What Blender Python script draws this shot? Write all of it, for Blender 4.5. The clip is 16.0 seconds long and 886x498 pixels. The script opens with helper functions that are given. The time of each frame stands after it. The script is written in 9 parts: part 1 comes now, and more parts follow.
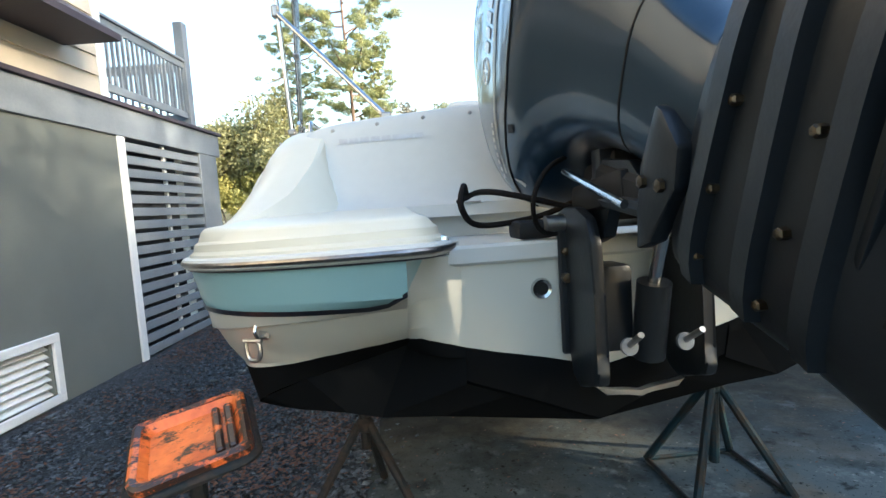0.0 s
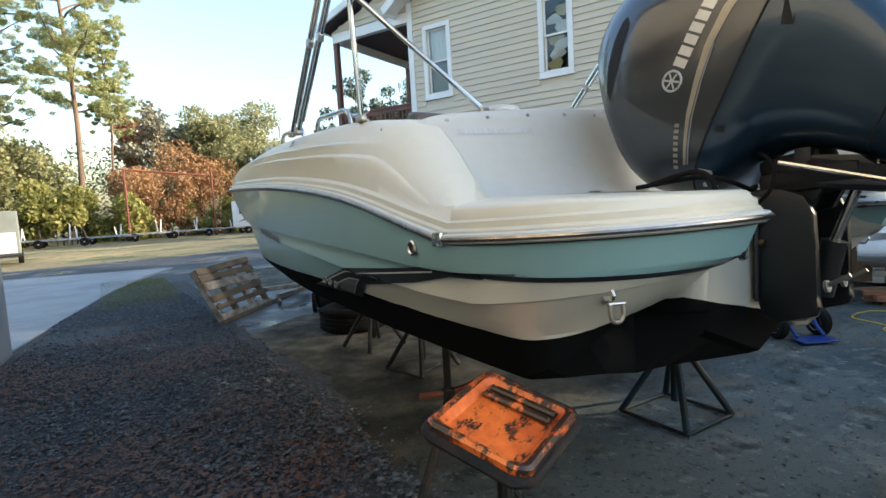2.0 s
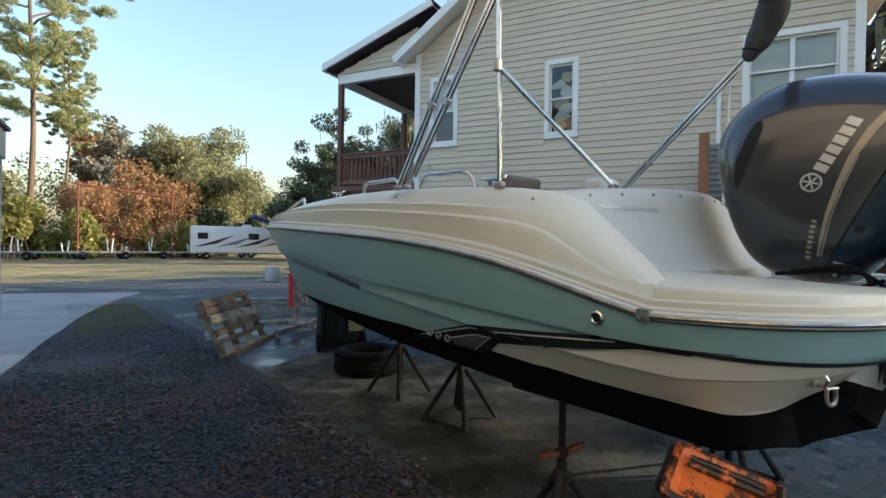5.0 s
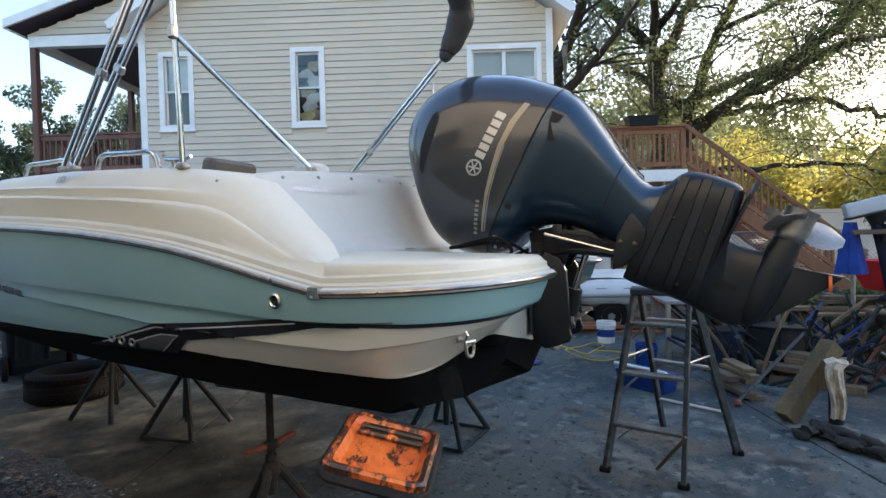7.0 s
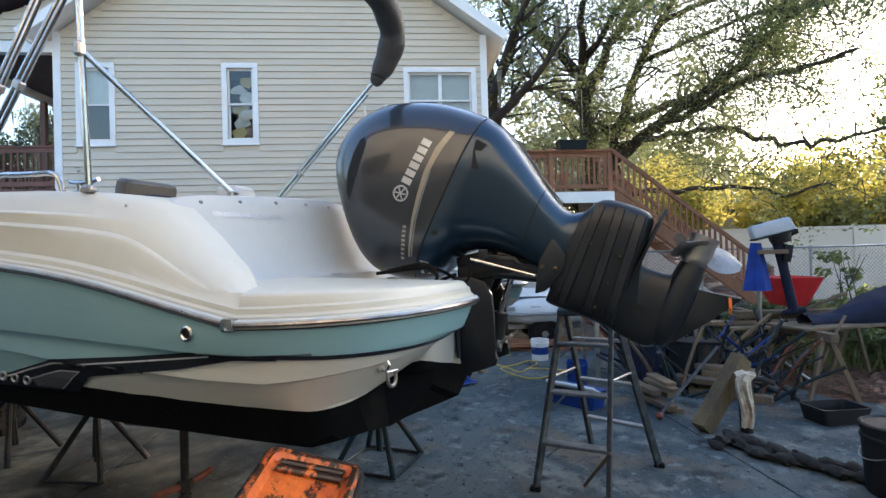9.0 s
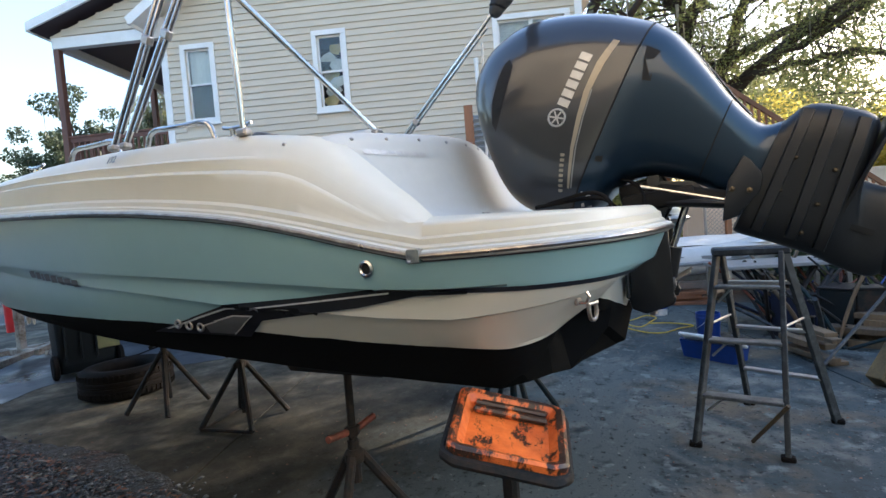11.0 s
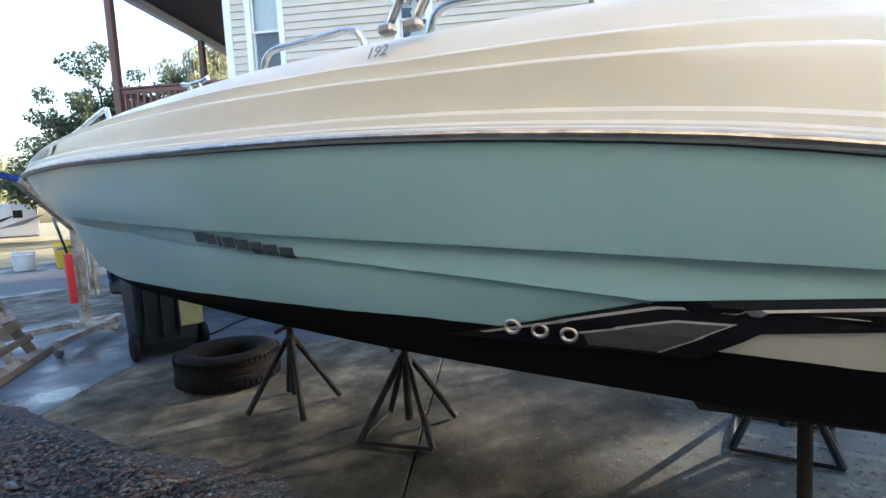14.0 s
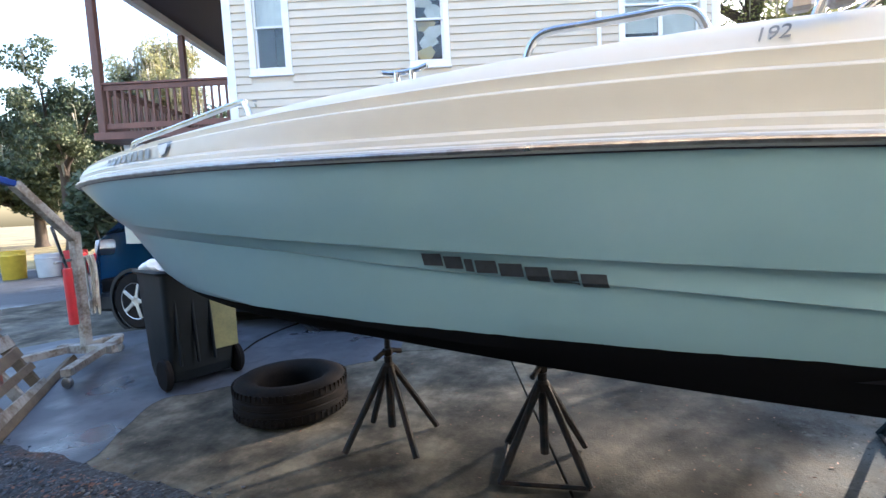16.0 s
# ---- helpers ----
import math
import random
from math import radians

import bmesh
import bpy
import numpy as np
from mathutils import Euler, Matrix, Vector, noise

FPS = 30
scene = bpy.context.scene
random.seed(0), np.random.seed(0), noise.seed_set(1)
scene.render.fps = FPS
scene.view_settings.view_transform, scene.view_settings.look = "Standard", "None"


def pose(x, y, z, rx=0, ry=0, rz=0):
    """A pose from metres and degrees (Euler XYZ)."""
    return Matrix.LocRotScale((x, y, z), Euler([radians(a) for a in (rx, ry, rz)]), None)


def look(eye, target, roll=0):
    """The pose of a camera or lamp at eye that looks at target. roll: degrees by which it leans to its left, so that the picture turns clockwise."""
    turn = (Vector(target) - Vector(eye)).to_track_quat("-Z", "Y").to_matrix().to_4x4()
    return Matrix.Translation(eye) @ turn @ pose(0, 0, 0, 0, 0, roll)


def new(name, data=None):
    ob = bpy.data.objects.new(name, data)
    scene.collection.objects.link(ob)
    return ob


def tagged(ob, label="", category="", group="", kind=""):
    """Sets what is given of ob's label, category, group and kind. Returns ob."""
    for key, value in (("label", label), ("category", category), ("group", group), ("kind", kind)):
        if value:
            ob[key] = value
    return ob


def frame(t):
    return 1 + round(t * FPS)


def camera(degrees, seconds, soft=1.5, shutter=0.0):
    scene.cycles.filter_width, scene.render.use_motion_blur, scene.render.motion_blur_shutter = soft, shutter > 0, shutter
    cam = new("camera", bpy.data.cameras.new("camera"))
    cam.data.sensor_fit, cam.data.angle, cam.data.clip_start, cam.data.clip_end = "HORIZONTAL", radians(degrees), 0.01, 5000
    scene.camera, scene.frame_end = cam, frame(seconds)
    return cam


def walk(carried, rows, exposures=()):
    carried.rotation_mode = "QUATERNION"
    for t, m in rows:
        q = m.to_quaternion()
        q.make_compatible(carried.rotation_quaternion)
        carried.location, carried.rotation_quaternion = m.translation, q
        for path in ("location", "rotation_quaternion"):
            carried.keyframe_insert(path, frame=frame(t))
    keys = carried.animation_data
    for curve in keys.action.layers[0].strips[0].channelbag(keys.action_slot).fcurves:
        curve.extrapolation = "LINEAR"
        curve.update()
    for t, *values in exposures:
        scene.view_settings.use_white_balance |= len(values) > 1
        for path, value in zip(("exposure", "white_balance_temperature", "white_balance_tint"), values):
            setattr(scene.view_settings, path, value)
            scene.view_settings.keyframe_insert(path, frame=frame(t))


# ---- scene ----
cam = camera(81.9, 16.0)
PATH = [
    (0, (-0.66, -1.329, 1.48), (-0.441, 0.652, 1.312), -3.8),
    (0.5, (-1.05, -1.22, 1.448), (-0.544, 0.706, 1.269), -4.6),
    (1, (-1.459, -1.023, 1.456), (-0.736, 0.833, 1.271), -4.7),
    (1.5, (-1.789, -0.979, 1.465), (-0.839, 0.771, 1.279), -4.4),
    (2, (-2.115, -0.912, 1.466), (-1.017, 0.751, 1.296), -3.3),
    (2.5, (-2.325, -0.703, 1.477), (-1.136, 0.903, 1.382), -1.9),
    (3, (-2.501, -0.606, 1.529), (-1.286, 0.982, 1.507), -1.1),
    (3.2, (-2.609, -0.586, 1.551), (-1.409, 1.014, 1.556), -0.6),
    (5.3, (-2.848, -0.506, 1.588), (-1.575, 1.037, 1.568), 1.9),
    (5.5, (-2.81, -0.538, 1.591), (-1.458, 0.936, 1.576), 1.4),
    (6, (-2.689, -0.628, 1.582), (-1.121, 0.614, 1.569), -0.0),
    (6.5, (-2.618, -0.704, 1.566), (-0.897, 0.315, 1.539), -1.1),
    (7, (-2.598, -0.745, 1.537), (-0.807, 0.144, 1.494), -1.4),
    (7.5, (-2.595, -0.75, 1.553), (-0.766, 0.06, 1.514), -1.6),
    (8, (-2.553, -0.808, 1.557), (-0.665, -0.149, 1.558), -1.8),
    (8.2, (-2.541, -0.841, 1.569), (-0.63, -0.252, 1.594), -1.8),
    (10.3, (-2.649, -0.636, 1.571), (-0.872, 0.281, 1.548), -3.0),
    (10.5, (-2.63, -0.592, 1.524), (-0.861, 0.34, 1.484), -3.7),
    (11, (-2.541, -0.397, 1.448), (-0.789, 0.564, 1.354), -4.5),
    (11.5, (-2.49, -0.172, 1.441), (-0.766, 0.835, 1.327), -3.8),
    (12, (-2.527, 0.148, 1.441), (-0.785, 1.123, 1.319), -2.0),
    (12.5, (-2.47, 0.503, 1.403), (-0.75, 1.504, 1.208), -2.8),
    (13, (-2.331, 0.869, 1.38), (-0.671, 1.956, 1.131), -3.0),
    (13.5, (-2.328, 0.992, 1.417), (-0.661, 2.073, 1.189), -2.4),
    (14, (-2.37, 1.222, 1.441), (-0.647, 2.221, 1.253), -3.1),
    (14.5, (-2.431, 1.531, 1.453), (-0.64, 2.411, 1.315), -2.7),
    (15, (-2.358, 1.895, 1.455), (-0.515, 2.659, 1.316), -2.5),
    (15.5, (-2.328, 2.125, 1.46), (-0.483, 2.869, 1.249), -2.7),
    (16, (-2.568, 2.329, 1.525), (-0.757, 3.158, 1.348), -3.0),
]
walk(cam, [(t, look(eye, target, roll)) for t, eye, target, roll in PATH], exposures=[(0.0, 2.0, 5000, 10), (1.0, 1.75, 5100, 11), (1.5, 1.65, 5200, 11), (2.5, 1.58, 5200, 11), (3.0, 1.5, 5250, 10), (5.5, 1.12, 5150, 11), (6.0, 1.25, 5150, 12), (6.5, 1.55, 5050, 16), (8.0, 1.72, 4950, 16), (10.5, 1.8, 5050, 17), (11.5, 1.85, 5050, 17), (12.5, 2.05, 5000, 18), (13.5, 2.36, 4980, 17), (14.5, 2.4, 4980, 18), (15.5, 2.42, 4950, 17), (16.0, 2.6, 5000, 21)])

# ---- light ----
SUN_AZ, SUN_EL = 124.0, 19.0
world = bpy.data.worlds.new("sky")
scene.world = world
world.use_nodes = True
wn = world.node_tree.nodes
sky = wn.new("ShaderNodeTexSky")
sky.sky_type = "NISHITA"
sky.sun_disc = False
sky.sun_elevation, sky.sun_rotation = radians(SUN_EL), radians(SUN_AZ)
sky.air_density, sky.dust_density, sky.ozone_density = 1.6, 3.0, 0.4
wn["Background"].inputs["Strength"].default_value = 0.15
world.node_tree.links.new(sky.outputs["Color"], wn["Background"].inputs["Color"])
sun = new("sun", bpy.data.lights.new("sun", "SUN"))
sun.data.energy, sun.data.angle, sun.data.color = 4.2, radians(0.6), (1.0, 0.76, 0.45)
sun_way = Vector((math.sin(radians(SUN_AZ)) * math.cos(radians(SUN_EL)), math.cos(radians(SUN_AZ)) * math.cos(radians(SUN_EL)), math.sin(radians(SUN_EL))))
sun.matrix_world = look(sun_way * 60, (0, 0, 0))


# ---- materials ----
def mat(name, a, b=None, rough=0.5, metal=0.0, scale=6.0, fine=60.0, bump=0.0, bump_scale=None, spec=0.5, detail=4.0, stretch=None, contrast=(0.35, 0.65), coat=0.0, coat_rough=0.06, random_amount=0.0, rough_var=0.08):
    """Two colours mixed by a coarse and a fine noise in object space, with relief."""
    m = bpy.data.materials.new(name)
    m.use_nodes = True
    t = m.node_tree
    n, l = t.nodes, t.links
    p = n["Principled BSDF"]
    p.inputs["Metallic"].default_value = metal
    p.inputs["Specular IOR Level"].default_value = spec
    p.inputs["Coat Weight"].default_value = coat
    p.inputs["Coat Roughness"].default_value = coat_rough
    b = b or tuple(c * 0.82 for c in a)
    tc = n.new("ShaderNodeTexCoord")
    src = tc.outputs["Object"]
    if stretch:
        mp = n.new("ShaderNodeMapping")
        mp.inputs["Scale"].default_value = stretch
        l.new(src, mp.inputs["Vector"])
        src = mp.outputs["Vector"]
    n1, n2 = n.new("ShaderNodeTexNoise"), n.new("ShaderNodeTexNoise")
    n1.inputs["Scale"].default_value, n1.inputs["Detail"].default_value = scale, detail
    n2.inputs["Scale"].default_value, n2.inputs["Detail"].default_value = fine, 3.0
    l.new(src, n1.inputs["Vector"])
    l.new(src, n2.inputs["Vector"])
    add = n.new("ShaderNodeMath")
    add.operation = "MULTIPLY_ADD"
    l.new(n2.outputs["Fac"], add.inputs[0])
    add.inputs[1].default_value = 0.45
    l.new(n1.outputs["Fac"], add.inputs[2])
    rng = n.new("ShaderNodeMapRange")
    rng.inputs["From Min"].default_value, rng.inputs["From Max"].default_value = contrast[0] + 0.2, contrast[1] + 0.25
    l.new(add.outputs[0], rng.inputs["Value"])
    mix = n.new("ShaderNodeMix")
    mix.data_type = "RGBA"
    mix.inputs["A"].default_value, mix.inputs["B"].default_value = (*a, 1), (*b, 1)
    l.new(rng.outputs["Result"], mix.inputs["Factor"])
    col = mix.outputs["Result"]
    if random_amount:
        info, geo = n.new("ShaderNodeObjectInfo"), n.new("ShaderNodeNewGeometry")
        s = n.new("ShaderNodeMath")
        l.new(info.outputs["Random"], s.inputs[0])
        l.new(geo.outputs["Random Per Island"], s.inputs[1])
        fr = n.new("ShaderNodeMath")
        fr.operation = "FRACT"
        l.new(s.outputs[0], fr.inputs[0])
        mr = n.new("ShaderNodeMapRange")
        mr.inputs["To Min"].default_value, mr.inputs["To Max"].default_value = 1 - random_amount, 1 + random_amount
        l.new(fr.outputs[0], mr.inputs["Value"])
        hsv = n.new("ShaderNodeHueSaturation")
        l.new(mr.outputs["Result"], hsv.inputs["Value"])
        l.new(col, hsv.inputs["Color"])
        col = hsv.outputs["Color"]
    l.new(col, p.inputs["Base Color"])
    rr = n.new("ShaderNodeMapRange")
    rr.inputs["To Min"].default_value, rr.inputs["To Max"].default_value = max(0.02, rough - rough_var), min(1.0, rough + rough_var)
    l.new(n1.outputs["Fac"], rr.inputs["Value"])
    l.new(rr.outputs["Result"], p.inputs["Roughness"])
    if bump:
        bn = n.new("ShaderNodeTexNoise")
        bn.inputs["Scale"].default_value, bn.inputs["Detail"].default_value = bump_scale or fine, 5.0
        l.new(src, bn.inputs["Vector"])
        bp = n.new("ShaderNodeBump")
        bp.inputs["Strength"].default_value, bp.inputs["Distance"].default_value = bump, 0.01
        l.new(bn.outputs["Fac"], bp.inputs["Height"])
        l.new(bp.outputs["Normal"], p.inputs["Normal"])
    return m


def glass_mat(name, tint=(0.9, 0.93, 0.93)):
    m = bpy.data.materials.new(name)
    m.use_nodes = True
    n, l = m.node_tree.nodes, m.node_tree.links
    out = n["Material Output"]
    tr, gl, mx, fr = n.new("ShaderNodeBsdfTransparent"), n.new("ShaderNodeBsdfGlossy"), n.new("ShaderNodeMixShader"), n.new("ShaderNodeFresnel")
    tr.inputs["Color"].default_value = (*tint, 1)
    gl.inputs["Roughness"].default_value = 0.02
    fr.inputs["IOR"].default_value = 1.5
    l.new(fr.outputs["Fac"], mx.inputs["Fac"])
    l.new(tr.outputs[0], mx.inputs[1])
    l.new(gl.outputs[0], mx.inputs[2])
    l.new(mx.outputs[0], out.inputs["Surface"])
    return m


def leaf_mat(name, a, b, through_light=0.35):
    m = bpy.data.materials.new(name)
    m.use_nodes = True
    n, l = m.node_tree.nodes, m.node_tree.links
    p, out = n["Principled BSDF"], n["Material Output"]
    geo, tc, ns = n.new("ShaderNodeNewGeometry"), n.new("ShaderNodeTexCoord"), n.new("ShaderNodeTexNoise")
    ns.inputs["Scale"].default_value = 0.5
    l.new(tc.outputs["Object"], ns.inputs["Vector"])
    s = n.new("ShaderNodeMath")
    s.operation = "MULTIPLY_ADD"
    l.new(geo.outputs["Random Per Island"], s.inputs[0])
    s.inputs[1].default_value = 0.6
    mr = n.new("ShaderNodeMapRange")
    mr.inputs["From Min"].default_value, mr.inputs["From Max"].default_value = 0.35, 0.65
    mr.inputs["To Max"].default_value = 0.45
    l.new(ns.outputs["Fac"], mr.inputs["Value"])
    l.new(mr.outputs["Result"], s.inputs[2])
    mix = n.new("ShaderNodeMix")
    mix.data_type = "RGBA"
    mix.inputs["A"].default_value, mix.inputs["B"].default_value = (*a, 1), (*b, 1)
    l.new(s.outputs[0], mix.inputs["Factor"])
    l.new(mix.outputs["Result"], p.inputs["Base Color"])
    p.inputs["Roughness"].default_value = 0.6
    tl, mx = n.new("ShaderNodeBsdfTranslucent"), n.new("ShaderNodeMixShader")
    l.new(mix.outputs["Result"], tl.inputs["Color"])
    mx.inputs["Fac"].default_value = through_light
    l.new(p.outputs[0], mx.inputs[1])
    l.new(tl.outputs[0], mx.inputs[2])
    l.new(mx.outputs[0], out.inputs["Surface"])
    return m


def hull_mat():
    """Light blue sides, cream aft quarter below the boot stripe, black bottom paint."""
    m = mat("hull_gelcoat", (0.25, 0.405, 0.43), (0.235, 0.385, 0.415), rough=0.3, scale=1.5, fine=9, coat=0.5, rough_var=0.06)
    n, l = m.node_tree.nodes, m.node_tree.links
    p = n["Principled BSDF"]
    blue = p.inputs["Base Color"].links[0].from_socket
    tc, sep = n.new("ShaderNodeTexCoord"), n.new("ShaderNodeSeparateXYZ")
    l.new(tc.outputs["Object"], sep.inputs[0])

    def op(kind, a, b):
        q = n.new("ShaderNodeMath")
        q.operation = kind
        for i, v in enumerate((a, b)):
            if isinstance(v, (int, float)):
                q.inputs[i].default_value = v
            else:
                l.new(v, q.inputs[i])
        return q.outputs[0]

    y, z = sep.outputs["Y"], sep.outputs["Z"]
    fall = op("ADD", op("MULTIPLY", op("MAXIMUM", op("SUBTRACT", y, 0.48), 0.0), 0.11), op("MULTIPLY", op("MAXIMUM", op("SUBTRACT", y, 1.3), 0.0), 0.9))
    bend = op("MULTIPLY", op("POWER", op("DIVIDE", op("MAXIMUM", op("SUBTRACT", 0.63, op("ABSOLUTE", sep.outputs["X"], 0.0)), 0.0), 0.12), 2.6), 0.06)
    line = op("ADD", op("SUBTRACT", 1.255, fall), op("MULTIPLY", bend, op("LESS_THAN", y, 0.15)))
    cream_mask = op("LESS_THAN", z, line)
    mix = n.new("ShaderNodeMix")
    mix.data_type = "RGBA"
    l.new(cream_mask, mix.inputs["Factor"])
    l.new(blue, mix.inputs["A"])
    mix.inputs["B"].default_value = (0.50, 0.50, 0.44, 1)
    wob = n.new("ShaderNodeTexNoise")
    wob.inputs["Scale"].default_value = 7.0
    l.new(tc.outputs["Object"], wob.inputs["Vector"])
    wide = op("ABSOLUTE", sep.outputs["X"], 0.0)
    rise = op("SUBTRACT", op("MULTIPLY", op("MAXIMUM", op("SUBTRACT", 1.0, wide), 0.0), 0.16), op("MULTIPLY", op("MAXIMUM", op("SUBTRACT", 0.5, wide), 0.0), 0.4))
    lift = op("MULTIPLY", rise, op("LESS_THAN", y, 0.6))
    water = op("ADD", op("ADD", op("ADD", 1.043, lift), op("ADD", op("MULTIPLY", y, 0.010), op("MULTIPLY", op("MINIMUM", op("MAXIMUM", op("SUBTRACT", y, 0.7), 0.0), 1.2), 0.027))), op("MULTIPLY", wob.outputs["Fac"], 0.012))
    black_mask = op("LESS_THAN", z, water)
    mix2 = n.new("ShaderNodeMix")
    mix2.data_type = "RGBA"
    l.new(black_mask, mix2.inputs["Factor"])
    l.new(mix.outputs["Result"], mix2.inputs["A"])
    mix2.inputs["B"].default_value = (0.005, 0.0055, 0.006, 1)
    l.new(mix2.outputs["Result"], p.inputs["Base Color"])
    rough_src = p.inputs["Roughness"].links[0].from_socket
    r = op("MAXIMUM", rough_src, op("MULTIPLY", black_mask, 0.92))
    l.new(r, p.inputs["Roughness"])
    l.new(op("SUBTRACT", 0.25, op("MULTIPLY", black_mask, 0.25)), p.inputs["Coat Weight"])
    l.new(op("SUBTRACT", 0.5, op("MULTIPLY", black_mask, 0.46)), p.inputs["Specular IOR Level"])
    return m


M = {}
M["hull"] = hull_mat()
M["gelcoat"] = mat("cream_gelcoat", (0.60, 0.58, 0.475), (0.565, 0.545, 0.44), rough=0.42, scale=1.2, fine=14, coat=0.15, coat_rough=0.25)
M["white_gel"] = mat("white_gelcoat", (0.54, 0.55, 0.52), (0.50, 0.51, 0.485), rough=0.6, spec=0.3, scale=1.5, fine=20)
M["navy"] = mat("navy_stripe", (0.012, 0.014, 0.022), rough=0.3)
M["dark_graphic"] = mat("dark_decal", (0.006, 0.007, 0.010), (0.009, 0.010, 0.013), rough=0.45, spec=0.2)
M["slate_name"] = mat("slate_name_plate", (0.020, 0.026, 0.030), (0.032, 0.040, 0.045), rough=0.35, scale=30)
M["mid_graphic"] = mat("slate_decal", (0.075, 0.08, 0.085), rough=0.35)
M["grey_graphic"] = mat("grey_decal", (0.22, 0.235, 0.24), rough=0.35)
M["chrome"] = mat("stainless_steel", (0.56, 0.56, 0.55), (0.42, 0.42, 0.41), rough=0.17, metal=1.0, scale=8, rough_var=0.06)
M["rail_steel"] = mat("dulled_rail_steel", (0.40, 0.385, 0.36), (0.24, 0.22, 0.20), rough=0.3, metal=1.0, scale=14)
M["dull_steel"] = mat("dull_steel", (0.45, 0.44, 0.42), (0.33, 0.31, 0.29), rough=0.4, metal=1.0, scale=12)
M["cowl"] = mat("cowl_paint", (0.046, 0.049, 0.053), (0.041, 0.044, 0.048), rough=0.3, metal=0.6, spec=0.4, scale=2, fine=300, coat=0.9, coat_rough=0.08, rough_var=0.05)
M["cowl_blue"] = mat("blue_black_cowl_paint", (0.015, 0.034, 0.060), (0.0125, 0.030, 0.053), rough=0.3, metal=0.55, spec=0.4, scale=2, fine=300, coat=0.7, coat_rough=0.08, rough_var=0.05)
M["leg_black"] = mat("satin_black", (0.0075, 0.010, 0.013), (0.011, 0.014, 0.018), rough=0.38, spec=0.4, scale=6, fine=80, bump=0.05)
M["matt_black"] = mat("matt_black", (0.006, 0.006, 0.0065), (0.011, 0.011, 0.011), rough=0.65, spec=0.3, scale=10)
M["rubber"] = mat("rubber", (0.006, 0.006, 0.006), (0.014, 0.011, 0.009), spec=0.12, rough=0.85, scale=7, bump=0.15, bump_scale=90)
M["brass"] = mat("tarnished_brass", (0.15, 0.12, 0.08), (0.08, 0.065, 0.045), rough=0.4, metal=1.0, scale=30)
M["silver"] = mat("silver_decal", (0.55, 0.55, 0.53), rough=0.3, metal=0.3)
M["gold"] = mat("champagne_decal", (0.33, 0.295, 0.225), rough=0.35, metal=0.4)
M["canvas"] = mat("dark_canvas", (0.012, 0.0135, 0.016), (0.024, 0.026, 0.03), rough=0.6, scale=9, bump=0.4, bump_scale=25)
M["vinyl"] = mat("taupe_vinyl", (0.085, 0.075, 0.062), (0.055, 0.05, 0.043), rough=0.5, scale=5, bump=0.1, bump_scale=200)
M["siding"] = mat("tan_siding", (0.58, 0.515, 0.40), (0.545, 0.48, 0.37), rough=0.6, scale=0.8, fine=30, bump=0.12, bump_scale=40, stretch=(1, 1, 4), random_amount=0.03)
M["white_trim"] = mat("white_trim", (0.8, 0.8, 0.79), (0.72, 0.72, 0.70), rough=0.5, scale=2.5, fine=40, bump=0.05)
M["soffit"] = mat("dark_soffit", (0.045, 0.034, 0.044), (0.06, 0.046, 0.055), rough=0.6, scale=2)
# White trim of the stucco house, with shade put into its blue-grey colour.
M["grey_trim"] = mat("shaded_white_paint", (0.22, 0.24, 0.26), (0.185, 0.20, 0.22), rough=0.55, scale=2.5, fine=40, bump=0.05)
M["deck_wood"] = mat("stained_deck_wood", (0.15, 0.062, 0.040), (0.10, 0.044, 0.030), rough=0.6, scale=3, fine=50, bump=0.2, stretch=(1, 1, 0.2), random_amount=0.2)
M["pine_wood"] = mat("treated_pine", (0.24, 0.105, 0.045), (0.17, 0.072, 0.032), rough=0.65, scale=3, fine=40, bump=0.2, stretch=(1, 1, 0.25), random_amount=0.2)
M["old_wood"] = mat("weathered_wood", (0.16, 0.115, 0.065), (0.09, 0.065, 0.04), rough=0.85, scale=4, fine=60, bump=0.4, stretch=(1, 1, 0.15), random_amount=0.25)
M["shingle"] = mat("asphalt_shingle", (0.12, 0.11, 0.10), (0.08, 0.075, 0.07), rough=0.9, scale=5, fine=120, bump=0.4)
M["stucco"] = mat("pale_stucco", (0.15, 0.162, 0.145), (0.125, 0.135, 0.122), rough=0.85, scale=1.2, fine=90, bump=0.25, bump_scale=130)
M["glass"] = glass_mat("window_glass")
M["blind"] = mat("pale_blind", (0.8, 0.8, 0.76), rough=0.6)
M["curtain"] = mat("torn_curtain", (0.72, 0.72, 0.68), (0.5, 0.48, 0.42), rough=0.8, scale=5, bump=0.4, bump_scale=12)
M["yellow_paper"] = mat("yellowed_paper", (0.55, 0.44, 0.2), (0.42, 0.33, 0.16), rough=0.8, scale=4)
# Near-black colour that stands for shade behind windows, slats and louvres.
M["unlit_dark"] = mat("unlit_space", (0.05, 0.05, 0.05), rough=0.9)
M["orange"] = mat("chipped_orange_paint", (0.85, 0.19, 0.02), (0.72, 0.13, 0.015), rough=0.45, scale=4, fine=40, bump=0.2)
M["stand_green"] = mat("worn_blue_green_paint", (0.009, 0.025, 0.033), (0.026, 0.021, 0.016), spec=0.2, rough=0.65, scale=9, fine=60, bump=0.2, contrast=(0.4, 0.62))
M["stand_dark"] = mat("rusty_dark_steel", (0.013, 0.016, 0.018), (0.036, 0.026, 0.02), spec=0.2, rough=0.65, scale=10, fine=60, bump=0.25, contrast=(0.42, 0.66))
M["rust"] = mat("rusty_red_steel", (0.19, 0.045, 0.025), (0.09, 0.035, 0.02), rough=0.7, scale=12, bump=0.3)
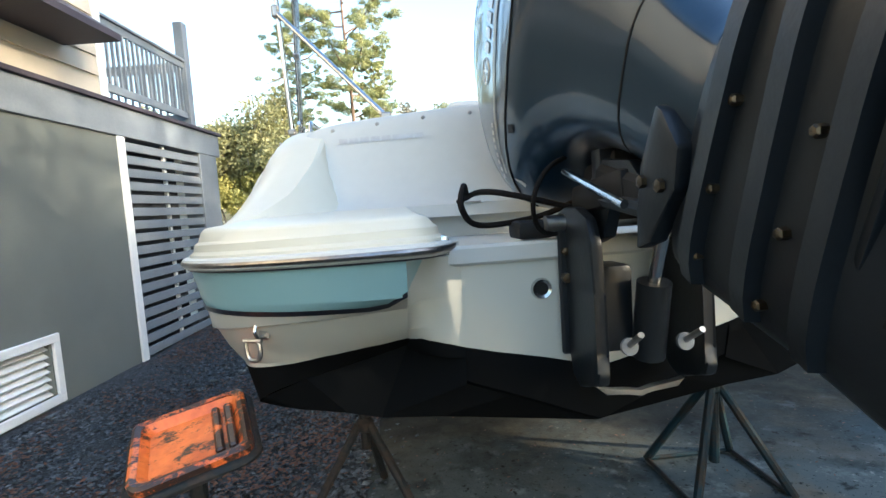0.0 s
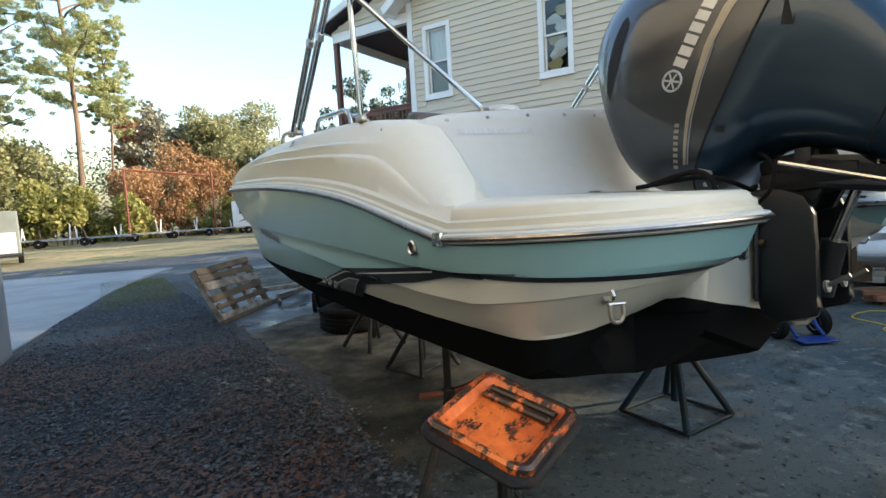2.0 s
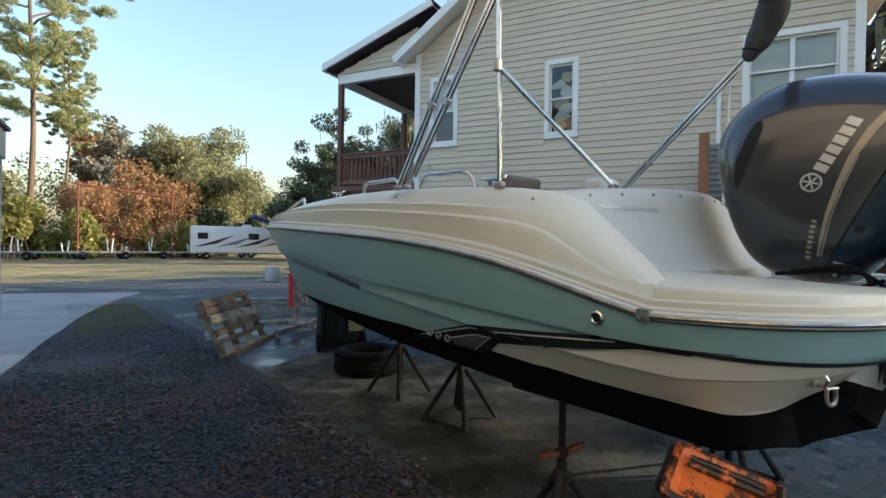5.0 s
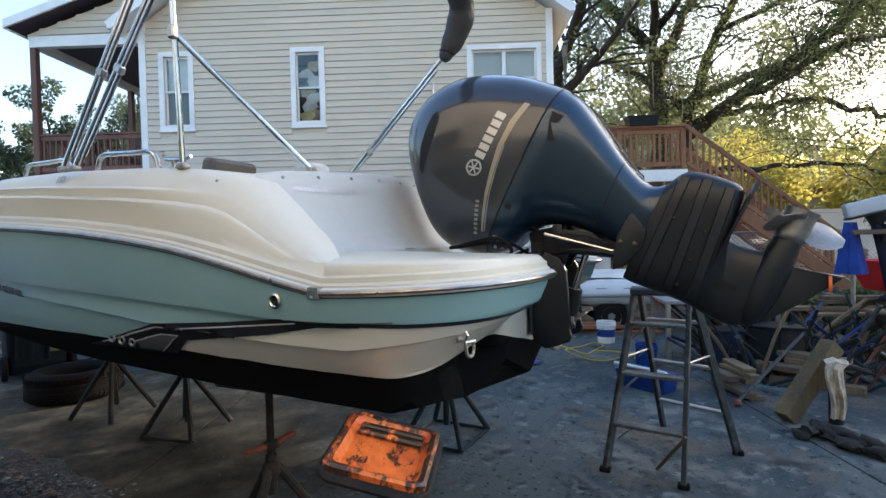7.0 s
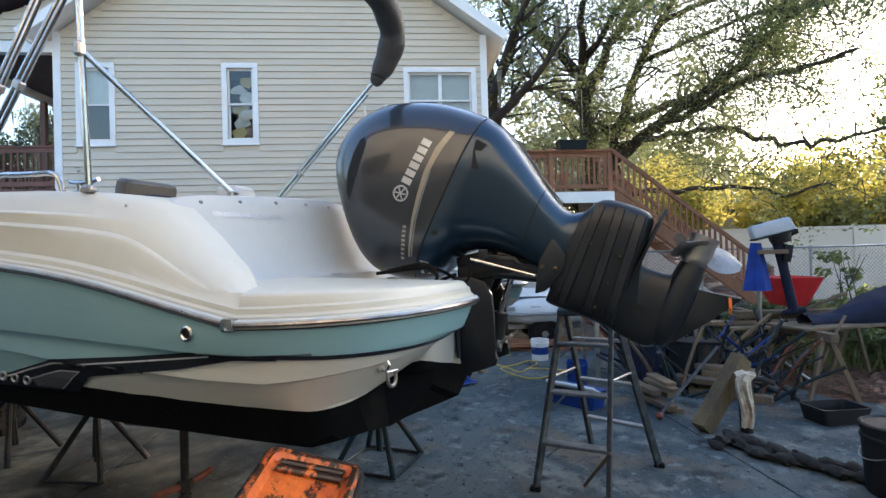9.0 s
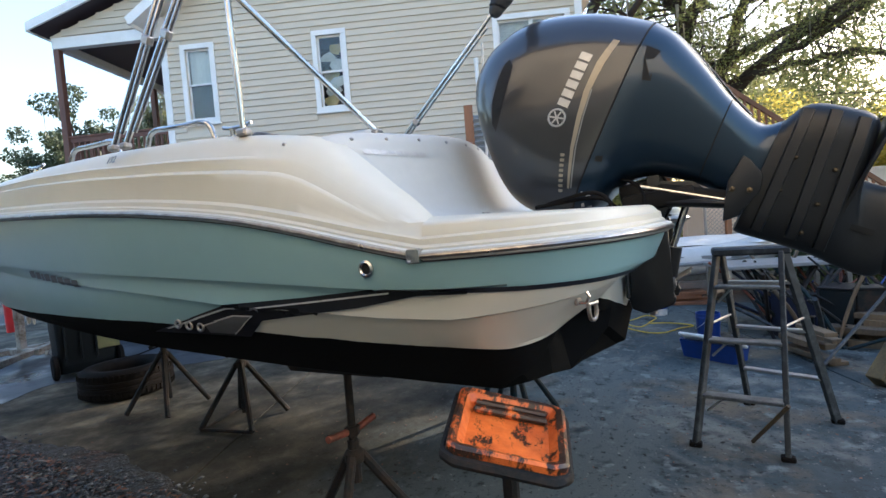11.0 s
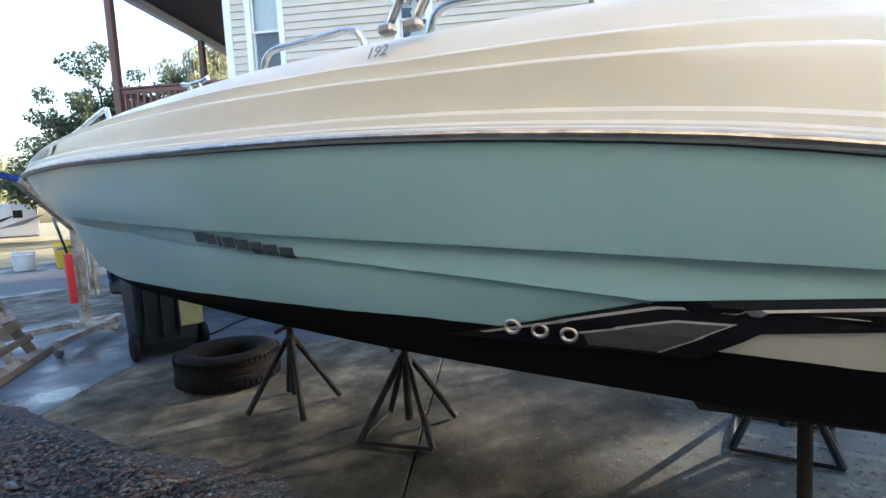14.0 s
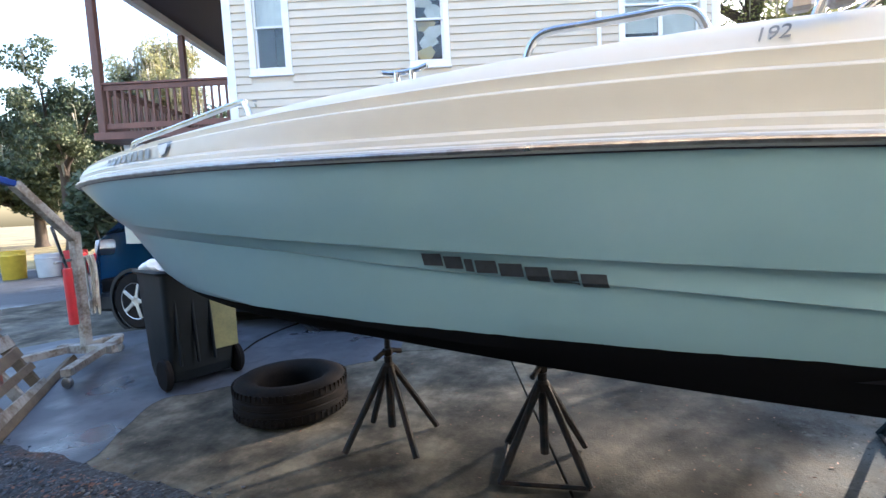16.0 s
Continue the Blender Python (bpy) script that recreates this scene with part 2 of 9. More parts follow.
M["fibreglass_rail"] = mat("scuffed_grey_fibreglass", (0.012, 0.016, 0.019), (0.06, 0.065, 0.065), rough=0.55, scale=14, fine=90, contrast=(0.5, 0.72), bump=0.1)
M["aluminium"] = mat("dull_aluminium", (0.50, 0.50, 0.48), (0.36, 0.36, 0.35), rough=0.42, metal=0.9, scale=9, bump=0.06)
M["pale_cowl"] = mat("pale_grey_plastic", (0.40, 0.43, 0.46), (0.33, 0.36, 0.39), rough=0.4, scale=5)
M["mossy_wood"] = mat("mossy_timber", (0.15, 0.11, 0.045), (0.07, 0.055, 0.03), rough=0.9, scale=5, fine=60, bump=0.5, stretch=(1, 1, 0.2))
M["worn_step"] = mat("grimy_aluminium", (0.24, 0.24, 0.23), (0.13, 0.13, 0.125), rough=0.5, metal=0.85, scale=9, bump=0.06)
M["blue_plastic"] = mat("blue_plastic", (0.007, 0.032, 0.19), (0.006, 0.024, 0.13), rough=0.4, scale=6)
M["blue_cloth"] = mat("blue_cloth", (0.012, 0.04, 0.26), (0.01, 0.03, 0.17), rough=0.9, scale=8, bump=0.5, bump_scale=20)
M["navy_cloth"] = mat("navy_cover", (0.016, 0.019, 0.04), (0.01, 0.012, 0.024), rough=0.85, spec=0.2, scale=4, bump=0.4, bump_scale=9)
M["white_plastic"] = mat("white_plastic", (0.7, 0.7, 0.68), (0.58, 0.57, 0.54), rough=0.45, scale=5)
M["grey_hypalon"] = mat("pale_grey_hypalon", (0.52, 0.53, 0.53), (0.42, 0.43, 0.43), rough=0.6, scale=3, bump=0.1)
M["mid_grey"] = mat("mid_grey_panel", (0.2, 0.21, 0.22), rough=0.6, scale=3)
M["red_plastic"] = mat("red_plastic", (0.5, 0.02, 0.025), (0.36, 0.02, 0.02), rough=0.4)
M["yellow_plastic"] = mat("yellow_plastic", (0.6, 0.42, 0.03), rough=0.5)
M["cream_rag"] = mat("dirty_rag", (0.55, 0.5, 0.38), (0.28, 0.22, 0.15), rough=0.95, scale=9, bump=0.6, bump_scale=25)
M["dark_cloth"] = mat("dark_wet_cloth", (0.016, 0.0155, 0.014), (0.034, 0.032, 0.028), rough=0.95, spec=0.2, scale=8, bump=0.8, bump_scale=30)
M["car_blue"] = mat("dark_blue_car_paint", (0.04, 0.17, 0.42), (0.036, 0.15, 0.38), rough=0.15, metal=0.3, coat=0.8, scale=3)
M["bin_green"] = mat("dark_bin_plastic", (0.004, 0.007, 0.009), (0.007, 0.010, 0.012), spec=0.22, rough=0.55, scale=5, bump=0.1)
M["bin_tan"] = mat("faded_yellow_green_plastic", (0.19, 0.18, 0.07), (0.11, 0.11, 0.05), rough=0.55, scale=5)
M["cart_white"] = mat("worn_pale_paint", (0.28, 0.26, 0.22), (0.12, 0.09, 0.06), rough=0.65, scale=6, fine=40, bump=0.25, contrast=(0.42, 0.62))
M["rv_white"] = mat("rv_white", (0.72, 0.72, 0.72), (0.66, 0.66, 0.67), rough=0.35, scale=1)
M["fence_white"] = mat("white_vinyl_fence", (0.72, 0.62, 0.50), (0.66, 0.57, 0.46), rough=0.5, scale=0.8)
M["galv"] = mat("galvanised_wire", (0.34, 0.35, 0.36), (0.25, 0.26, 0.27), rough=0.45, metal=0.8)
M["bark"] = mat("oak_bark", (0.07, 0.055, 0.042), (0.035, 0.028, 0.022), rough=0.95, scale=2.5, fine=25, bump=0.8, bump_scale=9, stretch=(1, 1, 0.35))
M["pine_bark"] = mat("pine_bark", (0.17, 0.115, 0.075), (0.09, 0.06, 0.04), rough=0.95, scale=2, fine=20, bump=0.8, bump_scale=6, stretch=(1, 1, 0.3))
M["oak_leaf"] = leaf_mat("oak_leaves", (0.08, 0.105, 0.042), (0.27, 0.29, 0.105), 0.6)
M["far_leaf"] = leaf_mat("far_oak_leaves", (0.13, 0.15, 0.065), (0.34, 0.32, 0.15), 0.4)
M["pine_leaf"] = leaf_mat("pine_needles", (0.20, 0.25, 0.11), (0.46, 0.46, 0.22), 0.55)
M["palm_leaf"] = leaf_mat("palmetto_leaves", (0.12, 0.14, 0.035), (0.42, 0.38, 0.11), 0.5)
M["bush_leaf"] = leaf_mat("yellow_green_leaves", (0.24, 0.25, 0.05), (0.66, 0.54, 0.10), 0.68)
M["rust_leaf"] = leaf_mat("rust_leaves", (0.22, 0.125, 0.06), (0.48, 0.29, 0.13), 0.4)
M["dark_leaf"] = leaf_mat("shaded_oak_leaves", (0.034, 0.055, 0.03), (0.085, 0.105, 0.05), 0.3)
M["moss"] = leaf_mat("grey_moss", (0.16, 0.16, 0.12), (0.25, 0.24, 0.18), 0.3)
M["litter"] = leaf_mat("dead_leaves", (0.06, 0.026, 0.014), (0.16, 0.07, 0.034), 0.1)
M["grass"] = leaf_mat("grass_blades", (0.05, 0.085, 0.015), (0.16, 0.16, 0.05), 0.3)


def ground_mat(name, layers, rough=0.9, bump=0.5, bump_scale=30.0, wet=None):
    """Soil: colours laid over one another by noises of several sizes. layers: (colour, scale, from, to)."""
    m = bpy.data.materials.new(name)
    m.use_nodes = True
    n, l = m.node_tree.nodes, m.node_tree.links
    p = n["Principled BSDF"]
    tc = n.new("ShaderNodeTexCoord")
    col = None
    for c, sc, lo, hi in layers:
        if col is None:
            rgb = n.new("ShaderNodeRGB")
            rgb.outputs[0].default_value = (*c, 1)
            col = rgb.outputs[0]
            continue
        ns = n.new("ShaderNodeTexNoise")
        ns.inputs["Scale"].default_value, ns.inputs["Detail"].default_value = sc, 6.0
        ns.inputs["Roughness"].default_value = 0.62
        l.new(tc.outputs["Object"], ns.inputs["Vector"])
        mr = n.new("ShaderNodeMapRange")
        mr.inputs["From Min"].default_value, mr.inputs["From Max"].default_value = lo, hi
        l.new(ns.outputs["Fac"], mr.inputs["Value"])
        mix = n.new("ShaderNodeMix")
        mix.data_type = "RGBA"
        l.new(mr.outputs["Result"], mix.inputs["Factor"])
        l.new(col, mix.inputs["A"])
        mix.inputs["B"].default_value = (*c, 1)
        col = mix.outputs["Result"]
    l.new(col, p.inputs["Base Color"])
    p.inputs["Roughness"].default_value = rough
    if wet:
        ns = n.new("ShaderNodeTexNoise")
        ns.inputs["Scale"].default_value, ns.inputs["Detail"].default_value = wet[0], 4.0
        l.new(tc.outputs["Object"], ns.inputs["Vector"])
        mr = n.new("ShaderNodeMapRange")
        mr.inputs["From Min"].default_value, mr.inputs["From Max"].default_value = wet[1], wet[2]
        mr.inputs["To Min"].default_value, mr.inputs["To Max"].default_value = rough, wet[3]
        l.new(ns.outputs["Fac"], mr.inputs["Value"])
        l.new(mr.outputs["Result"], p.inputs["Roughness"])
    bn = n.new("ShaderNodeTexNoise")
    bn.inputs["Scale"].default_value, bn.inputs["Detail"].default_value = bump_scale, 8.0
    l.new(tc.outputs["Object"], bn.inputs["Vector"])
    bp = n.new("ShaderNodeBump")
    bp.inputs["Strength"].default_value, bp.inputs["Distance"].default_value = bump, 0.02
    l.new(bn.outputs["Fac"], bp.inputs["Height"])
    l.new(bp.outputs["Normal"], p.inputs["Normal"])
    return m


M["ground"] = ground_mat("field_ground", [((0.17, 0.14, 0.07), 1, 0, 1), ((0.30, 0.24, 0.10), 0.12, 0.45, 0.6), ((0.07, 0.085, 0.025), 0.25, 0.5, 0.62), ((0.05, 0.04, 0.03), 3.0, 0.5, 0.7)])
M["yard_dirt"] = ground_mat("yard_dirt", [((0.05, 0.045, 0.038), 1, 0, 1), ((0.085, 0.05, 0.03), 1.5, 0.48, 0.62), ((0.02, 0.018, 0.015), 6.0, 0.5, 0.7)], bump=0.8)
M["lane"] = ground_mat("dark_wet_lane", [((0.036, 0.039, 0.044), 1, 0, 1), ((0.018, 0.019, 0.021), 0.5, 0.45, 0.58), ((0.09, 0.09, 0.088), 9.0, 0.58, 0.70)], rough=0.7, wet=(0.4, 0.5, 0.65, 0.22))
M["gravel_bed"] = ground_mat("gravel_bed", [((0.042, 0.047, 0.053), 1, 0, 1), ((0.07, 0.034, 0.02), 1.1, 0.52, 0.60), ((0.02, 0.02, 0.02), 18.0, 0.45, 0.6), ((0.15, 0.155, 0.16), 40.0, 0.57, 0.68), ((0.014, 0.013, 0.012), 60.0, 0.55, 0.63)], bump=1.0, bump_scale=45)
M["concrete"] = ground_mat("old_concrete", [((0.092, 0.107, 0.105), 1, 0, 1), ((0.039, 0.055, 0.062), 0.5, 0.45, 0.58), ((0.169, 0.172, 0.154), 1.3, 0.53, 0.66), ((0.129, 0.107, 0.074), 0.9, 0.54, 0.66), ((0.025, 0.031, 0.033), 2.8, 0.54, 0.68), ((0.166, 0.184, 0.181), 6.0, 0.57, 0.68), ((0.022, 0.025, 0.025), 8.0, 0.59, 0.70), ((0.015, 0.015, 0.015), 22.0, 0.60, 0.66), ((0.258, 0.258, 0.239), 30.0, 0.63, 0.70), ((0.015, 0.015, 0.015), 55.0, 0.62, 0.66)], rough=0.9, bump=0.16, bump_scale=60, wet=(0.5, 0.5, 0.62, 0.66))
M["concrete"].node_tree.nodes["Principled BSDF"].inputs["Specular IOR Level"].default_value = 0.18


def add_dust_and_shade(m, y0, y1, colour, most):
    """Dry tan dust forward of y0, broken up by noise; its tone also carries painted shade."""
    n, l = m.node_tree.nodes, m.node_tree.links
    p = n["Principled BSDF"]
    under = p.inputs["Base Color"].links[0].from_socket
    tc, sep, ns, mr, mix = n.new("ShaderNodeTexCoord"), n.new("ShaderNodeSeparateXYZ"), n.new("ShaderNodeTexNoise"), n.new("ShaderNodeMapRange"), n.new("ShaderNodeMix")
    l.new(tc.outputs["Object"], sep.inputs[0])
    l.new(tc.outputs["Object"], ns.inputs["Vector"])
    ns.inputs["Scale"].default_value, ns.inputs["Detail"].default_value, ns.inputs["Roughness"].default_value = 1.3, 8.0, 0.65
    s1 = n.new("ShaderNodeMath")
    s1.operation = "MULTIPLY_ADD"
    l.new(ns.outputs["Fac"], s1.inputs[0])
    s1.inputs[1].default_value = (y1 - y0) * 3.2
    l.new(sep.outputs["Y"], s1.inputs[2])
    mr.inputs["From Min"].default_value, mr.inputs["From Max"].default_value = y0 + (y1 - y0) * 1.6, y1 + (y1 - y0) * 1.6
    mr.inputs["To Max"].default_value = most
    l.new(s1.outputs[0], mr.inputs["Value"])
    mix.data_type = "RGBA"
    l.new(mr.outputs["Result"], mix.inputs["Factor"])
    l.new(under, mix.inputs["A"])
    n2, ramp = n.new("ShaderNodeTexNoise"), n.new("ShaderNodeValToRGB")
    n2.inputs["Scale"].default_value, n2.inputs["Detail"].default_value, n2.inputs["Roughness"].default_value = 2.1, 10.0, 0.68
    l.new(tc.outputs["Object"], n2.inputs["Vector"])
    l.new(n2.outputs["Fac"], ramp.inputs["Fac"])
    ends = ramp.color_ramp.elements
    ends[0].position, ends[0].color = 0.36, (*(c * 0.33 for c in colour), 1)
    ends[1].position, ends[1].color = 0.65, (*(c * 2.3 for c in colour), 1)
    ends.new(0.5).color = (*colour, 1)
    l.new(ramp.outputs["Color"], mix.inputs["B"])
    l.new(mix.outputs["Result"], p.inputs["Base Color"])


# Darker layer paints shade under the hull; paler layer the brighter ground forward.
add_dust_and_shade(M["concrete"], 0.9, 1.9, (0.032, 0.0275, 0.0185), 0.85)
add_dust_and_shade(M["concrete"], 2.9, 3.9, (0.080, 0.072, 0.052), 0.85)
M["drive"] = ground_mat("pale_drive_concrete", [((0.26, 0.26, 0.26), 1, 0, 1), ((0.19, 0.19, 0.19), 0.7, 0.45, 0.65), ((0.15, 0.145, 0.14), 8.0, 0.6, 0.72)], rough=0.8, bump=0.15, bump_scale=60)
M["wet"] = ground_mat("wet_concrete", [((0.045, 0.05, 0.058), 1, 0, 1), ((0.075, 0.08, 0.088), 1.4, 0.45, 0.62), ((0.025, 0.027, 0.03), 5.0, 0.55, 0.7)], rough=0.55, bump=0.12, bump_scale=50, wet=(1.1, 0.52, 0.66, 0.22))
M["stone"] = mat("gravel_stone", (0.10, 0.112, 0.128), (0.04, 0.044, 0.050), rough=0.85, scale=20, fine=120, bump=0.2, random_amount=0.55)


# ---- building helpers ----
from mathutils.bvhtree import BVHTree


def thing(name, label, category, at=None, group="", kind=""):
    ob = new(name)
    if at is not None:
        ob.matrix_basis = at
    return tagged(ob, label, category, group, kind)


def mesh_of(name, bm, material, angle=35.0):
    me = bpy.data.meshes.new(name)
    bm.to_mesh(me)
    bm.free()
    for m in material if isinstance(material, (list, tuple)) else [material]:
        me.materials.append(m)
    if angle:
        me.polygons.foreach_set("use_smooth", [True] * len(me.polygons))
        me.set_sharp_from_angle(angle=radians(angle))
    return me


def part(name, bm, material, parent=None, label="", angle=35.0):
    """One bmesh as one mesh object under a thing or a part."""
    ob = new(name, mesh_of(name, bm, material, angle))
    ob.parent = parent
    if label:
        ob["label"] = label
    return ob


def twin(name, mesh, m, parent, label=""):
    """Another object on the same mesh."""
    ob = new(name, mesh)
    ob.parent = parent
    ob.matrix_basis = m
    if label:
        ob["label"] = label
    return ob


def raw_mesh(name, verts, faces, material, smooth=False):
    me = bpy.data.meshes.new(name)
    me.from_pydata(verts, [], faces)
    me.materials.append(material)
    if smooth:
        me.polygons.foreach_set("use_smooth", [True] * len(me.polygons))
    return me


def box(size, at=(0, 0, 0), bevel=0.0, turn=(0, 0, 0), bm=None, segments=1):
    bm = bm or bmesh.new()
    m = pose(*at, *turn) @ Matrix.Diagonal((*size, 1))
    made = bmesh.ops.create_cube(bm, size=1.0, matrix=m)["verts"]
    if bevel:
        edges = {e for v in made for e in v.link_edges}
        bmesh.ops.bevel(bm, geom=list(edges), offset=bevel, segments=segments, affect="EDGES", profile=0.6)
    return bm


def span(lo, hi, bevel=0.0, bm=None):
    """A box from corner to corner."""
    return box([b - a for a, b in zip(lo, hi)], [(a + b) / 2 for a, b in zip(lo, hi)], bevel, bm=bm)


def tube(points, radius, sides=8, bm=None, closed=False, caps=True):
    bm = bm or bmesh.new()
    pts = [Vector(p) for p in points]
    n = len(pts)
    radii = radius if isinstance(radius, (list, tuple)) else [radius] * n
    rings, up = [], None
    for i, p in enumerate(pts):
        a = pts[(i - 1) % n] if closed or i else pts[i]
        b = pts[(i + 1) % n] if closed or i < n - 1 else pts[i]
        d = (b - a).normalized()
        if up is None:
            up = d.orthogonal().normalized()
        up = (up - d * up.dot(d))
        up = up.normalized() if up.length > 1e-6 else d.orthogonal().normalized()
        s = d.cross(up)
        rings.append([bm.verts.new(p + radii[i] * (math.cos(2 * math.pi * k / sides) * up + math.sin(2 * math.pi * k / sides) * s)) for k in range(sides)])
    pairs = list(zip(rings, rings[1:])) + ([(rings[-1], rings[0])] if closed else [])
    for r0, r1 in pairs:
        for k in range(sides):
            bm.faces.new((r0[k], r0[(k + 1) % sides], r1[(k + 1) % sides], r1[k]))
    if caps and not closed:
        bm.faces.new(rings[0][::-1])
        bm.faces.new(rings[-1])
    return bm


def curve(points, steps=6, closed=False):
    """A smooth line through the points."""
    pts = [Vector(p) for p in points]
    n, out = len(pts), []
    for i in range(n if closed else n - 1):
        p0 = pts[(i - 1) % n] if closed or i else pts[0] * 2 - pts[1]
        p1, p2 = pts[i], pts[(i + 1) % n]
        p3 = pts[(i + 2) % n] if closed or i + 2 < n else pts[-1] * 2 - pts[-2]
        for k in range(steps):
            t = k / steps
            out.append(0.5 * ((2 * p1) + (p2 - p0) * t + (2 * p0 - 5 * p1 + 4 * p2 - p3) * t * t + (3 * p1 - p0 - 3 * p2 + p3) * t ** 3))
    if not closed:
        out.append(pts[-1])
    return out


def lathe(profile, sides=24, m=None, bm=None, caps=True):
    bm = bm or bmesh.new()
    m = m or Matrix()
    rings = [[bm.verts.new(m @ Vector((r * math.cos(2 * math.pi * k / sides), r * math.sin(2 * math.pi * k / sides), z))) for k in range(sides)] for r, z in profile]
    for r0, r1 in zip(rings, rings[1:]):
        for k in range(sides):
            bm.faces.new((r0[k], r0[(k + 1) % sides], r1[(k + 1) % sides], r1[k]))
    if caps:
        bm.faces.new(rings[0][::-1])
        bm.faces.new(rings[-1])
    return bm


def prism(outline, depth, m=None, bevel=0.0, bm=None):
    """A flat outline in x, y drawn out along z by depth, then placed by m."""
    bm = bm or bmesh.new()
    m = m or Matrix()
    lo = [bm.verts.new(m @ Vector((x, y, 0))) for x, y in outline]
    hi = [bm.verts.new(m @ Vector((x, y, depth))) for x, y in outline]
    faces = [bm.faces.new(lo[::-1]), bm.faces.new(hi)]
    n = len(lo)
    for k in range(n):
        faces.append(bm.faces.new((lo[k], lo[(k + 1) % n], hi[(k + 1) % n], hi[k])))
    if bevel:
        edges = {e for f in faces for e in f.edges}
        bmesh.ops.bevel(bm, geom=list(edges), offset=bevel, segments=2, affect="EDGES", profile=0.6)
    return bm


def loft(sections, closed_section=False, caps=False, bm=None):
    bm = bm or bmesh.new()
    rows = [[bm.verts.new(p) for p in s] for s in sections]
    for a, b in zip(rows, rows[1:]):
        n = len(a)
        for k in range(n if closed_section else n - 1):
            q = (a[k], a[(k + 1) % n], b[(k + 1) % n], b[k])
            if len({tuple(round(c, 5) for c in v.co) for v in q}) > 2:
                bm.faces.new(q)
    if caps:
        bm.faces.new(rows[0][::-1])
        bm.faces.new(rows[-1])
    return bm


def pillow(outline, width, power=5.0, rings=9, steps=6, side=2.2, middle=None):
    """A body with rounded flanks: outline in (y, z), half as wide as width at its middle."""
    ring = curve([(0, y, z) for y, z in outline], steps, closed=True)
    c = Vector((0, *middle)) if middle else sum(ring, Vector()) / len(ring)
    bm = bmesh.new()
    levels = [math.sin(math.pi / 2 * k / rings) for k in range(1, rings)]
    shells = {}
    for sgn in (-1, 1):
        shells[sgn] = [[bm.verts.new(c + (p - c) * r + Vector((sgn * width * (1 - r ** power) ** (1 / side), 0, 0))) for p in ring] for r in levels]
    rim = [bm.verts.new(p) for p in ring]
    n = len(ring)
    for sgn in (-1, 1):
        rows = shells[sgn] + [rim]
        top = bm.verts.new(c + Vector((sgn * width, 0, 0)))
        for k in range(n):
            q = (top, rows[0][k], rows[0][(k + 1) % n])
            bm.faces.new(q if sgn < 0 else q[::-1])
        for a, b in zip(rows, rows[1:]):
            for k in range(n):
                q = (a[k], b[k], b[(k + 1) % n], a[(k + 1) % n])
                bm.faces.new(q if sgn < 0 else q[::-1])
    bmesh.ops.recalc_face_normals(bm, faces=bm.faces)
    return bm


def decal(tree, outline, lift=0.003, way=(1, 0, 0), cuts=10, away=5.0):
    """A thin sheet in the (y, z) outline, laid on the surface that the tree holds, seen along way."""
    bm = bmesh.new()
    verts = [bm.verts.new((0, y, z)) for y, z in outline]
    bm.faces.new(verts)
    ys, zs = [p[0] for p in outline], [p[1] for p in outline]
    for lo, hi, axis in ((min(ys), max(ys), 1), (min(zs), max(zs), 2)):
        count = max(1, int((hi - lo) / (0.5 / cuts)))
        for k in range(1, count):
            co, no = [0, 0, 0], [0, 0, 0]
            co[axis], no[axis] = lo + (hi - lo) * k / count, 1
            bmesh.ops.bisect_plane(bm, geom=bm.verts[:] + bm.edges[:] + bm.faces[:], plane_co=co, plane_no=no)
    w = Vector(way)
    last = None
    for v in bm.verts:
        hit, normal, _, _ = tree.ray_cast(Vector((0, v.co.y, v.co.z)) - w * away, w)
        if hit:
            if normal.dot(w) > 0:
                normal = -normal
            v.co = hit + normal * lift
            last = v.co.x
        elif last is not None:
            v.co.x = last
    bmesh.ops.triangulate(bm, faces=bm.faces)
    return bm


def tree_of(bm):
    bm.normal_update()
    return BVHTree.FromBMesh(bm)


def clip(poly, nx, ny, d):
    """The part of a flat polygon on which nx * x + ny * y <= d."""
    out = []
    for (x0, y0), (x1, y1) in zip(poly, poly[1:] + poly[:1]):
        a, b = nx * x0 + ny * y0 - d, nx * x1 + ny * y1 - d
        if a <= 0:
            out.append((x0, y0))
        if a * b < 0:
            t = a / (a - b)
            out.append((x0 + (x1 - x0) * t, y0 + (y1 - y0) * t))
    return out


def grid_sheet(name, x0, x1, y0, y1, n, m, z, rough, material, label):
    me = bpy.data.meshes.new(name)
    xs, ys = np.linspace(x0, x1, n), np.linspace(y0, y1, m)
    verts = [(x, y, z + rough * noise.noise((x * 0.9, y * 0.9, 3)) + rough * 0.5 * noise.noise((x * 3, y * 3, 9))) for y in ys for x in xs]
    faces = [(j * n + i, j * n + i + 1, (j + 1) * n + i + 1, (j + 1) * n + i) for j in range(m - 1) for i in range(n - 1)]
    me.from_pydata(verts, [], faces)
    me.materials.append(material)
    me.polygons.foreach_set("use_smooth", [True] * len(me.polygons))
    return tagged(new(name, me), label, "ground", kind="structure")


# ---- ground ----
rnd = random.Random(7)
bm = bmesh.new()
ring_r = [0, 8, 20, 45, 90, 200, 500, 1500]
prev = None
for r in ring_r:
    row = [bm.verts.new((3 + r * math.cos(a * math.pi / 18), 6 + r * math.sin(a * math.pi / 18), -0.09)) for a in range(36)] if r else [bm.verts.new((3, 6, -0.09))]
    if prev:
        for k in range(36):
            bm.faces.new((prev[0], row[k], row[(k + 1) % 36]) if len(prev) == 1 else (prev[k], row[k], row[(k + 1) % 36], prev[(k + 1) % 36]))
    prev = row
